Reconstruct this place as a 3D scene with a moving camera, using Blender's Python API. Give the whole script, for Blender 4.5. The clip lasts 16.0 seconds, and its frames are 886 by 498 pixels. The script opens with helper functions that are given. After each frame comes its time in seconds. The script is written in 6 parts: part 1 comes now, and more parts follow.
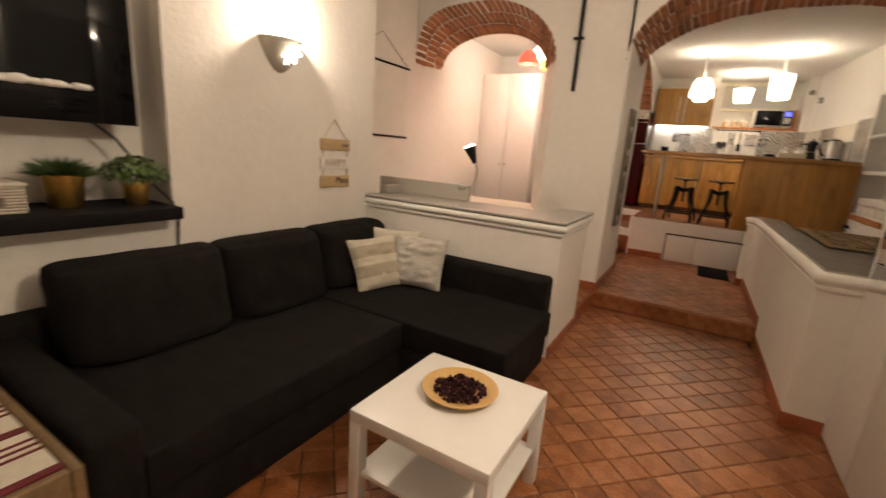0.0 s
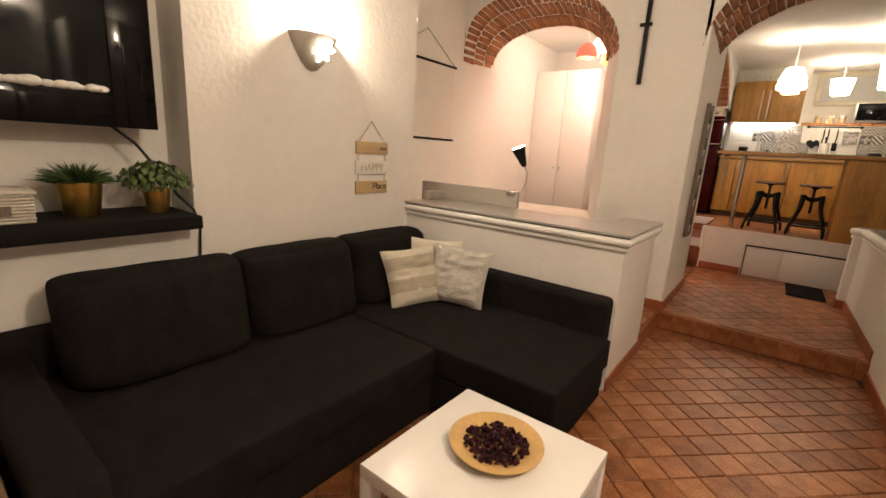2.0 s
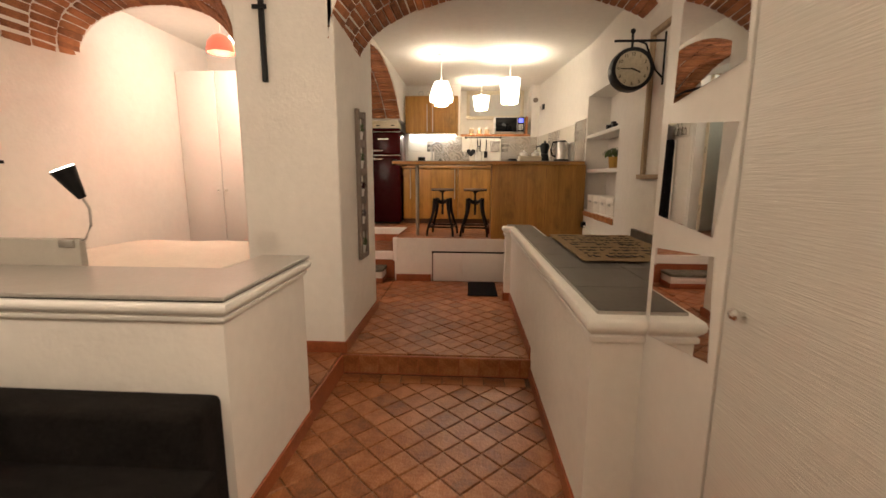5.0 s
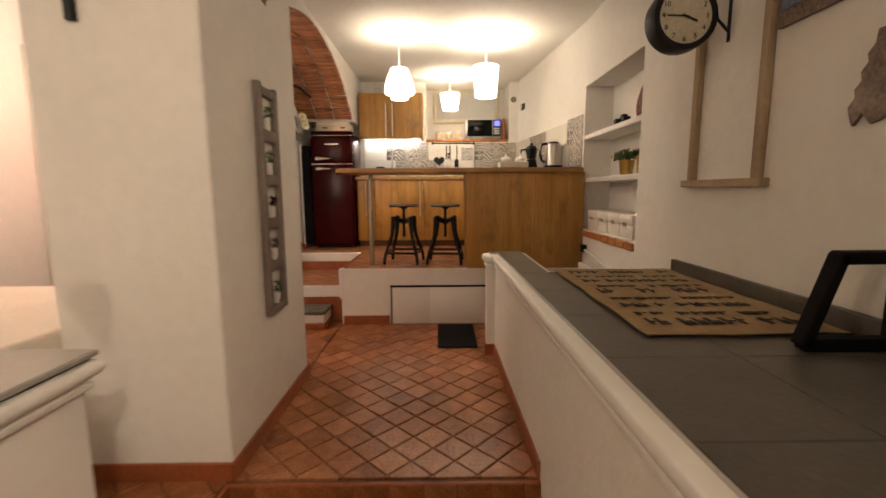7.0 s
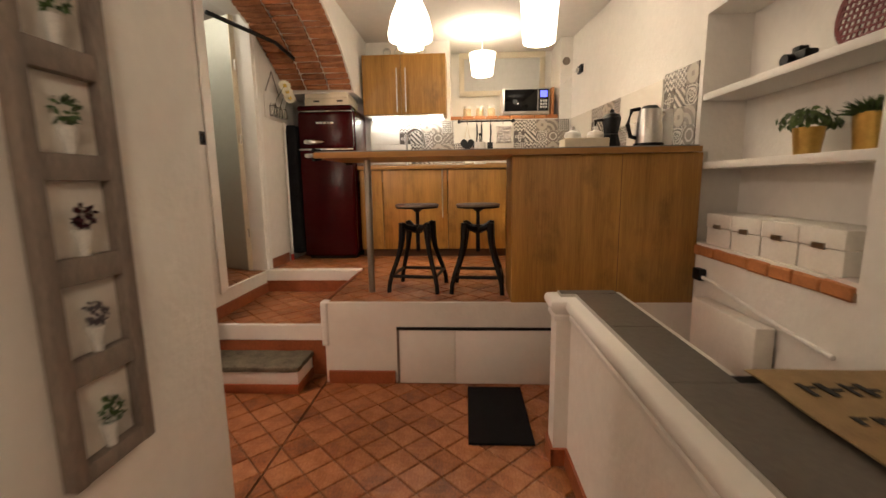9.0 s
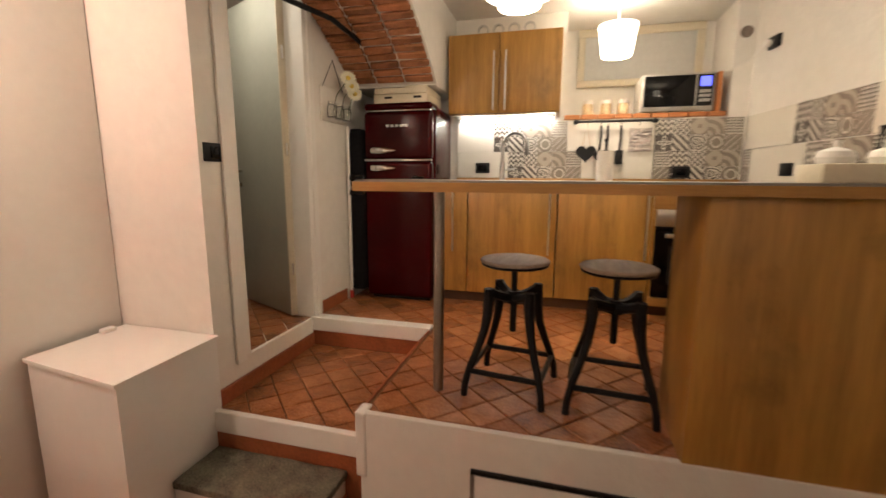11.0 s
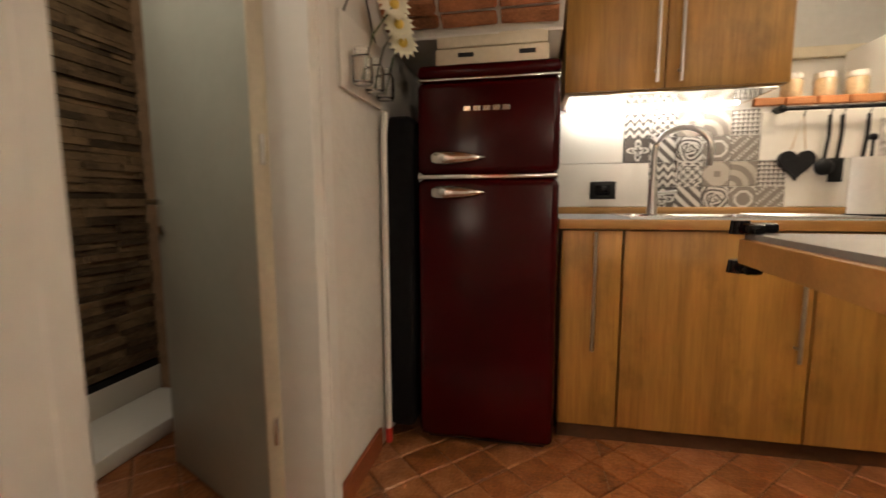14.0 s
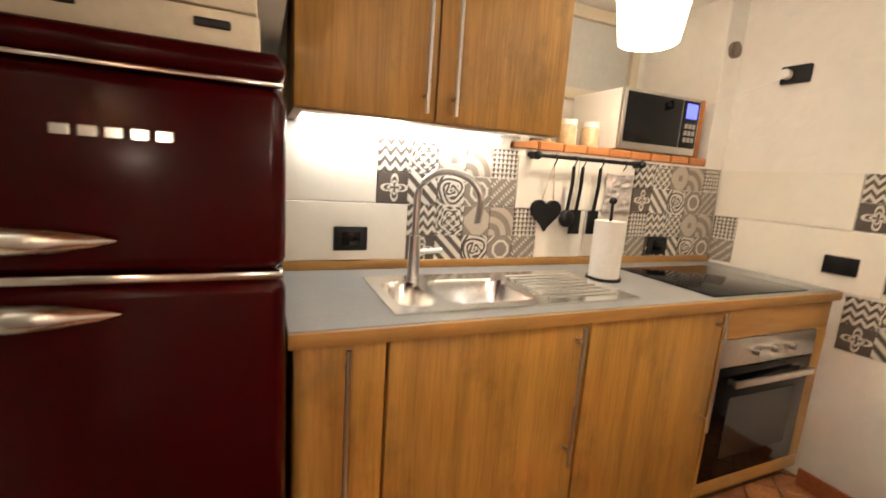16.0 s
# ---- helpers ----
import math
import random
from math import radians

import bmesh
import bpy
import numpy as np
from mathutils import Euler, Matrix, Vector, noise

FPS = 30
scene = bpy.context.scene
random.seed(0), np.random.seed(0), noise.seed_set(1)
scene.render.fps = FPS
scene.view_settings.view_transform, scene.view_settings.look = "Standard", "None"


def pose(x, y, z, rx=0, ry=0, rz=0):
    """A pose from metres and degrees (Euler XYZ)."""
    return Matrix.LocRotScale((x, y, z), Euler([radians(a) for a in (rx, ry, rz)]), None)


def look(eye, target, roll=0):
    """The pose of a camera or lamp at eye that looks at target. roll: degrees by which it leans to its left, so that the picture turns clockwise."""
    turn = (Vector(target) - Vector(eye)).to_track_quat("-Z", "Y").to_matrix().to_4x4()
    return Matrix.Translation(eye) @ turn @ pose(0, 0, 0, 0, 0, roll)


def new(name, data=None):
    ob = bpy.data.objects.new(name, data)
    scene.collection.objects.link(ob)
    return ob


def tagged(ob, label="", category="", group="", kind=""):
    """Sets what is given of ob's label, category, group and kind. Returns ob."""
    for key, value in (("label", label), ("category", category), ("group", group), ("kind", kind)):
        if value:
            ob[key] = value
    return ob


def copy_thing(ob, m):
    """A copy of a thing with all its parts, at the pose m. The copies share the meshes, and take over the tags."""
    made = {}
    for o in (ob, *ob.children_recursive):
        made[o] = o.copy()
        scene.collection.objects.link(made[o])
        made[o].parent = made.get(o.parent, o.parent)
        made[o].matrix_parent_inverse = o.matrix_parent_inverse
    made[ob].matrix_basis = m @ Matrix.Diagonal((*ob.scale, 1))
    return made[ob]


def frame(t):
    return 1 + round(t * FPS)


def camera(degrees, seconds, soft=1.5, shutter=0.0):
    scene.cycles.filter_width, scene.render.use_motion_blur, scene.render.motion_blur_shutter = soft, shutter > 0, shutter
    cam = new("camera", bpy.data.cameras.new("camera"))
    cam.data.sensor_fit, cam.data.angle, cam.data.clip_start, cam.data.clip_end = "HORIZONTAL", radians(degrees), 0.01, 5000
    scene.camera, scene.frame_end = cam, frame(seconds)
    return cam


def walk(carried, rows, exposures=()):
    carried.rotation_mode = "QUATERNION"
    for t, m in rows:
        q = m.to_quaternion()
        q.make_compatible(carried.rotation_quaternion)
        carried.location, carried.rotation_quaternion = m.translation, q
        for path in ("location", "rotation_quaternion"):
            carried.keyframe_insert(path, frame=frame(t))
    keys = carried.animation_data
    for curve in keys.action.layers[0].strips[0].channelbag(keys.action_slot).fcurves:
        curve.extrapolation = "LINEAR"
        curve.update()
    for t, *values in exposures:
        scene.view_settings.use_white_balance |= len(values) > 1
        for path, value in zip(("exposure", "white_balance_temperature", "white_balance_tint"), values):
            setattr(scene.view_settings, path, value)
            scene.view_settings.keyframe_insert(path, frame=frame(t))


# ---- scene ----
cam = camera(91.8, 16.0, 1.5, 0.5)
PATH = [
    (0, (-0.062, -0.144, 1.449), (-1.033, 1.545, 0.997), 4.2),
    (0.5, (-0.118, -0.033, 1.437), (-0.898, 1.75, 0.974), 2.7),
    (1, (-0.218, 0.007, 1.437), (-1.164, 1.72, 1.026), 3.4),
    (1.5, (-0.231, 0.063, 1.434), (-1.367, 1.654, 1.011), 3.6),
    (2, (-0.178, 0.165, 1.438), (-1.351, 1.722, 0.99), 3.5),
    (2.5, (-0.061, 0.269, 1.46), (-1.137, 1.9, 1.03), 2.4),
    (3, (0.036, 0.376, 1.444), (-0.776, 2.156, 1.028), 1.0),
    (3.5, (0.059, 0.551, 1.455), (-0.378, 2.466, 1.078), 1.6),
    (4, (0.071, 0.78, 1.47), (-0.05, 2.738, 1.082), 0.6),
    (4.2, (0.096, 0.881, 1.475), (-0.023, 2.841, 1.093), 0.4),
    (6.3, (0.141, 2.036, 1.443), (0.025, 4.013, 1.162), -0.0),
    (6.5, (0.153, 2.171, 1.443), (0.031, 4.143, 1.138), 0.3),
    (7, (0.134, 2.516, 1.433), (0.148, 4.497, 1.164), -0.3),
    (7.5, (0.149, 2.854, 1.428), (0.255, 4.83, 1.136), -0.2),
    (8, (0.152, 3.241, 1.443), (0.01, 5.211, 1.124), 0.2),
    (8.2, (0.126, 3.388, 1.425), (-0.008, 5.36, 1.12), -0.3),
    (10.3, (0.072, 4.663, 1.542), (-0.01, 6.636, 1.227), -0.6),
    (10.5, (0.017, 4.76, 1.562), (-0.181, 6.728, 1.265), -0.2),
    (11, (-0.063, 5.074, 1.654), (-0.574, 6.98, 1.326), 0.4),
    (11.5, (-0.236, 5.354, 1.643), (-0.946, 7.212, 1.428), 0.4),
    (12, (-0.419, 5.664, 1.614), (-1.457, 7.361, 1.404), 0.6),
    (12.5, (-0.651, 5.924, 1.644), (-1.845, 7.502, 1.36), 1.3),
    (13, (-0.876, 6.153, 1.665), (-1.706, 7.954, 1.403), -1.5),
    (13.5, (-0.965, 6.375, 1.645), (-1.63, 8.255, 1.488), -1.2),
    (13.8, (-1.042, 6.47, 1.675), (-1.572, 8.392, 1.46), -0.4),
    (14, (-1.092, 6.528, 1.694), (-1.483, 8.477, 1.467), -0.2),
    (14.5, (-1.169, 6.702, 1.769), (-0.975, 8.663, 1.427), 0.6),
    (15, (-1.112, 6.893, 1.836), (-0.457, 8.761, 1.549), 0.9),
    (15.5, (-1.057, 7.112, 1.907), (-0.421, 8.978, 1.572), 1.1),
    (16, (-1.028, 7.275, 2.003), (-0.254, 9.086, 1.656), 3.9),
]
walk(cam, [(t, look(eye, target, roll)) for t, eye, target, roll in PATH],
     exposures=[(0.0, 0.1), (1.5, 0.3), (8.2, 0.32), (10.5, 0.28), (12.4, 0.22), (13.4, -0.12), (14.0, 0.0), (14.5, 0.3), (15.2, 0.22), (16.0, 0.45)])

# ---- world and light ----
world = bpy.data.worlds.new("world")
scene.world = world
world.use_nodes = True
world.node_tree.nodes["Background"].inputs[0].default_value = (1.0, 0.86, 0.7, 1)
world.node_tree.nodes["Background"].inputs[1].default_value = 0.012


def lamp(name, loc, watts, colour, radius=0.05):
    d = bpy.data.lights.new(name, "POINT")
    d.energy, d.color, d.shadow_soft_size = watts, colour, radius
    o = new(name, d)
    o.location = loc
    return o


WARM = (1.0, 0.81, 0.62)
KITCHEN = (1.0, 0.855, 0.7)
lamp("pendant_bulb", (-0.26, 6.99, 2.53), 26, KITCHEN, 0.07)
lamp("pendant_bulb", (0.284, 8.56, 2.63), 18, KITCHEN, 0.07)
lamp("pendant_bulb", (0.614, 7.1, 2.6), 26, KITCHEN, 0.07)
lamp("sconce_bulb", (-2.46, 1.88, 2.15), 30, WARM, 0.03)
lamp("opposite_sconce_bulb", (0.97, 1.1, 2.68), 96, WARM, 0.08)
lamp("bedroom_bulb", (-2.08, 5.55, 2.62), 31, (1.0, 0.79, 0.65), 0.04)
lamp("red_shade_bulb", (-2.2, 5.35, 2.6), 11, (1.0, 0.42, 0.33), 0.06)
lamp("bathroom_bulb", (-2.2, 7.3, 2.85), 7, (1.0, 0.9, 0.74), 0.06)

# ---- materials ----
MATS = {}


def mat(name, base, rough=0.6, metal=0.0, var=0.12, scale=6.0, bump=0.1, bscale=60.0, island=0.0, obj=0.0, emit=None, stretch=(1, 1, 1), alpha_trans=0.0, coat=0.0, sat=0.0, spec=0.5, fine=1.0, smudge=0.0):
    """A procedural surface: base colour varied by a broad and a fine noise, with fine relief and dark smudges."""
    m = bpy.data.materials.new(name)
    m.use_nodes = True
    nt = m.node_tree
    N, L = nt.nodes, nt.links
    b = N["Principled BSDF"]
    b.inputs["Roughness"].default_value = rough
    b.inputs["Metallic"].default_value = metal
    b.inputs["Coat Weight"].default_value = coat
    b.inputs["Specular IOR Level"].default_value = spec
    if alpha_trans:
        b.inputs["Transmission Weight"].default_value = alpha_trans
    tc = N.new("ShaderNodeTexCoord")
    mp = N.new("ShaderNodeMapping")
    mp.inputs["Scale"].default_value = stretch
    L.new(tc.outputs["Object"], mp.inputs["Vector"])
    n1, n2 = N.new("ShaderNodeTexNoise"), N.new("ShaderNodeTexNoise")
    n1.inputs["Scale"].default_value, n2.inputs["Scale"].default_value = scale, scale * 9
    n1.inputs["Detail"].default_value, n2.inputs["Detail"].default_value = 5, 4
    for n in (n1, n2):
        L.new(mp.outputs[0], n.inputs["Vector"])
    add = N.new("ShaderNodeMath")
    add.operation = "MULTIPLY_ADD"
    add.inputs[1].default_value = fine
    L.new(n2.outputs[0], add.inputs[0])
    shift = N.new("ShaderNodeMath")
    shift.operation = "ADD"
    shift.inputs[1].default_value = 0.5 * (1 - fine)
    L.new(n1.outputs[0], shift.inputs[0])
    L.new(shift.outputs[0], add.inputs[2])
    last = add.outputs[0]
    for amount, node, out in ((obj, "ShaderNodeObjectInfo", "Random"), (island, "ShaderNodeNewGeometry", "Random Per Island")):
        if amount:
            r = N.new(node)
            ma = N.new("ShaderNodeMath")
            ma.operation = "MULTIPLY_ADD"
            ma.inputs[1].default_value = amount
            L.new(r.outputs[out], ma.inputs[0])
            L.new(last, ma.inputs[2])
            sb = N.new("ShaderNodeMath")
            sb.operation = "SUBTRACT"
            sb.inputs[1].default_value = amount / 2
            L.new(ma.outputs[0], sb.inputs[0])
            last = sb.outputs[0]
    ramp = N.new("ShaderNodeValToRGB")
    e = ramp.color_ramp.elements
    e[0].position, e[1].position = 0.3, 0.7
    half = N.new("ShaderNodeMath")
    half.operation = "MULTIPLY"
    half.inputs[1].default_value = 0.5
    L.new(last, half.inputs[0])
    L.new(half.outputs[0], ramp.inputs[0])
    e[0].color = (*[c * (1 - var) * (1 - sat * k) for k, c in enumerate(base)], 1)
    e[1].color = (*[min(1, c * (1 + var)) for c in base], 1)
    if smudge:
        n4 = N.new("ShaderNodeTexNoise")
        n4.inputs["Scale"].default_value, n4.inputs["Detail"].default_value, n4.inputs["Roughness"].default_value = 3.4, 6, 0.62
        sm = N.new("ShaderNodeMapping")
        sm.inputs["Scale"].default_value = (1.3, 1.3, 0.75)
        L.new(tc.outputs["Object"], sm.inputs["Vector"])
        L.new(sm.outputs[0], n4.inputs["Vector"])
        span = N.new("ShaderNodeMapRange")
        span.inputs["From Min"].default_value, span.inputs["From Max"].default_value = 0.56, 0.74
        span.inputs["To Min"].default_value, span.inputs["To Max"].default_value = 1.0, 1.0 - smudge
        L.new(n4.outputs[0], span.inputs["Value"])
        darker = N.new("ShaderNodeVectorMath")
        darker.operation = "SCALE"
        L.new(ramp.outputs[0], darker.inputs[0])
        L.new(span.outputs[0], darker.inputs["Scale"])
        L.new(darker.outputs[0], b.inputs["Base Color"])
    else:
        L.new(ramp.outputs[0], b.inputs["Base Color"])
    if bump:
        n3 = N.new("ShaderNodeTexNoise")
        n3.inputs["Scale"].default_value, n3.inputs["Detail"].default_value = bscale, 4
        L.new(mp.outputs[0], n3.inputs["Vector"])
        bp = N.new("ShaderNodeBump")
        bp.inputs["Strength"].default_value, bp.inputs["Distance"].default_value = bump, 0.01
        L.new(n3.outputs[0], bp.inputs["Height"])
        L.new(bp.outputs[0], b.inputs["Normal"])
    if emit:
        b.inputs["Emission Color"].default_value = (*emit[:3], 1)
        b.inputs["Emission Strength"].default_value = emit[3]
    MATS[name] = m
    return m


plaster = mat("plaster", (0.76, 0.73, 0.68), 0.85, var=0.05, scale=1.6, bump=0.25, bscale=35)
paint_white = mat("paint_white", (0.78, 0.76, 0.72), 0.45, var=0.03, scale=3, bump=0.05)
lacquer = mat("lacquer", (0.8, 0.79, 0.76), 0.3, var=0.02, scale=3, bump=0.02)
terracotta = mat("terracotta", (0.285, 0.099, 0.031), 0.34, var=0.8, scale=11, bump=0.35, bscale=45, obj=0.36, sat=0.15)
terracotta_stuff = mat("terracotta_stuff", (0.285, 0.099, 0.031), 0.34, var=0.8, scale=11, bump=0.35, bscale=45, island=0.36, sat=0.15)
for tone in (terracotta, terracotta_stuff):
    for node in tone.node_tree.nodes:
        if node.type == "VALTORGB":
            e = node.color_ramp.elements
            e[0].position, e[1].position = 0.27, 0.73
            e[0].color, e[1].color = (0.085, 0.024, 0.007, 1), (0.47, 0.215, 0.1, 1)
            e.new(0.5).color = (0.285, 0.1, 0.03, 1)
skirting_tile = mat("skirting_tile", (0.3, 0.085, 0.03), 0.45, var=0.3, scale=8, bump=0.2)
grout = mat("grout", (0.15, 0.085, 0.045), 0.9, var=0.3, scale=14, bump=0.4)
brick = mat("brick", (0.34, 0.14, 0.06), 0.9, var=0.45, scale=11, bump=0.9, bscale=55, obj=0.5)
mortar = mat("mortar", (0.3, 0.19, 0.11), 0.95, var=0.3, scale=18, bump=0.7)
charcoal = mat("charcoal", (0.0108, 0.0092, 0.0083), 0.95, spec=0.12, var=0.55, scale=7, bump=0.5, bscale=240, stretch=(1, 2.2, 1))
coping_slate = mat("coping_slate", (0.34, 0.32, 0.29), 0.3, var=0.12, scale=5, bump=0.08)
slate = mat("slate", (0.09, 0.079, 0.065), 0.38, var=0.22, scale=5, bump=0.12)
oak = mat("oak", (0.375, 0.198, 0.042), 0.4, var=0.42, scale=2.4, bump=0.04, bscale=30, stretch=(7, 7, 0.32), sat=0.1, fine=0.7, smudge=0.5)
oak_x = mat("oak_x", (0.38, 0.205, 0.06), 0.4, fine=0.4, var=0.35, scale=2.6, bump=0.04, bscale=30, stretch=(0.7, 7, 7), sat=0.12)
pale_wood = mat("pale_wood", (0.5, 0.35, 0.18), 0.6, var=0.22, scale=4, bump=0.15, stretch=(5, 0.8, 5))
grey_wood = mat("grey_wood", (0.2, 0.16, 0.13), 0.75, var=0.4, scale=5, bump=0.4, stretch=(5, 5, 0.8))
raw_wood = mat("raw_wood", (0.36, 0.26, 0.16), 0.7, var=0.28, scale=5, bump=0.2, stretch=(5, 5, 0.9))
black_wood = mat("black_wood", (0.006, 0.005, 0.005), 0.75, spec=0.15, var=0.3, scale=6, bump=0.2, stretch=(5, 0.8, 5))
black_metal = mat("black_metal", (0.012, 0.012, 0.013), 0.45, 0.6, var=0.3, bump=0.1)
black_plastic = mat("black_plastic", (0.006, 0.006, 0.006), 0.4, spec=0.25, var=0.2, bump=0.03)
black_glass = mat("black_glass", (0.003, 0.003, 0.0035), 0.06, spec=0.2, var=0.1, bump=0)
steel = mat("steel", (0.55, 0.54, 0.52), 0.3, 1.0, var=0.08, bump=0.04, stretch=(1, 12, 1))
bright_steel = mat("bright_steel", (0.8, 0.79, 0.77), 0.22, 1.0, var=0.05, bump=0.02)
seat_wood = mat("seat_wood", (0.33, 0.26, 0.21), 0.55, var=0.35, scale=7, bump=0.2, stretch=(6, 1, 1))
pole_steel = mat("pole_steel", (0.36, 0.34, 0.31), 0.34, 1.0, var=0.1, bump=0.04)
chrome = mat("chrome", (0.75, 0.74, 0.72), 0.12, 1.0, var=0.04, bump=0)
mirror = mat("mirror", (0.9, 0.9, 0.9), 0.015, 1.0, var=0.0, bump=0)
gold = mat("gold", (0.55, 0.36, 0.1), 0.32, 1.0, var=0.15, bump=0.05)
burgundy = mat("burgundy", (0.033, 0.0005, 0.0012), 0.18, var=0.08, scale=2, bump=0.006, spec=0.16)
leaf_dark = mat("leaf_dark", (0.04, 0.08, 0.018), 0.55, var=0.5, scale=30, bump=0.1, island=0.6)
leaf_light = mat("leaf_light", (0.075, 0.12, 0.03), 0.55, var=0.5, scale=30, bump=0.1, island=0.7)
wicker = mat("wicker", (0.55, 0.5, 0.42), 0.8, var=0.3, scale=30, bump=0.5, bscale=160)
cream_fabric = mat("cream_fabric", (0.6, 0.56, 0.46), 0.95, var=0.14, scale=14, bump=0.5, bscale=260)
beige_fabric = mat("beige_fabric", (0.42, 0.37, 0.28), 0.95, var=0.14, scale=14, bump=0.5, bscale=260)
fur = mat("fur", (0.5, 0.47, 0.42), 0.95, var=0.4, scale=16, bump=1.0, bscale=90)
bedding = mat("bedding", (0.75, 0.7, 0.6), 0.95, var=0.06, scale=5, bump=0.5, bscale=30)
red_fabric = mat("red_fabric", (0.12, 0.015, 0.02), 0.95, var=0.2, scale=14, bump=0.4, bscale=260)
burlap = mat("burlap", (0.34, 0.23, 0.11), 0.95, var=0.25, scale=20, bump=0.6, bscale=300)
ink = mat("ink", (0.02, 0.017, 0.014), 0.9, var=0.4, scale=25, bump=0.2)
stone = mat("stone", (0.13, 0.12, 0.085), 0.85, var=0.65, scale=11, bump=0.9, bscale=30)
grey_door = mat("grey_door", (0.4, 0.41, 0.36), 0.45, var=0.05, scale=3, bump=0.05)
rubber = mat("rubber", (0.007, 0.007, 0.008), 0.9, spec=0.15, var=0.4, scale=40, bump=0.6, bscale=200)
shade_white = mat("shade_white", (0.9, 0.85, 0.75), 0.5, var=0.02, bump=0, emit=(1.0, 0.86, 0.66, 5.0))
shade_red = mat("shade_red", (0.7, 0.06, 0.03), 0.5, var=0.05, bump=0, emit=(1.0, 0.16, 0.09, 0.9))
glow = mat("glow", (0.9, 0.88, 0.8), 0.5, var=0.0, bump=0, emit=(1.0, 0.9, 0.75, 8.0))
led = mat("led", (0.9, 0.9, 0.9), 0.5, var=0.0, bump=0, emit=(1.0, 0.95, 0.86, 22.0))
display = mat("display", (0.02, 0.02, 0.1), 0.3, var=0.0, bump=0, emit=(0.12, 0.14, 1.0, 2.0))
tile_white = mat("tile_white", (0.74, 0.7, 0.62), 0.22, var=0.03, scale=3, bump=0.05)
red_plastic = mat("red_plastic", (0.5, 0.03, 0.02), 0.4, var=0.1, bump=0.05)
yellow_petal = mat("yellow_petal", (0.8, 0.6, 0.12), 0.7, var=0.1, bump=0.05)
white_petal = mat("white_petal", (0.8, 0.77, 0.6), 0.7, var=0.08, bump=0.05)
plate_wood = mat("plate_wood", (0.55, 0.35, 0.13), 0.5, var=0.18, scale=8, bump=0.1)
potpourri = mat("potpourri", (0.035, 0.009, 0.013), 0.85, spec=0.2, var=0.8, scale=40, bump=0.5, island=0.9)
purple = mat("purple", (0.11, 0.09, 0.1), 0.8, var=0.3, scale=40, bump=0.3, island=0.6)
pebble = mat("pebble", (0.62, 0.6, 0.56), 0.7, var=0.2, scale=20, bump=0.2, island=0.3)
photo_brown = mat("photo_brown", (0.22, 0.16, 0.12), 0.5, var=0.95, scale=14, bump=0)
photo_blue = mat("photo_blue", (0.1, 0.13, 0.2), 0.4, var=0.9, scale=5, bump=0)
paper = mat("paper", (0.74, 0.7, 0.64), 0.9, var=0.06, scale=6, bump=0.05)
clock_face = mat("clock_face", (0.5, 0.45, 0.34), 0.6, var=0.25, scale=8, bump=0.05)
rock_strip = mat("rock_strip", (0.17, 0.11, 0.055), 0.85, var=0.6, scale=9, bump=0.8, obj=0.8)
cream_box = mat("cream_box", (0.62, 0.55, 0.42), 0.6, var=0.08, scale=6, bump=0.1)
glass = mat("glass", (0.95, 0.95, 0.93), 0.03, var=0.0, bump=0, alpha_trans=1.0)
plinth_wood = mat("plinth_wood", (0.09, 0.04, 0.015), 0.5, var=0.3)
orange = mat("orange", (0.42, 0.16, 0.05), 0.6, var=0.2, scale=8, bump=0.1)


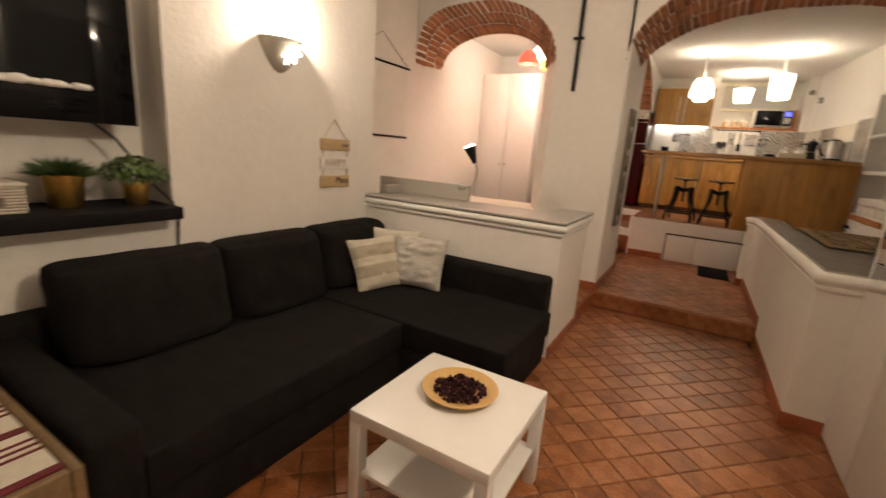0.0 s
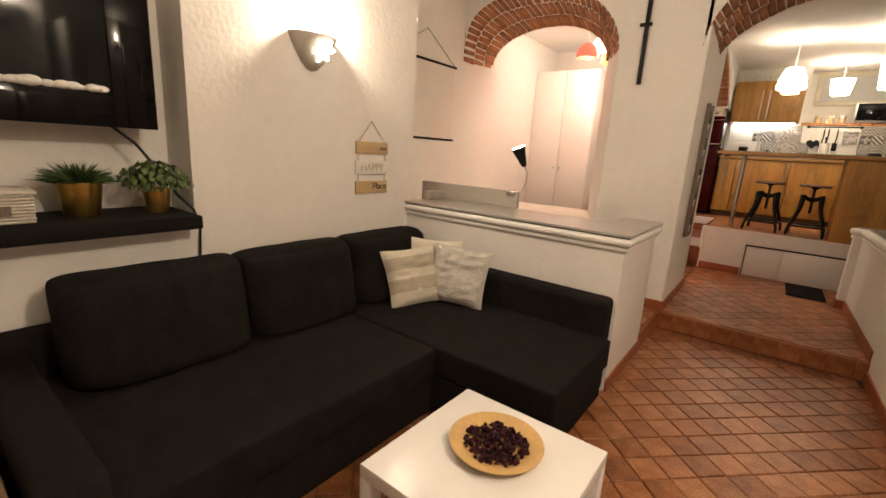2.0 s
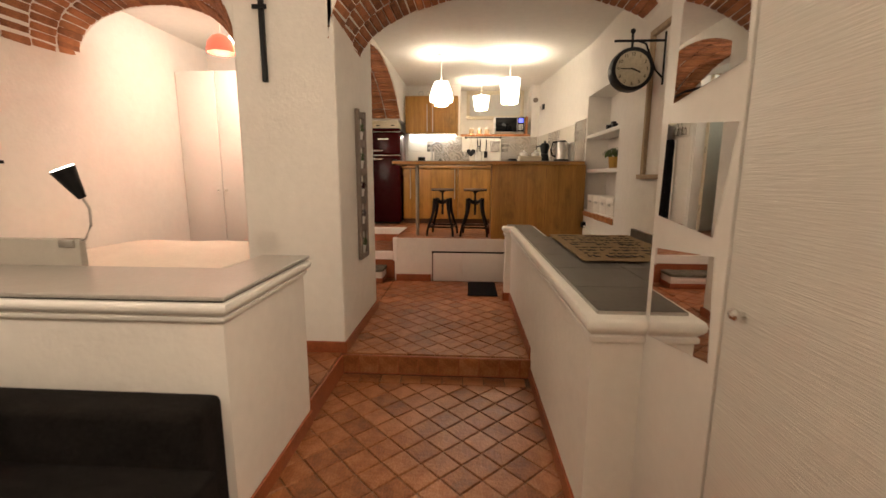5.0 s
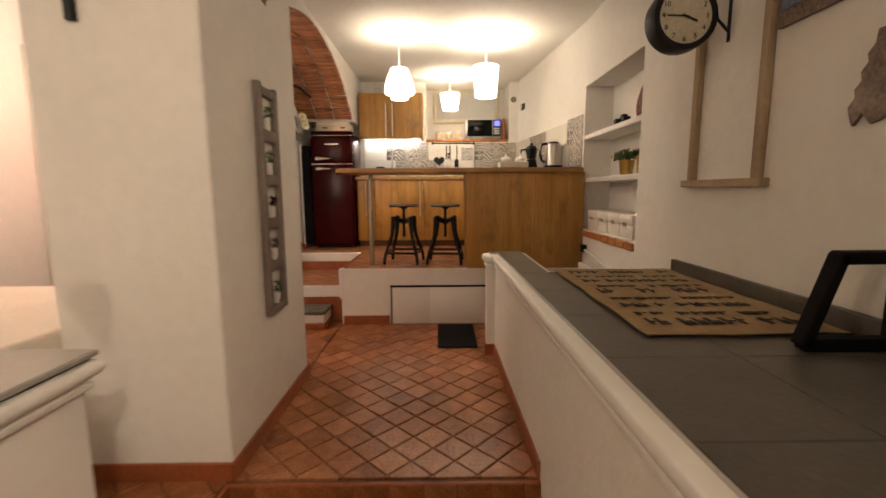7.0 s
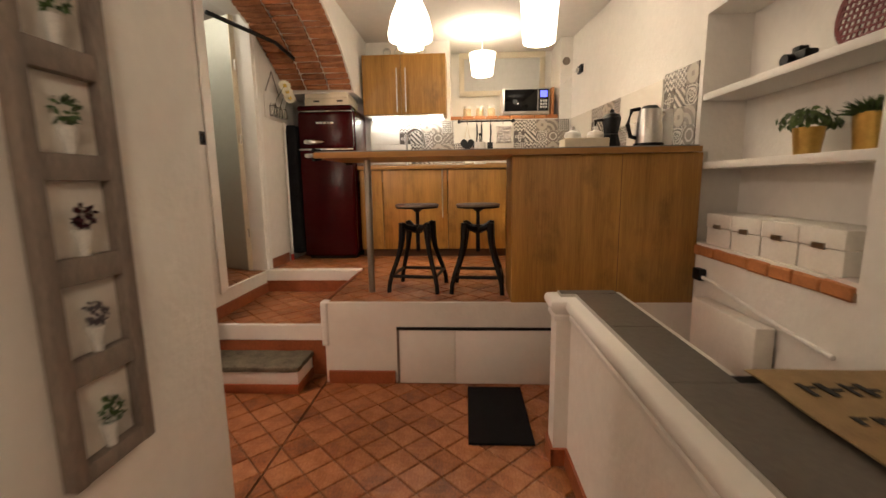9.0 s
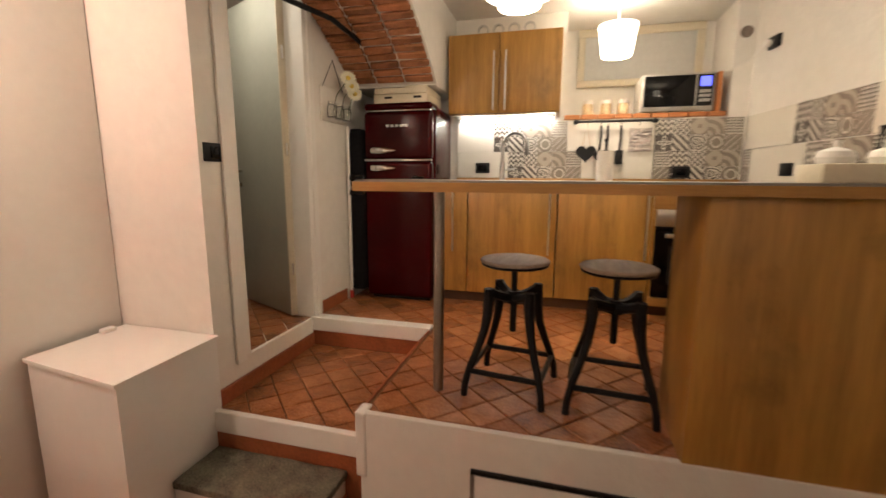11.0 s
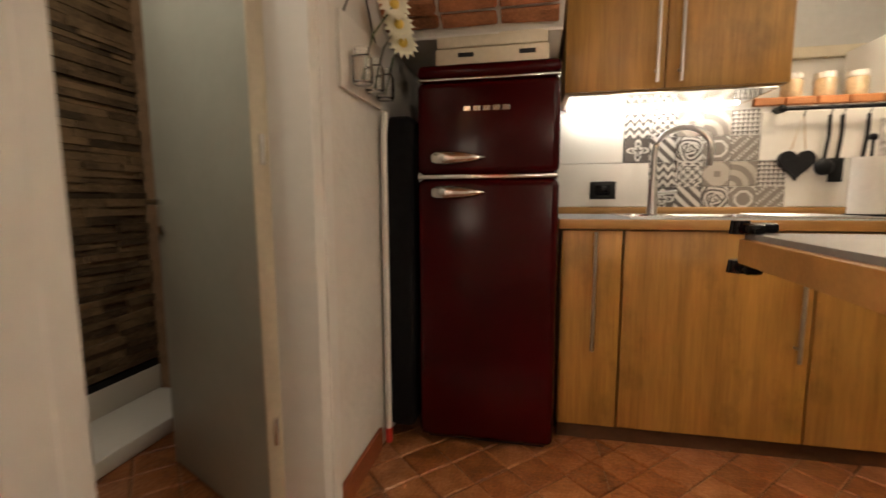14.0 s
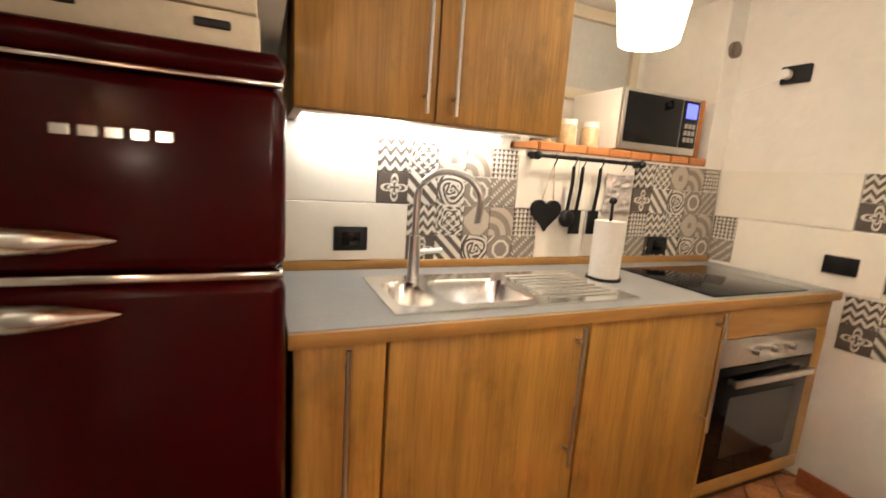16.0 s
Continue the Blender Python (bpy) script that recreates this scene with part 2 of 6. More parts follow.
def pattern_mat(name, kind, dark, light):
    """A cement tile's printed ornament, drawn in the tile's own coordinates."""
    m = bpy.data.materials.new(name)
    m.use_nodes = True
    N, L = m.node_tree.nodes, m.node_tree.links
    b = N["Principled BSDF"]
    b.inputs["Roughness"].default_value = 0.3
    tc = N.new("ShaderNodeTexCoord")
    sep = N.new("ShaderNodeSeparateXYZ")
    L.new(tc.outputs["Object"], sep.inputs[0])

    def op(o, a, c=None, d=None):
        n = N.new("ShaderNodeMath")
        n.operation = o
        for k, v in enumerate((a, c, d)):
            if v is None:
                continue
            if isinstance(v, (int, float)):
                n.inputs[k].default_value = v
            else:
                L.new(v, n.inputs[k])
        return n.outputs[0]

    u, v = op("ADD", sep.outputs[0], sep.outputs[1]), sep.outputs[2]
    r = op("SQRT", op("ADD", op("MULTIPLY", u, u), op("MULTIPLY", v, v)))
    ang = op("ARCTAN2", v, u)
    au, av = op("ABSOLUTE", u), op("ABSOLUTE", v)
    if kind == "stripe":
        val = op("SINE", op("MULTIPLY", op("ADD", u, v), 112))
    elif kind == "zigzag":
        val = op("SINE", op("MULTIPLY", op("ADD", v, op("MULTIPLY", op("PINGPONG", u, 0.0203), 1.3)), 160))
    elif kind == "quatrefoil":
        lobe = op("ADD", 0.032, op("MULTIPLY", op("COSINE", op("MULTIPLY", ang, 4)), 0.016))
        val = op("MAXIMUM", op("SUBTRACT", 0.006, op("ABSOLUTE", op("SUBTRACT", r, lobe))), op("SUBTRACT", 0.004, op("ABSOLUTE", op("SUBTRACT", r, op("MULTIPLY", lobe, 0.5)))))
    elif kind == "floral":
        val = op("ADD", op("MULTIPLY", op("SINE", op("MULTIPLY", u, 155)), op("SINE", op("MULTIPLY", v, 155))), op("MULTIPLY", op("SINE", op("ADD", op("MULTIPLY", r, 430), op("MULTIPLY", op("SINE", op("MULTIPLY", ang, 5)), 2))), 0.6))
    elif kind == "square":
        val = op("SUBTRACT", op("SUBTRACT", 0.078, op("ADD", au, av)), op("MULTIPLY", op("GREATER_THAN", 0.014, op("MAXIMUM", au, av)), 1.0))
    elif kind == "dome":
        val = op("SINE", op("MULTIPLY", op("SQRT", op("ADD", op("POWER", op("ADD", u, 0.06), 2.0), op("POWER", op("ADD", v, 0.06), 2.0))), 118))
    elif kind == "octagon":
        ring = op("MAXIMUM", op("MAXIMUM", au, av), op("MULTIPLY", op("ADD", au, av), 0.72))
        val = op("MAXIMUM", op("SUBTRACT", 0.0055, op("ABSOLUTE", op("SUBTRACT", ring, 0.036))), op("SUBTRACT", 0.005, op("ABSOLUTE", op("SUBTRACT", op("ADD", au, av), 0.095))))
    elif kind == "triangle":
        val = op("SUBTRACT", op("MULTIPLY", op("MODULO", op("ADD", v, 0.0608), 0.0203), 0.5), op("PINGPONG", op("ADD", u, 0.0608), 0.01015))
    elif kind == "dash":
        val = op("SUBTRACT", op("MINIMUM", op("SINE", op("MULTIPLY", op("ADD", u, v), 300)), op("SINE", op("MULTIPLY", op("SUBTRACT", u, v), 125))), 0.25)
    else:
        val = op("SINE", op("ADD", op("MULTIPLY", op("PINGPONG", r, 0.031), 330), op("ADD", op("MULTIPLY", ang, 2), op("MULTIPLY", op("SINE", op("MULTIPLY", ang, 3)), 1.6))))
    mix = N.new("ShaderNodeMix")
    mix.data_type = "RGBA"
    L.new(op("GREATER_THAN", val, 0.0), mix.inputs[0])
    mix.inputs[6].default_value = (*dark, 1)
    mix.inputs[7].default_value = (*light, 1)
    L.new(mix.outputs[2], b.inputs["Base Color"])
    return m


DK, LT, MD, PALE = (0.075, 0.062, 0.052), (0.58, 0.54, 0.48), (0.2, 0.17, 0.14), (0.4, 0.35, 0.29)
# one printed panel: its upper row, then its lower row
PATTERNS = [pattern_mat("cement_" + k, k, a, c) for k, a, c in (
    ("zigzag", DK, LT), ("floral", DK, LT), ("square", MD, PALE), ("dome", MD, PALE), ("triangle", LT, DK),
    ("quatrefoil", DK, LT), ("stripe", DK, LT), ("scroll", LT, DK), ("octagon", MD, LT), ("dash", MD, LT))]

# ---- mesh helpers ----


def box(bm, x0, y0, z0, x1, y1, z1, bevel=0.0, m=None, seg=2):
    r = bmesh.ops.create_cube(bm, size=1.0)
    vs = r["verts"]
    for v in vs:
        v.co = Vector(((x0 + x1) / 2 + v.co.x * (x1 - x0), (y0 + y1) / 2 + v.co.y * (y1 - y0), (z0 + z1) / 2 + v.co.z * (z1 - z0)))
    if bevel:
        es = list({e for v in vs for e in v.link_edges})
        out = bmesh.ops.bevel(bm, geom=es, offset=bevel, segments=seg, profile=0.5, affect="EDGES")
        vs = list({v for f in out["faces"] for v in f.verts} | {v for v in vs if v.is_valid})
    if m is not None:
        for v in vs:
            v.co = m @ v.co
    return bm


def cyl(bm, a, b, r, r2=None, seg=16, caps=True):
    a, b = Vector(a), Vector(b)
    d = b - a
    q = Vector((0, 0, 1)).rotation_difference(d.normalized()).to_matrix().to_4x4()
    m = Matrix.Translation((a + b) / 2) @ q
    bmesh.ops.create_cone(bm, cap_ends=caps, segments=seg, radius1=r, radius2=r if r2 is None else r2, depth=d.length, matrix=m)
    return bm


def tube(bm, pts, r, seg=8):
    """A round bar along a line of points."""
    pts = [Vector(p) for p in pts]
    rings = []
    for i, p in enumerate(pts):
        d = (pts[min(i + 1, len(pts) - 1)] - pts[max(i - 1, 0)]).normalized()
        up = Vector((0, 0, 1)) if abs(d.z) < 0.9 else Vector((1, 0, 0))
        s = d.cross(up).normalized()
        t = d.cross(s)
        rings.append([bm.verts.new(p + r * (math.cos(k * math.tau / seg) * s + math.sin(k * math.tau / seg) * t)) for k in range(seg)])
    for A, B in zip(rings, rings[1:]):
        for k in range(seg):
            bm.faces.new((A[k], A[(k + 1) % seg], B[(k + 1) % seg], B[k]))
    bm.faces.new(rings[0][::-1])
    bm.faces.new(rings[-1])
    return bm


def lathe(bm, c, prof, seg=28, close=False):
    """A turned shape from (radius, height) pairs round the upright axis at c."""
    rings = [[bm.verts.new((c[0] + r * math.cos(k * math.tau / seg), c[1] + r * math.sin(k * math.tau / seg), c[2] + z)) for k in range(seg)] for r, z in prof]
    for A, B in zip(rings, rings[1:]):
        for k in range(seg):
            bm.faces.new((A[k], A[(k + 1) % seg], B[(k + 1) % seg], B[k]))
    if close:
        bm.faces.new(rings[0][::-1])
        bm.faces.new(rings[-1])
    return bm


def prism(bm, poly, z0, z1):
    """An upright prism over a ground polygon."""
    lo = [bm.verts.new((x, y, z0)) for x, y in poly]
    hi = [bm.verts.new((x, y, z1)) for x, y in poly]
    n = len(poly)
    for k in range(n):
        bm.faces.new((lo[k], lo[(k + 1) % n], hi[(k + 1) % n], hi[k]))
    bm.faces.new(lo[::-1])
    bm.faces.new(hi)
    return bm


def B(*a, bevel=0.0, m=None, seg=2):
    return box(bmesh.new(), *a, bevel=bevel, m=m, seg=seg)


def mesh_of(name, bm, material, smooth=True):
    bmesh.ops.recalc_face_normals(bm, faces=bm.faces[:])
    me = bpy.data.meshes.new(name)
    bm.to_mesh(me)
    bm.free()
    me.materials.append(material)
    if smooth:
        me.polygons.foreach_set("use_smooth", [True] * len(me.polygons))
        me.set_sharp_from_angle(angle=radians(35))
    return me


def base_of(ob):
    p = Vector((0, 0, 0))
    while ob is not None:
        p += ob.location
        ob = ob.parent
    return p


def part(name, bm, material, parent=None, label="", smooth=True):
    """Links a bmesh, given in the room's coordinates, as one mesh under its thing."""
    if parent is not None:
        bmesh.ops.translate(bm, verts=bm.verts[:], vec=-base_of(parent))
    ob = new(name, mesh_of(name, bm, material, smooth))
    ob.parent = parent
    if label:
        ob["label"] = label
    return ob


def thing(name, loc, label, category, group=""):
    ob = new(name)
    ob.location = loc
    return tagged(ob, label, category, group)


def whole(name, bm, material, loc, label, category, group="", kind="", smooth=True):
    """A thing of one mesh, with its origin at loc."""
    bmesh.ops.translate(bm, verts=bm.verts[:], vec=-Vector(loc))
    ob = new(name, mesh_of(name, bm, material, smooth))
    ob.location = loc
    return tagged(ob, label, category, group, kind)


def structure(name, bm, material, label, category, smooth=False):
    return tagged(part(name, bm, material, None, "", smooth), label, category, kind="structure")


# ---- the shell ----
STEP, STONE, TREAD, KFL = 0.15, 0.325, 0.5, 0.69
LEFT, RIGHT = -2.565, 1.5
TOP, KTOP = 3.25, 2.97


def circle3(p, q, r):
    (ax, ay), (bx, by), (cx, cy) = p, q, r
    d = 2 * (ax * (by - cy) + bx * (cy - ay) + cx * (ay - by))
    ux = ((ax * ax + ay * ay) * (by - cy) + (bx * bx + by * by) * (cy - ay) + (cx * cx + cy * cy) * (ay - by)) / d
    uy = ((ax * ax + ay * ay) * (cx - bx) + (bx * bx + by * by) * (ax - cx) + (cx * cx + cy * cy) * (bx - ax)) / d
    return ux, uy, math.hypot(ax - ux, ay - uy)


def arch_wall(bm, u0, u1, w0, w1, top, arc, along="x", n=36):
    """The wall over an arch: u runs along the wall, w through it."""
    cu, cz, R = arc
    put = (lambda u, w, z: (u, w, z)) if along == "x" else (lambda u, w, z: (w, u, z))
    rows = []
    for i in range(n + 1):
        u = u0 + (u1 - u0) * i / n
        z = cz + math.sqrt(max(0.0, R * R - (u - cu) ** 2))
        rows.append([bm.verts.new(put(u, w, zz)) for w, zz in ((w0, z), (w1, z), (w1, top), (w0, top))])
    for A, C in zip(rows, rows[1:]):
        for k in range(4):
            bm.faces.new((A[k], A[(k + 1) % 4], C[(k + 1) % 4], C[k]))
    bm.faces.new(rows[0])
    bm.faces.new(rows[-1][::-1])


def arch_bricks(parent, u0, u1, w0, w1, arc, along="x"):
    """Bricks on edge, course by course, proud of the mortar under the arch."""
    cu, cz, R = arc
    a0, a1 = math.acos((u0 - cu) / R), math.acos((u1 - cu) / R)
    n = int(abs(a1 - a0) * R / 0.064)
    cross = max(2, round((w1 - w0) / 0.26))
    meshes = []
    for s in range(4):
        bm = bmesh.new()
        box(bm, -0.026, -0.5 * (w1 - w0) / cross + 0.006, -0.03, 0.026, 0.5 * (w1 - w0) / cross - 0.006, 0.03, 0.006, seg=1)
        for v in bm.verts:
            v.co += Vector([random.uniform(-0.004, 0.004) for _ in range(3)])
        meshes.append(mesh_of("brick", bm, brick, False))
    for i in range(n):
        a = a0 + (a1 - a0) * (i + 0.5) / n
        shift = (i % 2) * 0.35
        for j in range(cross):
            w = w0 + (w1 - w0) * (j + 0.5) / cross
            rr = R + 0.012 + random.uniform(-0.007, 0.006)
            u, z = cu + rr * math.cos(a), cz + rr * math.sin(a)
            ob = new("brick", random.choice(meshes))
            turn = Matrix.Rotation(math.pi / 2 - a, 4, "Y")
            m = Matrix.Translation((u, w, z)) @ turn
            if along == "y":
                m = Matrix.Translation((w, u, z)) @ Matrix.Rotation(-math.pi / 2, 4, "Z") @ Matrix.Rotation(-(math.pi / 2 - a), 4, "Y")
            ob.matrix_local = m
            ob.parent = parent


def arch_point(arc, a):
    """A point of a flattened arch: crown at u, half-widths, springing height, rise and fullness of each side."""
    u, left, right, z, rise, full_left, full_right = arc
    c, q = math.cos(a), math.sin(a)
    half, full = (right, full_right) if c > 0 else (left, full_left)
    return u + math.copysign(half * abs(c) ** (2 / full), c), z + rise * max(0.0, q) ** (2 / full)


def splayed_wall(bm, y0, y1, top, front, back, n=48):
    """The wall over an arch whose mouth is wider at the front than at the back."""
    rows = []
    for i in range(n + 1):
        a = math.pi * (1 - i / n)
        (fx, fz), (bx, bz) = arch_point(front, a), arch_point(back, a)
        rows.append([bm.verts.new(p) for p in ((fx, y0, fz), (bx, y1, bz), (bx, y1, top), (fx, y0, top))])
    for A, C in zip(rows, rows[1:]):
        for k in range(4):
            bm.faces.new((A[k], A[(k + 1) % 4], C[(k + 1) % 4], C[k]))
    bm.faces.new(rows[0])
    bm.faces.new(rows[-1][::-1])


def splayed_bricks(parent, y0, y1, front, back, cross, limit):
    """Bricks on edge under a splayed arch, each course following the splay."""
    fine = [math.pi * (1 - i / 600) for i in range(601)]
    mid = [[(p + q) / 2 for p, q in zip(arch_point(front, a), arch_point(back, a))] for a in fine]
    run = [0.0]
    for p, q in zip(mid, mid[1:]):
        run.append(run[-1] + math.dist(p, q))
    n = int(run[-1] / 0.062)
    deep = (y1 - y0) / cross
    meshes = []
    for k in range(6):
        bm = bmesh.new()
        box(bm, -0.0275, -0.5 * deep + 0.004, -0.03, 0.0275, 0.5 * deep - 0.004, 0.03, 0.008, seg=1)
        for v in bm.verts:
            v.co += Vector([random.uniform(-0.0035, 0.0035) for _ in range(3)])
        meshes.append(mesh_of("brick", bm, brick, False))
    k = 0
    for i in range(n):
        want = run[-1] * (i + 0.5) / n
        while run[k] < want:
            k += 1
        o, b = Vector((arch_point(front, fine[k])[0], y0, arch_point(front, fine[k])[1])), Vector((arch_point(back, fine[k])[0], y1, arch_point(back, fine[k])[1]))
        p, q = mid[max(0, k - 4)], mid[min(600, k + 4)]
        t = Vector((q[0] - p[0], 0, q[1] - p[1])).normalized()
        d = (b - o).normalized()
        up = t.cross(d).normalized()
        d = up.cross(t).normalized()
        for j in range(cross):
            c = o.lerp(b, (j + 0.5) / cross) + up * (0.02 + random.uniform(-0.004, 0.004))
            if c.x > limit:
                continue
            ob = new("brick", random.choice(meshes))
            ob.parent = parent
            ob.matrix_local = Matrix(((t.x, d.x, up.x, c.x), (t.y, d.y, up.y, c.y), (t.z, d.z, up.z, c.z), (0, 0, 0, 1)))


MOUTH_L, BACK_L = (-2.32, 0.845, 0.83, 2.37, 0.63, 3.6, 2.0), (-2.42, 0.76, 0.61, 2.45, 0.385, 2.2, 2.0)
MOUTH_R, BACK_R = (0.45, 1.29, 1.29, 2.35, 0.74, 2.1, 2.0), (0.45, 1.275, 1.275, 2.34, 0.55, 2.0, 2.1)
ARC_K = circle3((5.3, 2.47), (6.75, 2.93), (8.28, 2.34))
BL = -3.17

bm = bmesh.new()
box(bm, -3.3, 1.15, 0, LEFT, 2.84, TOP)
box(bm, -3.3, -2.3, 0.984, -2.85, 1.15, TOP)
box(bm, -3.3, -2.3, 0, LEFT - 0.001, 1.15, 0.984)
structure("wall_west", bm, plaster, "warm white rough plastered wall with a recess", "wall")
structure("wall_south", B(-3.3, -2.45, 0, 1.9, -2.3, TOP), plaster, "plain warm white plastered wall", "wall")
structure("wall_bedroom_west", B(-3.3, 2.84, 0, BL, 6.95, TOP), plaster, "warm white plastered bedroom wall", "wall")
structure("wall_bedroom_north", B(BL, 6.75, STEP, -1.7, 6.9, TOP), plaster, "warm white plastered wall of the nook", "wall")
bm = bmesh.new()
box(bm, RIGHT, 1.4, 0, 1.85, 5.5, TOP)
box(bm, 1.1, -2.3, 0, 1.85, 1.4, TOP)
box(bm, RIGHT, 5.5, 0, 1.85, 6.65, 1.07)
box(bm, RIGHT, 5.5, 2.38, 1.85, 6.65, TOP)
box(bm, 1.76, 5.5, 1.07, 1.85, 6.65, 2.38)
prism(bm, [(RIGHT, 6.65), (1.85, 6.65), (1.85, 9.6), (1.27, 9.6), (1.27, 8.89)], 0, TOP)
structure("wall_east", bm, plaster, "warm white plastered wall with a shelved niche", "wall")
bm = bmesh.new()
box(bm, -1.8, 8.89, 0, -0.06, 9.0, KTOP)
box(bm, -0.06, 8.89, 0, 1.14, 9.45, 2.13)
box(bm, 1.14, 8.89, 0, 1.3, 9.45, KTOP)
box(bm, -0.06, 9.4, 2.13, 1.14, 9.5, KTOP)
box(bm, -0.16, 9.0, 2.13, -0.06, 9.5, KTOP)
structure("wall_north", bm, plaster, "warm white plastered kitchen wall with a deep window recess", "wall")
bm = bmesh.new()
splayed_wall(bm, 4.3, 4.95, TOP, MOUTH_L, BACK_L)
left_arch = structure("arch_bedroom", bm, plaster, "plastered arch with an exposed brick underside", "arch")
bm = bmesh.new()
splayed_wall(bm, 4.3, 5.02, TOP, MOUTH_R, BACK_R)
right_arch = structure("arch_corridor", bm, plaster, "wide plastered arch with an exposed brick underside", "arch")
bm = bmesh.new()
arch_wall(bm, 5.3, 8.28, -1.69, -0.98, TOP, ARC_K, "y")
box(bm, -1.69, 8.28, 2.33, -0.98, 8.89, KTOP)
kitchen_arch = structure("arch_kitchen", bm, plaster, "plastered arch with a brick underside above the fridge", "arch")
bm = bmesh.new()
prism(bm, [(-1.495, 4.3), (-0.8, 4.3), (-0.8, 5.4), (-1.62, 5.4), (-1.8, 4.95)], STEP, TOP)
bmesh.ops.bevel(bm, geom=[e for e in bm.edges if abs(e.verts[0].co.z - e.verts[1].co.z) > 1], offset=0.014, segments=3, profile=0.5, affect="EDGES")
structure("pillar", bm, plaster, "thick warm white plastered pillar between two arches", "pillar")
# bathroom wall with its doorway
bm = bmesh.new()
box(bm, -1.82, 6.73, STEP, -1.675, 6.92, TOP)
box(bm, -1.82, 7.66, STEP, -1.675, 8.89, TOP)
box(bm, -1.82, 6.92, STEP, -1.675, 7.66, KFL - 0.006)
box(bm, -1.82, 6.92, 2.87, -1.675, 7.66, TOP)
structure("wall_bathroom", bm, plaster, "warm white plastered wall with a bathroom doorway", "wall")
bm = bmesh.new()
box(bm, -3.2, 8.3, KFL, -1.82, 8.4, TOP)
box(bm, -3.05, 6.95, KFL, -2.93, 8.3, TOP)
structure("wall_bathroom_back", bm, mortar, "bathroom wall clad with narrow brown stone strips", "wall")
structure("ceiling", B(-3.3, -2.45, TOP, 1.9, 5.02, TOP + 0.1), plaster, "white plastered ceiling", "ceiling")
structure("ceiling_kitchen", B(-0.98, 5.02, KTOP, 1.9, 9.6, KTOP + 0.1), plaster, "white plastered kitchen ceiling", "ceiling")
structure("ceiling_bedroom", B(-3.3, 4.95, 2.98, -1.5, 6.95, 3.08), plaster, "white plastered bedroom ceiling", "ceiling")
structure("ceiling_bathroom", B(-3.2, 6.9, 2.98, -1.69, 9.0, 3.08), plaster, "white bathroom ceiling", "ceiling")

# floors, one bed of grout each
floor = structure("floor", B(-3.3, -2.4, -0.2, 1.8, 4.28, -0.012), grout, "worn terracotta tile floor laid diagonally", "floor")
bm = bmesh.new()
box(bm, BL, 3.58, 0, -0.82, 6.75, STEP - 0.012)
box(bm, -0.82, 4.28, 0, RIGHT, 6.6, STEP - 0.012)
floor_corridor = structure("floor_corridor", bm, grout, "raised corridor floor of terracotta tiles", "floor")
bm = bmesh.new()
box(bm, -0.82, 6.6, 0, 1.6, 8.9, KFL - 0.012)
box(bm, -1.69, 7.62, 0, -0.82, 8.9, KFL - 0.012)
box(bm, -3.1, 6.92, 0.1, -1.69, 8.4, KFL - 0.012)
floor_kitchen = structure("floor_kitchen", bm, grout, "kitchen platform floor of terracotta tiles", "floor")
floor_tread = structure("stair_tread", B(-1.69, 6.7, 0, -0.82, 7.62, TREAD - 0.012), grout, "tiled stair landing below the kitchen", "stair")
# white plaster faces of the platform and its nosings
bm = bmesh.new()
box(bm, -0.82, 6.572, STEP, 1.5, 6.6, KFL + 0.004, 0.004)
structure("platform_face", bm, plaster, "white plastered face of the kitchen platform", "wall")
bm = bmesh.new()
box(bm, -1.69, 6.68, 0.395, -0.8, 6.715, TREAD + 0.006, 0.006)
box(bm, -1.69, 7.6, 0.6, -0.825, 7.69, KFL + 0.006, 0.006)
box(bm, -0.84, 6.566, TREAD - 0.1, -0.79, 6.65, KFL + 0.006, 0.01)
structure("stair_nosing", bm, paint_white, "roughly painted white stair edges", "trim")
bm = bmesh.new()
box(bm, -1.69, 6.686, STEP, -0.82, 6.7, 0.395)
box(bm, -1.675, 7.606, TREAD, -0.825, 7.618, 0.6)
box(bm, -0.835, 6.65, TREAD, -0.822, 7.6, KFL - 0.004)
structure("stair_riser", bm, skirting_tile, "terracotta stair risers", "stair")
structure("step_riser", B(-0.822, 4.262, 0, 0.62, 4.28, STEP - 0.004, bevel=0.003), skirting_tile, "dark terracotta tiled step riser", "step")
bm = bmesh.new()
box(bm, -0.822, 3.6, 0, -0.806, 4.262, STEP - 0.004, 0.003)
structure("landing_riser", bm, skirting_tile, "terracotta riser of the bedroom landing", "step")

H = 0.085


def skirt(bm, x0, y0, x1, y1, z):
    box(bm, min(x0, x1), min(y0, y1), z - 0.005, max(x0, x1), max(y0, y1), z + H, 0.003, seg=1)


bm = bmesh.new()
skirt(bm, -1.54, 4.286, -0.79, 4.3, STEP)
skirt(bm, -0.8, 4.286, -0.786, 5.41, STEP)
skirt(bm, -1.5, 5.4, -0.786, 5.414, STEP)
skirt(bm, -0.815, 2.8, -0.8, 3.6, 0)
skirt(bm, -0.8, 6.556, -0.36, 6.572, STEP)
skirt(bm, -1.675, 6.73, -1.66, 7.6, TREAD)
skirt(bm, -1.675, 7.69, -1.66, 8.1, KFL)
skirt(bm, -2.25, 6.735, -1.69, 6.75, STEP)
for y0, y1, z in ((2.88, 4.28, 0), (4.28, 5.76, STEP)):
    prism(bm, [(0.58 - 0.011 * (y0 - 2.88), y0), (0.602 - 0.011 * (y0 - 2.88), y0), (0.602 - 0.011 * (y1 - 2.88), y1), (0.58 - 0.011 * (y1 - 2.88), y1)], z - 0.005, z + H)
skirt(bm, 0.58, 2.868, 0.808, 2.882, 0)
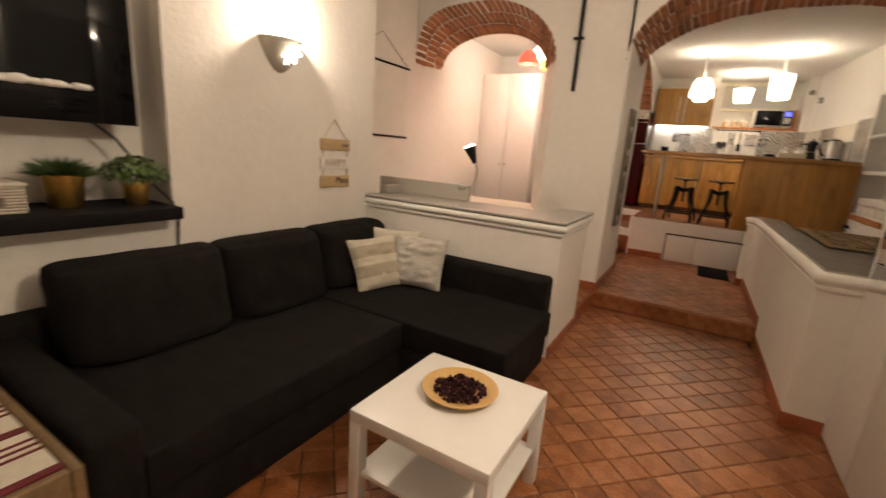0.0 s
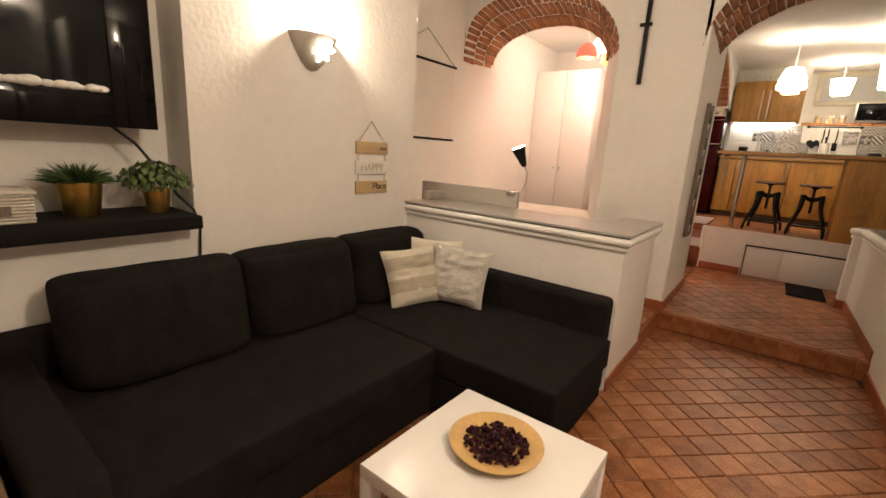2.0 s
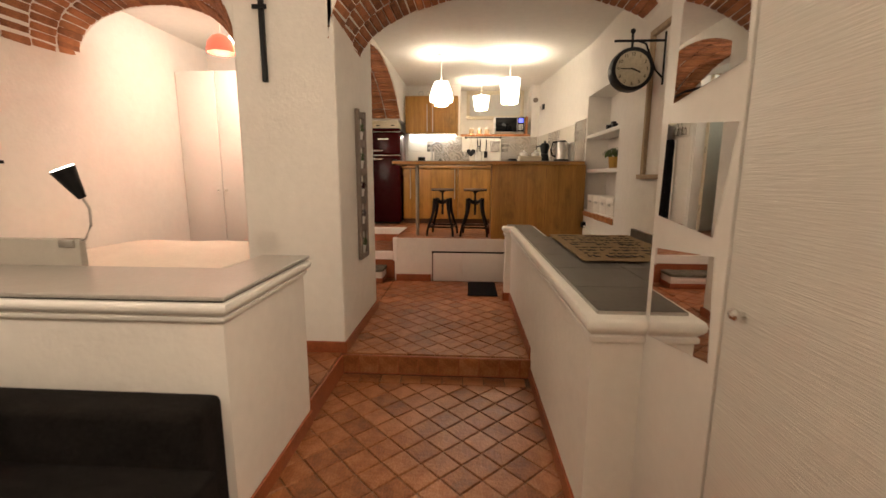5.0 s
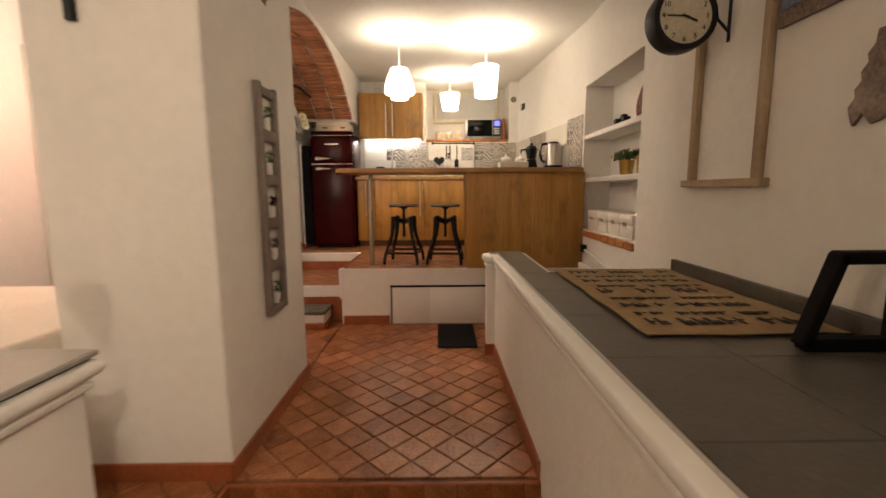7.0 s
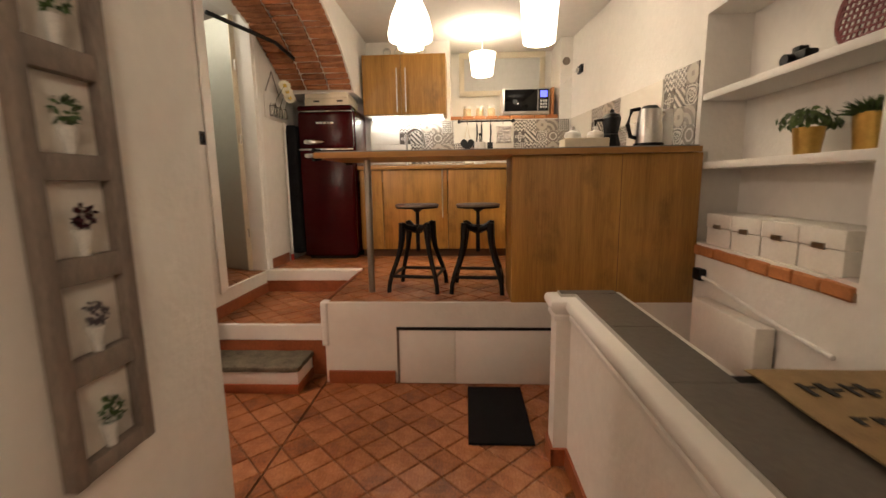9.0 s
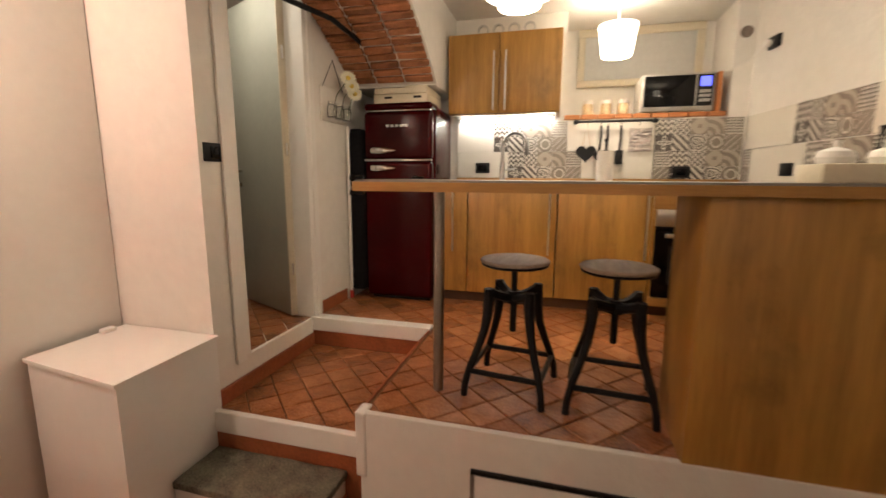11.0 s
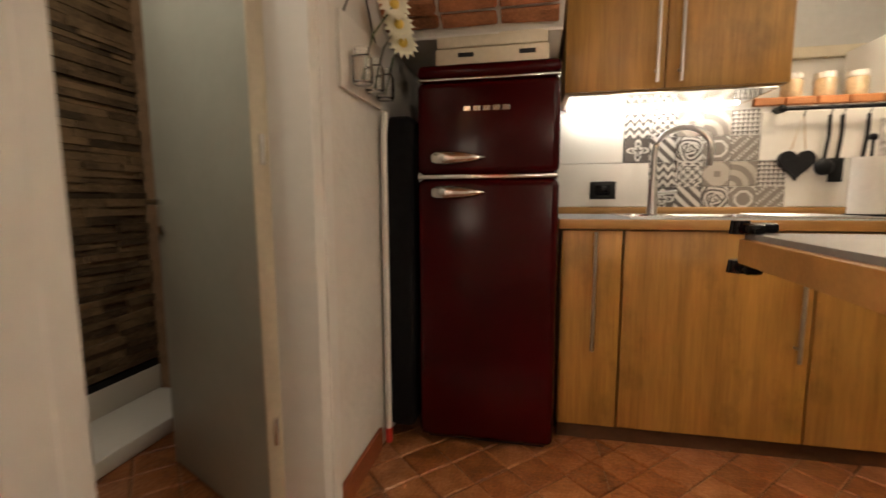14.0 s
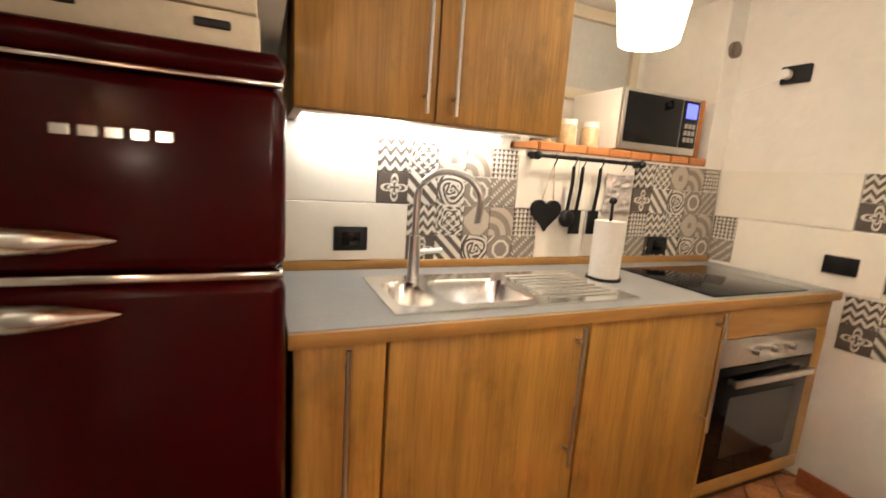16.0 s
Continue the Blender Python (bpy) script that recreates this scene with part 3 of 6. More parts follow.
skirt(bm, 0.485, 5.758, 0.56, 5.772, STEP)
skirt(bm, 0.483, 5.758, 0.499, 5.894, STEP)
skirt(bm, 0.483, 5.88, 0.79, 5.894, STEP)
skirt(bm, 1.25, 7.6, 1.262, 8.26, KFL)
structure("baseboard", bm, skirting_tile, "red terracotta skirting tiles", "baseboard")

# ---- parapet round the bed ----


def swept_cap(bm, outline, steps):
    """A moulding run round a wall top: one ring of the outline for each step of overhang and height."""
    rings = [[bm.verts.new((x, y, z)) for x, y in outline(o)] for o, z in steps]
    for A, C in zip(rings, rings[1:]):
        for k in range(len(A)):
            j = (k + 1) % len(A)
            bm.faces.new((A[k], A[j], C[j], C[k]))
    bm.faces.new(rings[0][::-1])
    bm.faces.new(rings[-1])


def parapet_line(o):
    return [(LEFT, 2.8 - o), (-0.815 + o, 2.8 - o), (-0.815 + o, 3.6 + o), (-1.06, 3.6 + o), (-1.06, 3.26), (LEFT, 3.26)]


bm = bmesh.new()
box(bm, LEFT, 2.8, 0, -0.815, 3.26, 0.95)
box(bm, -1.06, 3.26, 0, -0.815, 3.6, 0.95)
parapet = structure("parapet", bm, plaster, "low white plastered wall round the bed", "low wall")
bm = bmesh.new()
swept_cap(bm, parapet_line, [(0.002, 0.912), (0.014, 0.914), (0.018, 0.92), (0.018, 0.932), (0.01, 0.937), (0.012, 0.941), (0.028, 0.949), (0.036, 0.96), (0.038, 0.972), (0.034, 0.984), (0.026, 0.991), (0.016, 0.994)])
part("moulding", bm, paint_white, parapet, "white rounded moulding")
# a black band set in as the shadow line between moulding and slate
bm = bmesh.new()
swept_cap(bm, parapet_line, [(0.018, 0.9945), (0.018, 1.0)])
part("shadow_joint", bm, black_wood, parapet, "black strip standing in for the shadow gap under the slate")
bm = bmesh.new()
swept_cap(bm, parapet_line, [(0.026, 1.0005), (0.03, 1.003), (0.03, 1.014), (0.026, 1.018)])
part("coping", bm, coping_slate, parapet, "grey slate top")
structure("headboard_panel", B(-2.8, 3.262, 0.95, -1.8, 3.3, 1.15, bevel=0.004), mat("headboard", (0.4, 0.37, 0.32), 0.6, var=0.05), "grey painted panel behind the low wall", "panel")
structure("headboard_end", B(LEFT + 0.002, 3.02, 1.019, -2.5, 3.2, 1.09, bevel=0.004), MATS["headboard"], "small grey end block on the low wall", "panel")

# ---- ledge counter on the other side ----


def ledge_x(y):
    return 0.592 - 0.011 * (y - 2.88)


def ledge_line(o):
    return [(ledge_x(2.88) - o, 2.88 - o), (1.497, 2.88 - o), (1.497, 5.0), (0.79 + o, 5.0), (0.79 + o, 5.88 + o), (0.497 - o, 5.88 + o), (0.497 - o, 5.77 - o), (ledge_x(5.77) - o, 5.77 - o)]


bm = bmesh.new()
prism(bm, ledge_line(0.0), 0, 0.9)
ledge = structure("counter_wall", bm, plaster, "low white plastered counter wall", "low wall")
bm = bmesh.new()
swept_cap(bm, ledge_line, [(0.002, 0.842), (0.01, 0.845), (0.013, 0.852), (0.013, 0.866), (0.006, 0.872), (0.008, 0.877), (0.02, 0.887), (0.028, 0.9), (0.03, 0.914), (0.026, 0.928), (0.018, 0.937), (0.0, 0.943), (-0.026, 0.944)])
part("moulding", bm, paint_white, ledge, "white rounded moulding")
bm = bmesh.new()
swept_cap(bm, ledge_line, [(-0.026, 0.9445), (-0.026, 0.9525)])
part("countertop", bm, black_wood, ledge, "dark joint bed under the slate tiles")
bm = bmesh.new()
for p, q in zip(ledge_line(-0.022)[5:] + ledge_line(-0.022)[:1], ledge_line(-0.022)[6:] + ledge_line(-0.022)[:2]):
    d = Vector((q[0] - p[0], q[1] - p[1], 0))
    m = Matrix.Translation((p[0], p[1], 0)) @ Matrix.Rotation(math.atan2(d.y, d.x), 4, "Z")
    box(bm, -0.0015, -0.0015, 0.943, d.length + 0.0015, 0.0015, 0.957, m=m)
part("edge_strip", bm, steel, ledge, "thin metal edge strip")
rows_y = [2.905, 3.27, 3.69, 4.11, 4.53, 4.95]
for y0, y1 in zip(rows_y, rows_y[1:]):
    for x0, x1 in ((None, 0.99), (0.99, 1.4), (1.4, 1.497)):
        a, b = (ledge_x(y0) + 0.025, ledge_x(y1) + 0.025) if x0 is None else (x0 + 0.0015, x0 + 0.0015)
        part("slate_tile", prism(bmesh.new(), [(a, y0 + 0.0015), (x1 - 0.0015, y0 + 0.0015), (x1 - 0.0015, y1 - 0.0015), (b, y1 - 0.0015)], 0.953, 0.9575), slate, ledge, "", False)
for y0, y1 in ((4.95, 5.36), (5.36, 5.795)):
    part("slate_tile", prism(bmesh.new(), [(ledge_x(y0) + 0.025, y0 + 0.0015), (0.765, y0 + 0.0015), (0.765, y1 - 0.0015), (ledge_x(y1) + 0.025, y1 - 0.0015)], 0.953, 0.9575), slate, ledge, "", False)
part("slate_tile", prism(bmesh.new(), [(0.522, 5.797), (0.765, 5.797), (0.765, 5.855), (0.522, 5.855)], 0.953, 0.9575), slate, ledge, "", False)
part("upstand", B(1.47, 3.2, 0.958, 1.497, 4.96, 1.035, bevel=0.004), slate, ledge, "grey slate upstand")

# ---- sofa ----
sofa = thing("corner_sofa", (-1.8, 1.6, 0), "charcoal grey fabric corner sofa bed with chaise", "sofa")


def soft(bm, x0, y0, z0, x1, y1, z1, r=0.04, puff=0.02, cuts=5):
    """A padded block: bevelled, subdivided and swollen a little."""
    b2 = bmesh.new()
    box(b2, x0, y0, z0, x1, y1, z1)
    bmesh.ops.subdivide_edges(b2, edges=b2.edges[:], cuts=cuts, use_grid_fill=True)
    c = Vector(((x0 + x1) / 2, (y0 + y1) / 2, (z0 + z1) / 2))
    h = Vector(((x1 - x0) / 2, (y1 - y0) / 2, (z1 - z0) / 2))
    for v in b2.verts:
        d = v.co - c
        q = Vector((d.x / h.x, d.y / h.y, d.z / h.z))
        for k in range(3):
            o = [a for a in range(3) if a != k]
            if abs(q[k]) > 0.99:
                v.co[k] += math.copysign(puff * (1 - q[o[0]] ** 2) * (1 - q[o[1]] ** 2), q[k])
        edge = sum(abs(q[k]) > 0.99 for k in range(3))
        if edge >= 2:
            for k in range(3):
                if abs(q[k]) > 0.99:
                    v.co[k] -= math.copysign(r * 0.45 * (edge - 1), q[k])
        v.co += Vector([noise.noise(v.co * 6 + Vector((k * 9, 0, 0))) * puff * 0.35 for k in range(3)])
    me = bpy.data.meshes.new("tmp")
    b2.to_mesh(me)
    b2.free()
    bm.from_mesh(me)
    bpy.data.meshes.remove(me)
    return bm


def soften(ob, levels=2):
    md = ob.modifiers.new("round", "SUBSURF")
    md.levels = md.render_levels = levels
    return ob


part("base", B(-2.5, 0.42, 0.05, -1.44, 1.82, 0.27, bevel=0.02, seg=4), charcoal, sofa)
part("base", B(-2.5, 1.825, 0.05, -0.79, 2.62, 0.27, bevel=0.02, seg=4), charcoal, sofa)
part("seat_cushion", B(-2.5, 0.42, 0.265, -1.42, 1.815, 0.43, bevel=0.014, seg=3), charcoal, sofa)
part("seat_cushion", B(-2.5, 1.825, 0.265, -0.765, 2.61, 0.43, bevel=0.014, seg=3), charcoal, sofa)
part("armrest", B(-2.5, 2.6, 0.03, -0.82, 2.775, 0.64, bevel=0.035, seg=4), charcoal, sofa)
part("armrest", B(-2.54, 0.27, 0.03, -1.42, 0.43, 0.56, bevel=0.035, seg=4), charcoal, sofa)
part("back_frame", B(-2.555, 0.3, 0.03, -2.4, 2.77, 0.62, bevel=0.03, seg=4), charcoal, sofa)
for y0, y1 in ((0.5, 1.235), (1.24, 1.935), (1.94, 2.655)):
    bm = bmesh.new()
    box(bm, -2.48, y0, 0.41, -2.2, y1, 0.855)
    bmesh.ops.subdivide_edges(bm, edges=bm.edges[:], cuts=15, use_grid_fill=True)
    for v in bm.verts:
        q = Vector(((v.co.x + 2.34) / 0.14, (v.co.y - (y0 + y1) / 2) / ((y1 - y0) / 2), (v.co.z - 0.6325) / 0.2225))
        r = max(0.0, abs(q.y) ** 8 + abs(q.z) ** 8)
        v.co.x = -2.34 + 0.14 * q.x * (1.1 - 0.5 * min(1.0, r * 0.8)) + 0.045 * max(0.0, q.x) * (1 - q.y ** 4) * (0.6 - 0.5 * q.z)
        if abs(q.z) > 0.99:
            v.co.z -= math.copysign(0.022 * (q.x ** 4 + abs(q.y) ** 10 * 0.6), q.z)
        if abs(q.y) > 0.99:
            v.co.y -= math.copysign(0.012 * (q.x ** 4 + q.z ** 8), q.y)
        v.co.x -= (v.co.z - 0.41) * 0.2 - 0.075
        w = noise.noise(Vector((v.co.y * 2.5 + y0, v.co.z * 9, 3)))
        fold = 1 - abs(noise.noise(Vector((v.co.y * 5 + v.co.z * 7 + y0 * 3, v.co.z * 3 - v.co.y * 2, 1.5)))) * 3
        v.co.x += 0.016 * w * (1 - 0.4 * q.z) + 0.012 * max(0.0, fold) * max(0.0, q.x) * (1 - q.y ** 8) * (0.7 - 0.6 * q.z)
        v.co.z += 0.014 * noise.noise(Vector((v.co.y * 4, y0, 0)))
    soften(part("back_cushion", bm, charcoal, sofa), 1)


def pillow(name, c, w, h, t, rot, material, label, band=None, spin=0, crease=0.012):
    bm = bmesh.new()
    bmesh.ops.create_grid(bm, x_segments=26, y_segments=26, size=0.5)
    top = bm.verts[:]
    g = bmesh.ops.duplicate(bm, geom=bm.faces[:])
    low = [e for e in g["geom"] if isinstance(e, bmesh.types.BMVert)]
    for s, vs in ((1, top), (-1, low)):
        for v in vs:
            x, y = v.co.x * 2, v.co.y * 2
            b = max(0, (1 - x ** 4) * (1 - y ** 4)) ** 0.6
            pinch = 1 - 0.07 * (1 - x * x) * abs(y) - 0.07 * (1 - y * y) * abs(x)
            v.co = Vector((x / 2 * w * pinch, y / 2 * h * pinch, s * (t / 2 * b + crease * (b + 0.15) * noise.noise(Vector((x * 2.2 + y, y * 5 - x, s))))))
    bmesh.ops.remove_doubles(bm, verts=bm.verts[:], dist=0.002)
    if band:
        for f in bm.faces:
            f.material_index = int(0.12 * h < f.calc_center_median().y < 0.34 * h or -0.24 * h < f.calc_center_median().y < -0.04 * h)
    m = Matrix.Translation(c) @ Euler([radians(a) for a in rot]).to_matrix().to_4x4() @ Matrix.Rotation(radians(spin), 4, "Z")
    bmesh.ops.transform(bm, matrix=m, verts=bm.verts[:])
    ob = whole(name, bm, material, c, label, "pillow", "pillows on the sofa")
    if band:
        ob.data.materials.append(band)
    return ob


pillow("throw_pillow", (-2.0, 2.27, 0.6), 0.4, 0.4, 0.13, (62, 8, 62), cream_fabric, "cream and beige woven striped throw pillow on the sofa", beige_fabric, spin=13)
pillow("throw_pillow", (-1.78, 2.48, 0.61), 0.42, 0.4, 0.14, (66, -6, 18), fur, "pale grey crumpled silvery throw pillow on the sofa", spin=-8, crease=0.02)
pillow("throw_pillow", (-2.03, 2.52, 0.62), 0.4, 0.4, 0.12, (72, 3, 40), cream_fabric, "plain cream throw pillow behind the others")

# ---- side table ----
table = thing("side_table", (-0.77, 1.275, 0), "small square white lacquered side table with shelf", "side table")
part("tabletop", B(-1.065, 0.972, 0.4, -0.472, 1.58, 0.45, bevel=0.003), lacquer, table)
part("shelf", B(-1.05, 0.99, 0.16, -0.49, 1.565, 0.178, bevel=0.002), lacquer, table)
for x in (-1.065, -0.522):
    for y in (0.972, 1.53):
        part("leg", B(x, y, 0, x + 0.05, y + 0.05, 0.4, bevel=0.002), lacquer, table)
plate = thing("plate", (-0.777, 1.33, 0.45), "round yellow wooden plate with potpourri", "plate")
part("dish", lathe(bmesh.new(), (-0.777, 1.33, 0.45), [(0.001, 0.004), (0.09, 0.0), (0.12, 0.008), (0.16, 0.028), (0.162, 0.033), (0.154, 0.034), (0.115, 0.016), (0.09, 0.01), (0.001, 0.01)], 48), plate_wood, plate)
bm = bmesh.new()
for k in range(260):
    a, r = random.uniform(0, 6.28), 0.108 * math.sqrt(random.random())
    s = random.uniform(0.007, 0.017)
    m = Matrix.Translation((-0.777 + r * math.cos(a), 1.33 + r * math.sin(a), 0.468 + random.uniform(0, 0.03) * (1 - r / 0.12))) @ Euler((random.uniform(0, 3), random.uniform(0, 3), random.uniform(0, 3))).to_matrix().to_4x4() @ Matrix.Diagonal((1, random.uniform(0.4, 1), random.uniform(0.25, 0.6), 1))
    bmesh.ops.create_icosphere(bm, subdivisions=1, radius=s, matrix=m)
part("potpourri", bm, potpourri, plate, "dark purple dried petals", False)

# ---- tall wardrobe in the living room ----
ward = thing("wardrobe", (1.15, 1.0, 0), "tall white wardrobe with ribbed doors and broken mirror pieces", "wardrobe")
ribbed = mat("ribbed", (0.74, 0.72, 0.67), 0.4, var=0.04, scale=3, bump=0.28, bscale=30, stretch=(1, 0.3, 7))
part("carcass", B(0.808, 1.5, 0, 1.497, 2.876, 2.5, bevel=0.003), paint_white, ward)
side = part("mirror_panel", B(0.786, 2.421, 0.01, 0.807, 2.884, 2.5, bevel=0.002), paint_white, ward)
for y0, y1 in ((1.652, 2.409), (1.502, 1.642)):
    d = part("door", B(0.786, y0, 0.012, 0.807, y1, 2.495, bevel=0.004), ribbed, ward)
    if y1 < 2:
        continue
    kn = part("knob", lathe(bmesh.new(), (0, 0, 0), [(0.001, 0.0), (0.007, 0), (0.007, 0.012), (0.014, 0.018), (0.016, 0.026), (0.011, 0.033), (0.001, 0.035)], 20), chrome, None)
    kn.parent = d
    kn.matrix_local = Matrix.Translation((0.786 - 1.15, y1 - 0.08 - 1.0, 1.135)) @ Matrix.Rotation(-math.pi / 2, 4, "Y")
for poly in (((2.8, 1.7), (2.43, 1.745), (2.45, 2.16), (2.79, 2.0)), ((2.825, 1.64), (2.43, 1.6), (2.49, 1.3), (2.84, 1.33)), ((2.84, 1.215), (2.475, 1.25), (2.45, 0.955), (2.835, 0.888))):
    bm = bmesh.new()
    a = [bm.verts.new((0.7815, y, z)) for y, z in poly]
    c = [bm.verts.new((0.7865, y, z)) for y, z in poly]
    bm.faces.new(a)
    bm.faces.new(c[::-1])
    for k in range(4):
        bm.faces.new((a[k], a[(k + 1) % 4], c[(k + 1) % 4], c[k]))
    part("mirror_piece", bm, mirror, side, "cut mirror piece", False)

# ---- bed and bedroom wardrobe ----
bed = thing("bed", (-2.4, 4.2, STEP), "bed with rumpled cream bedding behind the low wall", "bed")
part("bed_base", B(-3.15, 3.32, STEP, -1.62, 5.25, 0.6, bevel=0.01), paint_white, bed)
bm = soft(bmesh.new(), -3.15, 3.31, 0.6, -1.6, 5.27, 0.86, 0.06, 0.03, 9)
for v in bm.verts:
    v.co.z += 0.02 * noise.noise(v.co * 4)
soften(part("bedding", bm, bedding, bed), 2)
bw = thing("bedroom_wardrobe", (-2.7, 6.4, STEP), "white built-in bedroom wardrobe with plain doors", "wardrobe")
part("carcass", B(BL + 0.002, 6.13, STEP, -2.275, 6.745, 2.6, bevel=0.003), paint_white, bw)
for x0, x1, kx in ((BL + 0.006, -2.72, -2.76), (-2.714, -2.279, -2.67)):
    d = part("door", B(x0, 6.108, STEP + 0.06, x1, 6.128, 2.595, bevel=0.003), paint_white, bw)
    part("knob", cyl(bmesh.new(), (kx, 6.108, 1.29), (kx, 6.083, 1.29), 0.011, 0.014), chrome, d)

# ---- white cabinet in the nook ----
cab = thing("white_cabinet", (-1.93, 6.45, STEP), "plain white box cabinet in the nook", "cabinet")
part("body", prism(bmesh.new(), [(-2.235, 6.29), (-1.645, 6.215), (-1.66, 6.73), (-2.235, 6.73)], STEP, 0.862), lacquer, cab, "", False)
part("top_panel", prism(bmesh.new(), [(-2.24, 6.278), (-1.632, 6.2), (-1.648, 6.735), (-2.24, 6.735)], 0.864, 0.88), lacquer, cab, "", False)

whole("white_adapter", B(-2.232, 6.59, 0.881, -2.192, 6.655, 0.903, bevel=0.006), lacquer, (-2.21, 6.62, 0.881), "small white plug adapter on the white cabinet", "adapter")

# ---- stone step block ----
blk = thing("stone_step", (-1.29, 6.55, STEP), "rough grey stone slab step on a white base", "step")
part("base", B(-1.65, 6.41, STEP + 0.05, -0.95, 6.68, 0.295, bevel=0.01), plaster, blk)
part("skirting", B(-1.655, 6.4, STEP, -0.945, 6.68, STEP + 0.06, bevel=0.003), skirting_tile, blk)
bm = B(-1.65, 6.4, 0.29, -0.94, 6.68, 0.325, bevel=0.008)
bmesh.ops.subdivide_edges(bm, edges=[e for e in bm.edges if e.calc_length() > 0.2], cuts=8, use_grid_fill=True)
for v in bm.verts:
    v.co += Vector([0.006 * noise.noise(v.co * 14 + Vector((k * 5, 0, 0))) for k in range(3)])
part("slab", bm, stone, blk, "mossy grey stone slab")

# ---- platform hatch ----
hatch = thing("floor_hatch", (0.25, 6.57, STEP), "white sliding storage doors in the platform face", "hatch")
part("track", B(-0.345, 6.556, 0.515, 0.85, 6.57, 0.532), black_plastic, hatch, "black upper track")
part("side_trim", B(-0.345, 6.556, STEP, -0.33, 6.57, 0.515), grey_wood, hatch)
part("side_trim", B(0.8, 6.556, STEP, 0.85, 6.57, 0.515), black_plastic, hatch)
part("panel", B(-0.33, 6.56, STEP + 0.004, 0.03, 6.571, 0.515, bevel=0.002), paint_white, hatch)
part("panel", B(0.033, 6.558, STEP + 0.004, 0.8, 6.57, 0.515, bevel=0.002), paint_white, hatch)

# ---- kitchen island and bar ----
island = thing("kitchen_island", (0.9, 6.9, KFL), "oak kitchen island with an oak bar top", "kitchen island")
part("front_panel", B(0.385, 6.575, KFL, 1.495, 6.6, 1.602, bevel=0.003), oak, island)
part("side_panel", B(0.385, 6.601, KFL, 0.41, 6.95, 1.602, bevel=0.003), oak, island)
part("carcass", B(0.411, 6.602, KFL + 0.08, 1.42, 6.945, 1.602), oak, island)
part("plinth", B(0.44, 6.62, KFL, 1.42, 6.9, KFL + 0.08), black_wood, island)
bm = bmesh.new()
prism(bm, [(-0.838, 6.6), (-0.818, 6.565), (1.47, 6.54), (1.42, 7.235), (-0.775, 7.235), (-0.797, 7.21)], 1.603, 1.637)
part("bar_top", bm, oak_x, island)
bm = bmesh.new()
prism(bm, [(-0.82, 6.585), (1.46, 6.56), (1.41, 7.222), (-0.785, 7.222)], 1.637, 1.645)
part("top_sheet", bm, mat("laminate", (0.22, 0.22, 0.215), 0.42, var=0.1, scale=9, bump=0.03), island, "grey laminate surface")
part("leg", cyl(bmesh.new(), (-0.56, 6.86, KFL), (-0.56, 6.86, 1.603), 0.023, seg=20), pole_steel, island, "brushed steel pole leg")
part("seam_strip", B(1.03, 6.5735, KFL + 0.01, 1.033, 6.576, 1.6), MATS["plinth_wood"], island)
for x, y, turn in ((-0.82, 6.58, 45), (-0.788, 7.222, -45)):
    for z0, z1 in ((1.589, 1.6025), (1.6455, 1.66)):
        bm = bmesh.new()
        for a in (-45, 45):
            m = Matrix.Translation((x, y, 0)) @ Matrix.Rotation(radians(turn + a), 4, "Z")
            box(bm, -0.012, -0.012, z0, 0.042, 0.012, z1, 0.005, m=m)
        cyl(bm, (x - 0.004, y, z0 - 0.002), (x - 0.004, y, z1 + 0.003), 0.014, 0.012, seg=14)
        part("corner_guard", bm, black_glass, island, "shiny black plastic corner clamp")

# ---- stools ----


def taper(bm, pts, radii, seg=8):
    """A bent bar of changing thickness."""
    pts = [Vector(p) for p in pts]
    rings = []
    for k, p in enumerate(pts):
        t = (pts[min(k + 1, len(pts) - 1)] - pts[max(k - 1, 0)]).normalized()
        a = t.cross(Vector((0.3, 0.5, 0.8))).normalized()
        b = t.cross(a)
        rings.append([bm.verts.new(p + radii[k] * (math.cos(q * math.tau / seg) * a + math.sin(q * math.tau / seg) * b)) for q in range(seg)])
    for A, C in zip(rings, rings[1:]):
        for q in range(seg):
            bm.faces.new((A[q], A[(q + 1) % seg], C[(q + 1) % seg], C[q]))
    bm.faces.new(rings[0][::-1])
    bm.faces.new(rings[-1])
    return bm


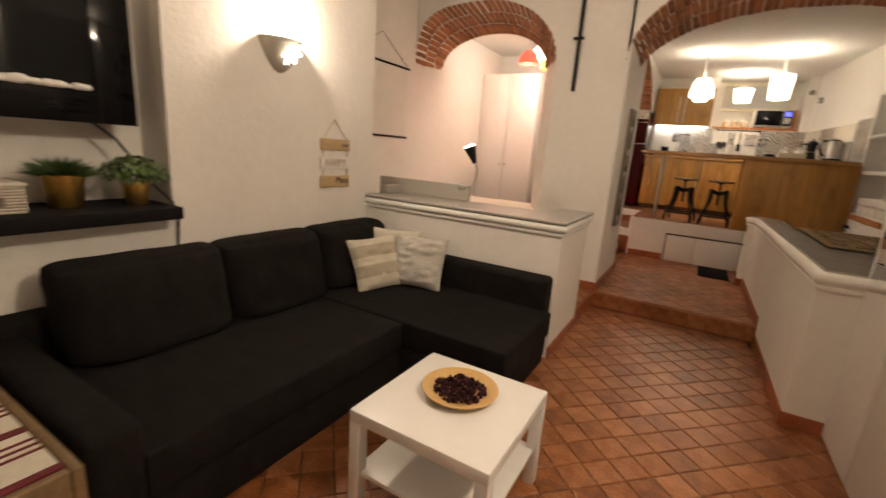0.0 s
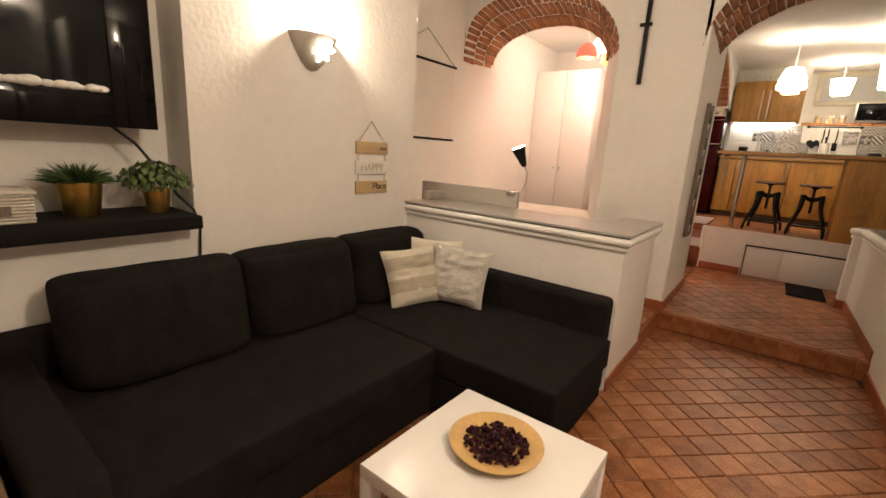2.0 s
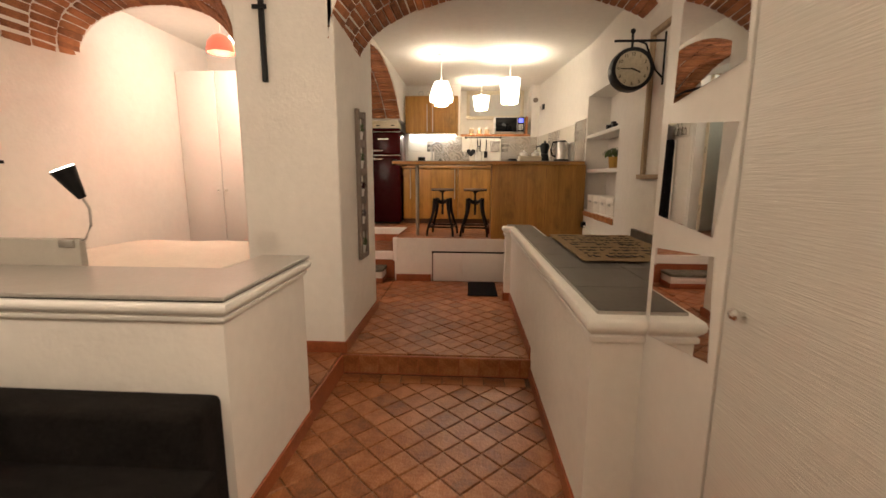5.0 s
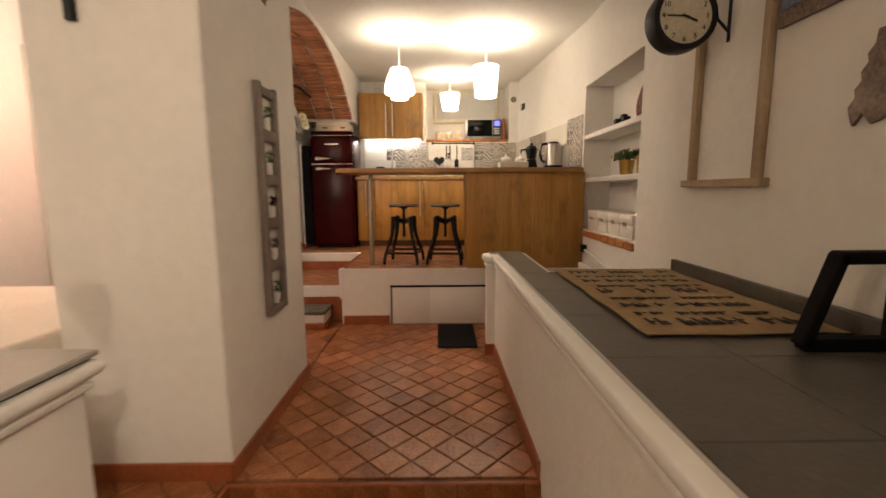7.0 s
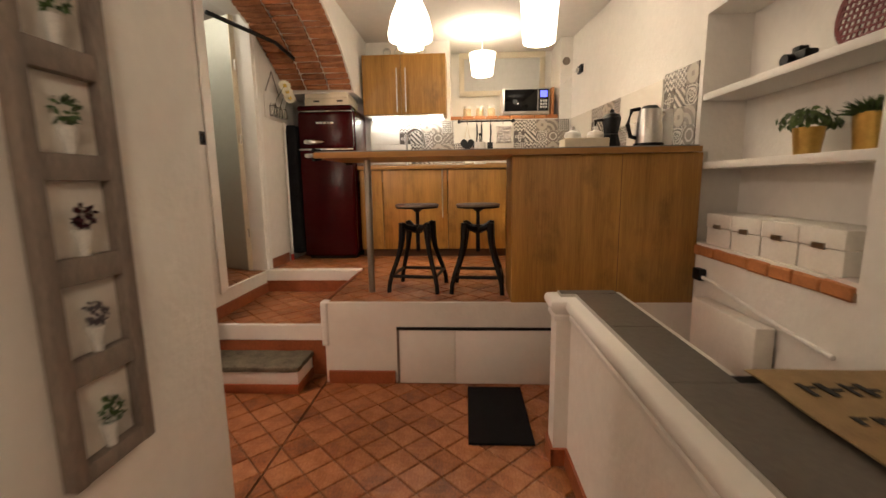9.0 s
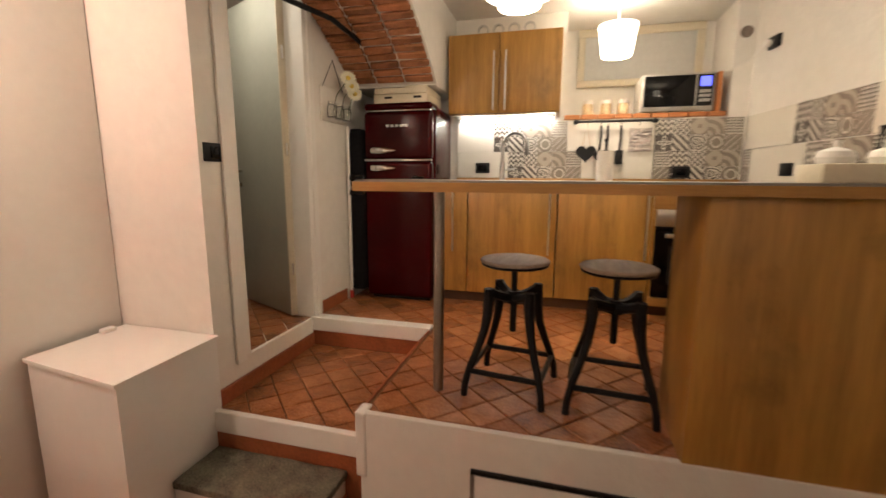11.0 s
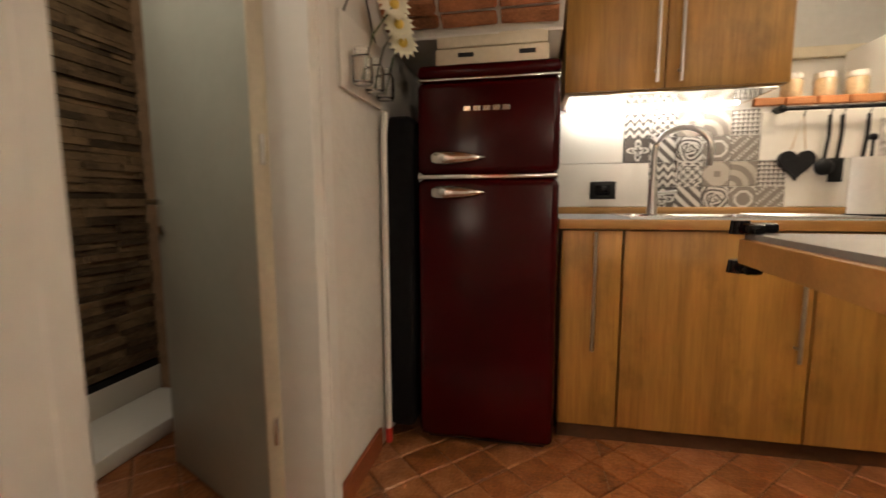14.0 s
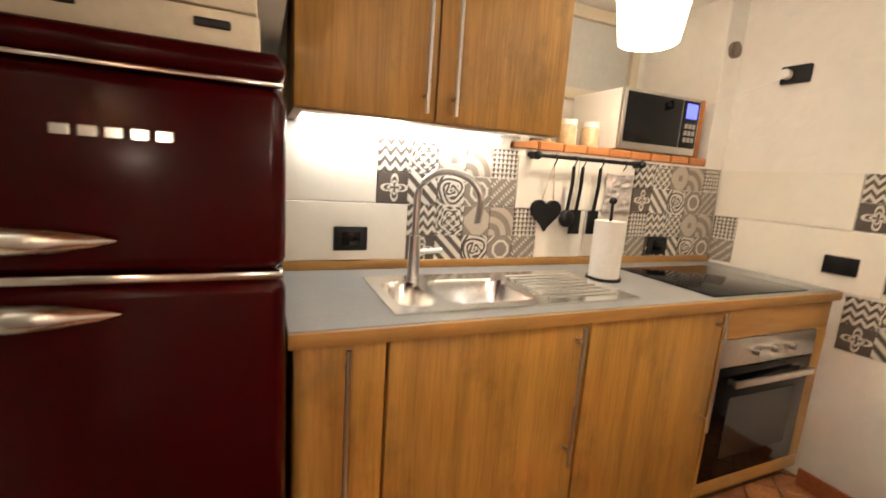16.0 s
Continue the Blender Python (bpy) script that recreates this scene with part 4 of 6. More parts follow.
def stool(loc):
    x, y, z = loc
    s = thing("bar_stool", loc, "black iron screw stool with round grey wooden seat", "stool", "stools at the bar")
    part("seat", lathe(bmesh.new(), (x, y, z + 0.588), [(0.001, 0.002), (0.145, 0.002), (0.153, 0.006), (0.155, 0.014), (0.148, 0.02), (0.001, 0.021)], 40), seat_wood, s, "weathered grey wooden seat")
    part("seat_rim", lathe(bmesh.new(), (x, y, z + 0.58), [(0.001, 0.0), (0.146, 0.0), (0.15, 0.004), (0.146, 0.0095), (0.001, 0.0095)], 40), black_metal, s)
    bm = cyl(bmesh.new(), (x, y, z + 0.27), (x, y, z + 0.582), 0.013, seg=14)
    for k in range(14):
        cyl(bm, (x, y, z + 0.275 + k * 0.012), (x, y, z + 0.281 + k * 0.012), 0.0155, seg=14)
    part("spindle", bm, black_metal, s, "threaded iron spindle")
    part("flange", cyl(bmesh.new(), (x, y, z + 0.555), (x, y, z + 0.58), 0.02, 0.05), black_metal, s)
    part("hub", cyl(bmesh.new(), (x, y, z + 0.405), (x, y, z + 0.462), 0.034, 0.03), black_metal, s)
    for a in (1, -1):
        for b in (1, -1):
            part("leg", taper(bmesh.new(), [(x + a * r, y + b * r, z + h) for r, h in ((0.172, 0.0), (0.168, 0.06), (0.152, 0.13), (0.126, 0.21), (0.104, 0.29), (0.094, 0.36), (0.09, 0.43), (0.091, 0.482))], [0.015, 0.015, 0.016, 0.017, 0.019, 0.022, 0.025, 0.021]), black_metal, s)
            part("yoke", taper(bmesh.new(), [(x + a * r, y + b * r, z + h) for r, h in ((0.092, 0.465), (0.06, 0.448), (0.03, 0.434), (0.01, 0.432))], [0.024, 0.021, 0.022, 0.026]), black_metal, s)
    for p, q in (((1, 1), (1, -1)), ((1, -1), (-1, -1)), ((-1, -1), (-1, 1)), ((-1, 1), (1, 1))):
        part("stretcher", taper(bmesh.new(), [(x + p[0] * 0.158, y + p[1] * 0.158, z + 0.115), (x + q[0] * 0.158, y + q[1] * 0.158, z + 0.115)], [0.0125, 0.0125]), black_metal, s)
    return s


st = stool((-0.24, 6.985, KFL))
st.rotation_euler.z = radians(-8)
copy_thing(st, pose(0.19, 6.955, KFL, 0, 0, -5))

# ---- fridge ----
fridge = thing("fridge", (-1.25, 8.45, KFL), "burgundy red retro fridge freezer with chrome handles", "fridge")
FX0, FX1, FY, SEAM = -1.525, -0.985, 8.165, 1.782
part("body", B(FX0, FY + 0.08, KFL + 0.03, FX1, 8.8, 2.2, bevel=0.06, seg=5), burgundy, fridge)
for z0, z1, zh in ((KFL + 0.03, SEAM - 0.007, 1.722), (SEAM + 0.007, 2.138, 1.852)):
    d = part("door", B(FX0, FY, z0, FX1, FY + 0.078, z1, bevel=0.03, seg=5), burgundy, fridge)
    bm = lathe(bmesh.new(), (0, 0, 0), [(0.001, 0.0), (0.018, 0.004), (0.025, 0.02), (0.026, 0.06), (0.021, 0.12), (0.011, 0.175), (0.001, 0.205)], 20)
    hd = part("handle", bm, chrome, None, "chrome teardrop handle")
    hd.parent = d
    hd.matrix_local = Matrix.Translation(Vector((-1.462, FY - 0.016, zh)) - base_of(d)) @ Matrix.Rotation(math.pi / 2, 4, "Y") @ Matrix.Diagonal((1, 0.8, 1, 1))
part("top_door_cap", B(FX0, FY, 2.146, FX1, FY + 0.2, 2.2, bevel=0.025, seg=4), burgundy, fridge)
part("trim", B(FX0 + 0.006, FY - 0.003, SEAM - 0.008, FX1 - 0.006, FY + 0.04, SEAM + 0.008, bevel=0.004), chrome, fridge, "chrome trim line")
part("trim", B(FX0 + 0.006, FY - 0.002, 2.137, FX1 - 0.006, FY + 0.04, 2.146, bevel=0.003), chrome, fridge, "chrome trim line")
part("plinth", B(FX0 + 0.03, FY + 0.06, KFL, FX1 - 0.03, 8.75, KFL + 0.04), black_plastic, fridge)
bm = bmesh.new()
for k in range(5):
    x = -1.34 + k * 0.036
    box(bm, x, FY - 0.006, 2.022, x + 0.027, FY + 0.002, 2.042, 0.002, seg=1)
part("badge", bm, chrome, fridge, "chrome badge of plain bars", False)

# ---- kitchen units ----
FR = 8.28


def bar_handle(parent, x, z0, z1, y):
    bm = bmesh.new()
    cyl(bm, (x, y - 0.035, z0), (x, y - 0.035, z1), 0.0065, seg=10)
    for z in (z0 + 0.05, z1 - 0.05):
        cyl(bm, (x, y, z), (x, y - 0.035, z), 0.005, seg=8)
    part("handle", bm, steel, parent, "brushed steel bar handle")


for x0, x1, hx in ((-0.965, -0.735, -0.84), (-0.73, -0.075, -0.125), (-0.07, 0.562, 0.525)):
    u = thing("base_cabinet", ((x0 + x1) / 2, 8.6, KFL), "oak veneer kitchen base cabinet with steel handle", "cabinet", "kitchen base cabinets")
    part("body", B(x0, FR + 0.022, KFL + 0.08, x1, 8.885, 1.46), oak, u)
    d = part("door", B(x0 + 0.002, FR, KFL + 0.085, x1 - 0.002, FR + 0.02, 1.575, bevel=0.003), oak, u)
    bar_handle(d, hx, 1.1, 1.57, FR)
whole("plinth", B(-0.96, 8.33, KFL, 1.26, 8.36, KFL + 0.08), MATS["plinth_wood"], (0, 8.34, KFL), "dark brown plinth under the kitchen cabinets", "plinth")
ov = thing("oven", (0.9, 8.6, KFL), "built-in stainless steel oven with black glass door", "oven")
part("body", B(0.584, FR + 0.02, 0.84, 1.19, 8.85, 1.44), black_plastic, ov)
part("control_panel", B(0.584, FR - 0.004, 1.335, 1.19, FR + 0.02, 1.45, bevel=0.003), steel, ov)
for x in (0.78, 0.9, 1.02):
    part("knob", cyl(bmesh.new(), (x, FR - 0.004, 1.392), (x, FR - 0.03, 1.392), 0.018, 0.015), steel, ov)
d = part("door", B(0.584, FR - 0.002, 0.835, 1.19, FR + 0.018, 1.33, bevel=0.004), black_glass, ov)
part("window", B(0.68, FR - 0.004, 0.93, 1.11, FR - 0.0025, 1.2), mat("oven_glass", (0.03, 0.028, 0.025), 0.1, var=0.1, bump=0), d)
bm = bmesh.new()
box(bm, 0.64, FR - 0.045, 1.262, 1.15, FR - 0.03, 1.29, 0.005)
box(bm, 0.65, FR - 0.035, 1.268, 0.67, FR, 1.284)
box(bm, 1.12, FR - 0.035, 1.268, 1.14, FR, 1.284)
part("handle", bm, steel, d, "steel bar handle")
oh = thing("oven_housing", (0.9, 8.6, KFL), "oak housing round the oven", "cabinet")
part("top_rail", B(0.565, FR, 1.452, 1.262, FR + 0.02, 1.578, bevel=0.002), oak_x, oh)
part("bottom_rail", B(0.565, FR, KFL + 0.08, 1.262, FR + 0.02, 0.832, bevel=0.002), oak_x, oh)
part("side_panel", B(0.565, FR, 0.834, 0.582, 8.88, 1.45), oak, oh)
part("side_panel", B(1.193, FR, 0.834, 1.262, 8.88, 1.45), oak, oh)
wt = thing("worktop", (0.1, 8.57, 1.58), "grey laminate kitchen worktop with oak front edge", "worktop")
SX0, SX1, SY0, SY1 = -0.68, -0.2, 8.36, 8.66


def sheet_with_holes(bm, x0, y0, x1, y1, holes, z0, z1, r=0.0, n=6):
    """A flat sheet with round-cornered openings side by side, each in a bay of its own."""
    cuts = [x0] + [(a[2] + b[0]) / 2 for a, b in zip(holes, holes[1:])] + [x1]
    for (hx0, hy0, hx1, hy1), bx0, bx1 in zip(holes, cuts, cuts[1:]):
        inner = []
        for cx, cy, a0 in ((hx1 - r, hy1 - r, 0), (hx0 + r, hy1 - r, 90), (hx0 + r, hy0 + r, 180), (hx1 - r, hy0 + r, 270)):
            inner += [(cx + r * math.cos(radians(a0 + 90 * k / n)), cy + r * math.sin(radians(a0 + 90 * k / n))) for k in range(n + 1)]
        corner = [(bx1, y1), (bx0, y1), (bx0, y0), (bx1, y0)]
        outer = [corner[k // (n + 1)] for k in range(4 * (n + 1))]
        lay = {}

        def at(p, z):
            key = (round(p[0], 5), round(p[1], 5), z)
            if key not in lay:
                lay[key] = bm.verts.new((p[0], p[1], z))
            return lay[key]

        m = len(inner)
        for k in range(m):
            j = (k + 1) % m
            for z, flip in ((z1, False), (z0, True)):
                ring = []
                for p in ((outer[k], outer[j], inner[j], inner[k]) if not flip else (inner[k], inner[j], outer[j], outer[k])):
                    q = at(p, z)
                    if q not in ring:
                        ring.append(q)
                if len(ring) > 2:
                    bm.faces.new(ring)
            if at(inner[k], z0) is not at(inner[j], z0):
                bm.faces.new((at(inner[k], z1), at(inner[j], z1), at(inner[j], z0), at(inner[k], z0)))
    bmesh.ops.remove_doubles(bm, verts=bm.verts[:], dist=0.00005)
    edge = [e for e in bm.edges if e.is_boundary]
    if edge:
        bmesh.ops.bridge_loops(bm, edges=edge)
    return bm


bm = sheet_with_holes(bmesh.new(), -0.975, 8.265, 1.266, 8.888, [(SX0, SY0, SX1, SY1)], 1.582, 1.62)
part("slab", bm, MATS["laminate"], wt, smooth=False)
part("front_edge", B(-0.977, 8.252, 1.58, 1.266, 8.266, 1.618, bevel=0.003), oak_x, wt, "oak edging")
part("back_strip", B(-0.96, 8.868, 1.62, 1.262, 8.888, 1.655, bevel=0.004), oak_x, wt, "oak back strip")
sink = thing("sink", (-0.4, 8.53, 1.62), "stainless steel sink with two bowls and drainer", "sink")
BOWLS = [(-0.672, 8.375, -0.55, 8.65, 0.1), (-0.515, 8.375, -0.205, 8.65, 0.15)]
bm = sheet_with_holes(bmesh.new(), -0.705, 8.325, 0.175, 8.735, [b[:4] for b in BOWLS], 1.6205, 1.627, 0.055)
part("rim", bm, bright_steel, sink, "", False)
for x0, y0, x1, y1, dz in BOWLS:
    bm = bmesh.new()
    rings = []
    for inset, z, r in ((0.0, 1.6265, 0.055), (0.006, 1.61, 0.054), (0.012, 1.63 - dz + 0.03, 0.05), (0.022, 1.63 - dz + 0.008, 0.045), (0.05, 1.63 - dz, 0.03)):
        ring = []
        for cx, cy, a0 in ((x1 - r - inset, y1 - r - inset, 0), (x0 + r + inset, y1 - r - inset, 90), (x0 + r + inset, y0 + r + inset, 180), (x1 - r - inset, y0 + r + inset, 270)):
            ring += [bm.verts.new((cx + r * math.cos(radians(a0 + 15 * k)), cy + r * math.sin(radians(a0 + 15 * k)), z)) for k in range(7)]
        rings.append(ring)
    for A, C in zip(rings, rings[1:]):
        for k in range(len(A)):
            bm.faces.new((A[k], A[(k + 1) % len(A)], C[(k + 1) % len(A)], C[k]))
    bm.faces.new(rings[-1])
    bmesh.ops.recalc_face_normals(bm, faces=bm.faces[:])
    part("bowl", bm, bright_steel, sink)
    part("drain", cyl(bmesh.new(), ((x0 + x1) / 2, (y0 + y1) / 2, 1.63 - dz), ((x0 + x1) / 2, (y0 + y1) / 2, 1.633 - dz), 0.03), steel, sink)
for k in range(8):
    part("drainer_rib", B(-0.17, 8.38 + k * 0.04, 1.627, 0.13, 8.392 + k * 0.04, 1.631, bevel=0.0015, seg=1), steel, sink)
tap = thing("tap", (-0.53, 8.7, 1.627), "steel gooseneck kitchen tap", "tap")
part("base", cyl(bmesh.new(), (-0.53, 8.7, 1.627), (-0.53, 8.7, 1.78), 0.022, 0.02), steel, tap)
pts = [(-0.53, 8.7, 1.78), (-0.53, 8.7, 1.88)] + [(-0.53 + 0.1 - 0.1 * math.cos(a), 8.7 - 0.05 * (1 - math.cos(a)), 1.91 + 0.1 * math.sin(a)) for a in [k * math.pi / 10 for k in range(11)]] + [(-0.328, 8.62, 1.84)]
part("spout", tube(bmesh.new(), pts, 0.0125, 12), steel, tap)
part("lever", tube(bmesh.new(), [(-0.51, 8.7, 1.72), (-0.43, 8.685, 1.728)], 0.009), steel, tap)
whole("hob", B(0.5, 8.29, 1.62, 1.08, 8.76, 1.626, bevel=0.002), black_glass, (0.75, 8.55, 1.62), "flush black glass ceramic hob in the worktop", "hob")

wc = thing("wall_cabinet", (-0.52, 8.7, 2.15), "oak two-door kitchen wall cabinet with steel handles", "cabinet")
part("body", B(-0.95, 8.54, 2.15, -0.092, 8.888, 2.74, bevel=0.002), oak, wc)
for x0, x1, hx in ((-0.95, -0.553, -0.59), (-0.548, -0.092, -0.5)):
    d = part("door", B(x0, 8.518, 2.152, x1, 8.538, 2.738, bevel=0.003), oak, wc)
    bar_handle(d, hx, 2.17, 2.6, 8.518)
strip = thing("led_strip", (-0.52, 8.7, 2.12), "bright white under-cabinet light strip", "light")
part("plate", B(-0.93, 8.55, 2.142, -0.12, 8.87, 2.149), chrome, strip, "polished steel underside")
for k in range(26):
    x = -0.91 + k * 0.03
    part("diode", B(x, 8.83, 2.134, x + 0.018, 8.842, 2.1415), led, strip, smooth=False)
d = bpy.data.lights.new("strip_light", "AREA")
d.shape, d.size, d.size_y, d.energy, d.color = "RECTANGLE", 0.78, 0.03, 2.4, (1.0, 0.95, 0.87)
o = new("strip_light", d)
o.location = (-0.52, 8.83, 2.128)

# ---- pendants ----


def pendant(x, y, z, prof, label):
    p = thing("pendant_lamp", (x, y, z), label, "lamp", "pendants over the island")
    h = prof[-1][1]
    part("shade", lathe(bmesh.new(), (x, y, z), prof, 32), shade_white, p)
    part("cord", cyl(bmesh.new(), (x, y, z + h * 0.8), (x, y, KTOP), 0.005, seg=8), paint_white, p)
    part("ceiling_rose", cyl(bmesh.new(), (x, y, KTOP - 0.03), (x, y, KTOP), 0.045, 0.05), paint_white, p)


pendant(-0.26, 6.99, 2.345, [(0.085, 0.0), (0.09, 0.03), (0.145, 0.05), (0.15, 0.09), (0.125, 0.2), (0.085, 0.29)], "white glowing bell-shaped pendant lamp over the bar")
pendant(0.284, 8.56, 2.52, [(0.095, 0.0), (0.105, 0.005), (0.135, 0.21)], "small white glowing cone pendant lamp")
pendant(0.614, 7.1, 2.385, [(0.1, 0.0), (0.11, 0.005), (0.13, 0.3)], "white glowing cylindrical pendant lamp over the island")

# ---- living room: recess, fireplace, shelf ----
fp = thing("electric_fireplace", (-2.7, 0.45, 1.45), "black glass wall-mounted electric fireplace with white pebbles", "fireplace")
part("housing", B(-2.845, -0.1, 1.46, -2.64, 1.02, 2.1, bevel=0.004), black_plastic, fp)
part("side_frame", B(-2.64, 0.86, 1.45, -2.61, 1.03, 2.1, bevel=0.003), black_glass, fp)
part("side_frame", B(-2.64, -0.1, 1.45, -2.61, 0.05, 2.1, bevel=0.003), black_glass, fp)
part("lower_frame", B(-2.64, 0.05, 1.45, -2.61, 0.86, 1.6, bevel=0.003), black_glass, fp)
part("glass_front", B(-2.636, 0.05, 1.6, -2.622, 0.86, 2.1), black_glass, fp)
for k in range(34):
    r = random.uniform(0.012, 0.03)
    m = Matrix.Translation((-2.615 + random.uniform(0, 0.012), 0.06 + 0.78 * k / 34 + random.uniform(-0.008, 0.008), 1.6 + r * 0.45)) @ Matrix.Diagonal((0.6, 1.3, 0.75, 1))
    bm = bmesh.new()
    bmesh.ops.create_icosphere(bm, subdivisions=2, radius=r, matrix=m)
    part("pebble", bm, pebble, fp)
bm = B(-2.845, -0.9, 0.985, -2.4, 1.12, 1.05, bevel=0.006)
whole("wall_shelf", bm, black_wood, (-2.6, 0.1, 0.985), "thick black stained wooden shelf in the wall recess", "shelf")
whole("power_cable", tube(bmesh.new(), [(-2.7, 0.86, 1.46), (-2.68, 0.95, 1.38), (-2.66, 1.02, 1.27), (-2.6, 1.09, 1.13), (-2.55, 1.14, 1.06), (-2.545, 1.165, 0.98), (-2.55, 1.16, 0.85), (-2.553, 1.15, 0.7), (-2.553, 1.15, 0.3)], 0.007), black_plastic, (-2.55, 1.15, 0.5), "black power cable hanging over the shelf edge", "cable")


def potted(x, y, z, r, h, kind, label, spread=1.45, count=230):
    p = thing("potted_plant", (x, y, z), label, "plant", "plants in golden pots")
    part("pot", lathe(bmesh.new(), (x, y, z), [(0.001, 0), (r * 0.78, 0), (r * 0.8, 0.004), (r, h), (r * 0.94, h), (r * 0.9, h * 0.85), (0.001, h * 0.85)], 32), gold, p, "brushed golden metal pot")
    bm = bmesh.new()
    for k in range(count):
        a, el = random.uniform(0, math.tau), random.uniform(0.15, 1.5)
        L = random.uniform(0.6, 1.15) * r * (spread if kind == "bush" else 1.2)
        d = Vector((math.cos(a) * math.cos(el), math.sin(a) * math.cos(el), math.sin(el) * (1 if kind == "bush" else 0.95)))
        b0 = Vector((x, y, z + h * 0.92)) + Vector((d.x, d.y, 0)) * r * 0.5
        s = d.cross(Vector((random.random(), random.random(), random.random()))).normalized()
        if kind == "bush":
            c, w, l = b0 + d * L, r * 0.17, r * 0.28
            n = (d + 0.6 * Vector((random.uniform(-1, 1), random.uniform(-1, 1), random.uniform(-1, 1)))).normalized()
            s = n.cross(Vector((0, 0, 1))).normalized()
            t = n.cross(s)
            vs = [bm.verts.new(c + q) for q in (-l * t, w * s - 0.2 * l * t + 0.1 * w * n, 0.7 * w * s + 0.5 * l * t, l * t, -0.7 * w * s + 0.5 * l * t, -w * s - 0.2 * l * t)]
            bm.faces.new(vs)
        else:
            w = 0.0035
            tip = b0 + d * L * 1.1 + Vector((d.x, d.y, -0.3)) * L * 0.25
            vs = [bm.verts.new(q) for q in (b0 - w * s, b0 + w * s, b0 + d * L * 0.6 + w * s, tip, b0 + d * L * 0.6 - w * s)]
            bm.faces.new(vs)
    part("foliage", bm, leaf_light if kind == "bush" else leaf_dark, p, "", False)
    return p


potted(-2.66, 0.71, 1.05, 0.085, 0.155, "grass", "tufted green grass plant in a golden pot on a shelf", count=420)
potted(-2.62, 1.0, 1.05, 0.062, 0.12, "bush", "dense small-leaved green bush in a golden pot on a shelf", 1.95, 560)
bas = thing("wicker_basket", (-2.62, 0.42, 1.05), "white wicker storage basket with a label plate", "basket")
bm = bmesh.new()
for k in range(9):
    box(bm, -2.74 - 0.001 * (k % 2), 0.3, 1.052 + k * 0.013, -2.52 + 0.002 * (k % 2), 0.53 + 0.002 * (k % 2), 1.064 + k * 0.013, 0.004, seg=1)
part("body", bm, wicker, bas)
part("lid", B(-2.75, 0.29, 1.168, -2.51, 0.54, 1.182, bevel=0.005), wicker, bas)
part("label_plate", B(-2.52, 0.38, 1.085, -2.514, 0.46, 1.125), grey_wood, bas)


def sconce(loc, face, flower):
    x, y, z = loc
    s = thing("wall_sconce", loc, "grey plaster half-bowl wall lamp with flower cut-out", "lamp", "plaster wall lamps")
    prof = [(0.002, -0.2), (0.035, -0.19), (0.078, -0.15), (0.122, -0.085), (0.15, -0.03), (0.162, 0.0), (0.152, 0.0), (0.138, -0.035), (0.11, -0.085), (0.068, -0.14), (0.002, -0.185)]
    bm = bmesh.new()
    rings = []
    for k in range(25):
        a = -math.pi / 2 + math.pi * k / 24
        rings.append([bm.verts.new((x + face * r * math.cos(a) * 0.82, y + r * math.sin(a), z + h)) for r, h in prof])
    for A, C in zip(rings, rings[1:]):
        for k in range(len(prof)):
            j = (k + 1) % len(prof)
            bm.faces.new((A[k], A[j], C[j], C[k]))
    part("bowl", bm, mat("plaster_grey", (0.42, 0.38, 0.32), 0.85, var=0.12, scale=9, bump=0.3), s)
    if flower:
        a0, h0 = 0.12, -0.085
        rr = 0.124
        n = Vector((math.cos(a0), math.sin(a0), -0.75)).normalized()
        c = Vector((x + 0.82 * rr * math.cos(a0), y + rr * math.sin(a0), z + h0)) + n * 0.014
        u = n.cross(Vector((0, 0, 1))).normalized()
        v = n.cross(u)
        for k in range(6):
            bm = bmesh.new()
            b = k * math.tau / 6 + 0.3
            d, e = math.cos(b) * u + math.sin(b) * v, -math.sin(b) * u + math.cos(b) * v
            pts = [c + d * (0.014 + 0.031 * (1 - math.cos(t))) + e * 0.0155 * math.sin(t) - n * 0.000016 / 0.0006 * (0.014 + 0.031 * (1 - math.cos(t))) ** 2 * 0.12 for t in [q * math.tau / 12 for q in range(12)]]
            bm.faces.new([bm.verts.new(p) for p in pts])
            g = bmesh.ops.extrude_face_region(bm, geom=bm.faces[:])
            bmesh.ops.translate(bm, verts=[q for q in g["geom"] if isinstance(q, bmesh.types.BMVert)], vec=-n * 0.008)
            part("petal", bm, glow, s, "glowing petal cut-out", False)
    return s


sconce((LEFT, 1.88, 2.06), 1, True)
sconce((1.1, 1.1, 2.56), -1, False)

sign = thing("hanging_sign", (LEFT + 0.01, 2.39, 1.28), "three small wooden boards hung on string", "wall decoration")
for z0, z1, mm in ((1.38, 1.465, pale_wood), (1.235, 1.33, paper), (1.095, 1.185, pale_wood)):
    part("board", B(LEFT + 0.004, 2.235, z0, LEFT + 0.016, 2.545, z1, bevel=0.002), mm, sign)
bm = bmesh.new()
for y in (2.26, 2.52):
    tube(bm, [(LEFT + 0.01, y, 1.1), (LEFT + 0.01, y, 1.46), (LEFT + 0.006, 2.385, 1.61)], 0.0025, 6)
part("string", bm, raw_wood, sign)


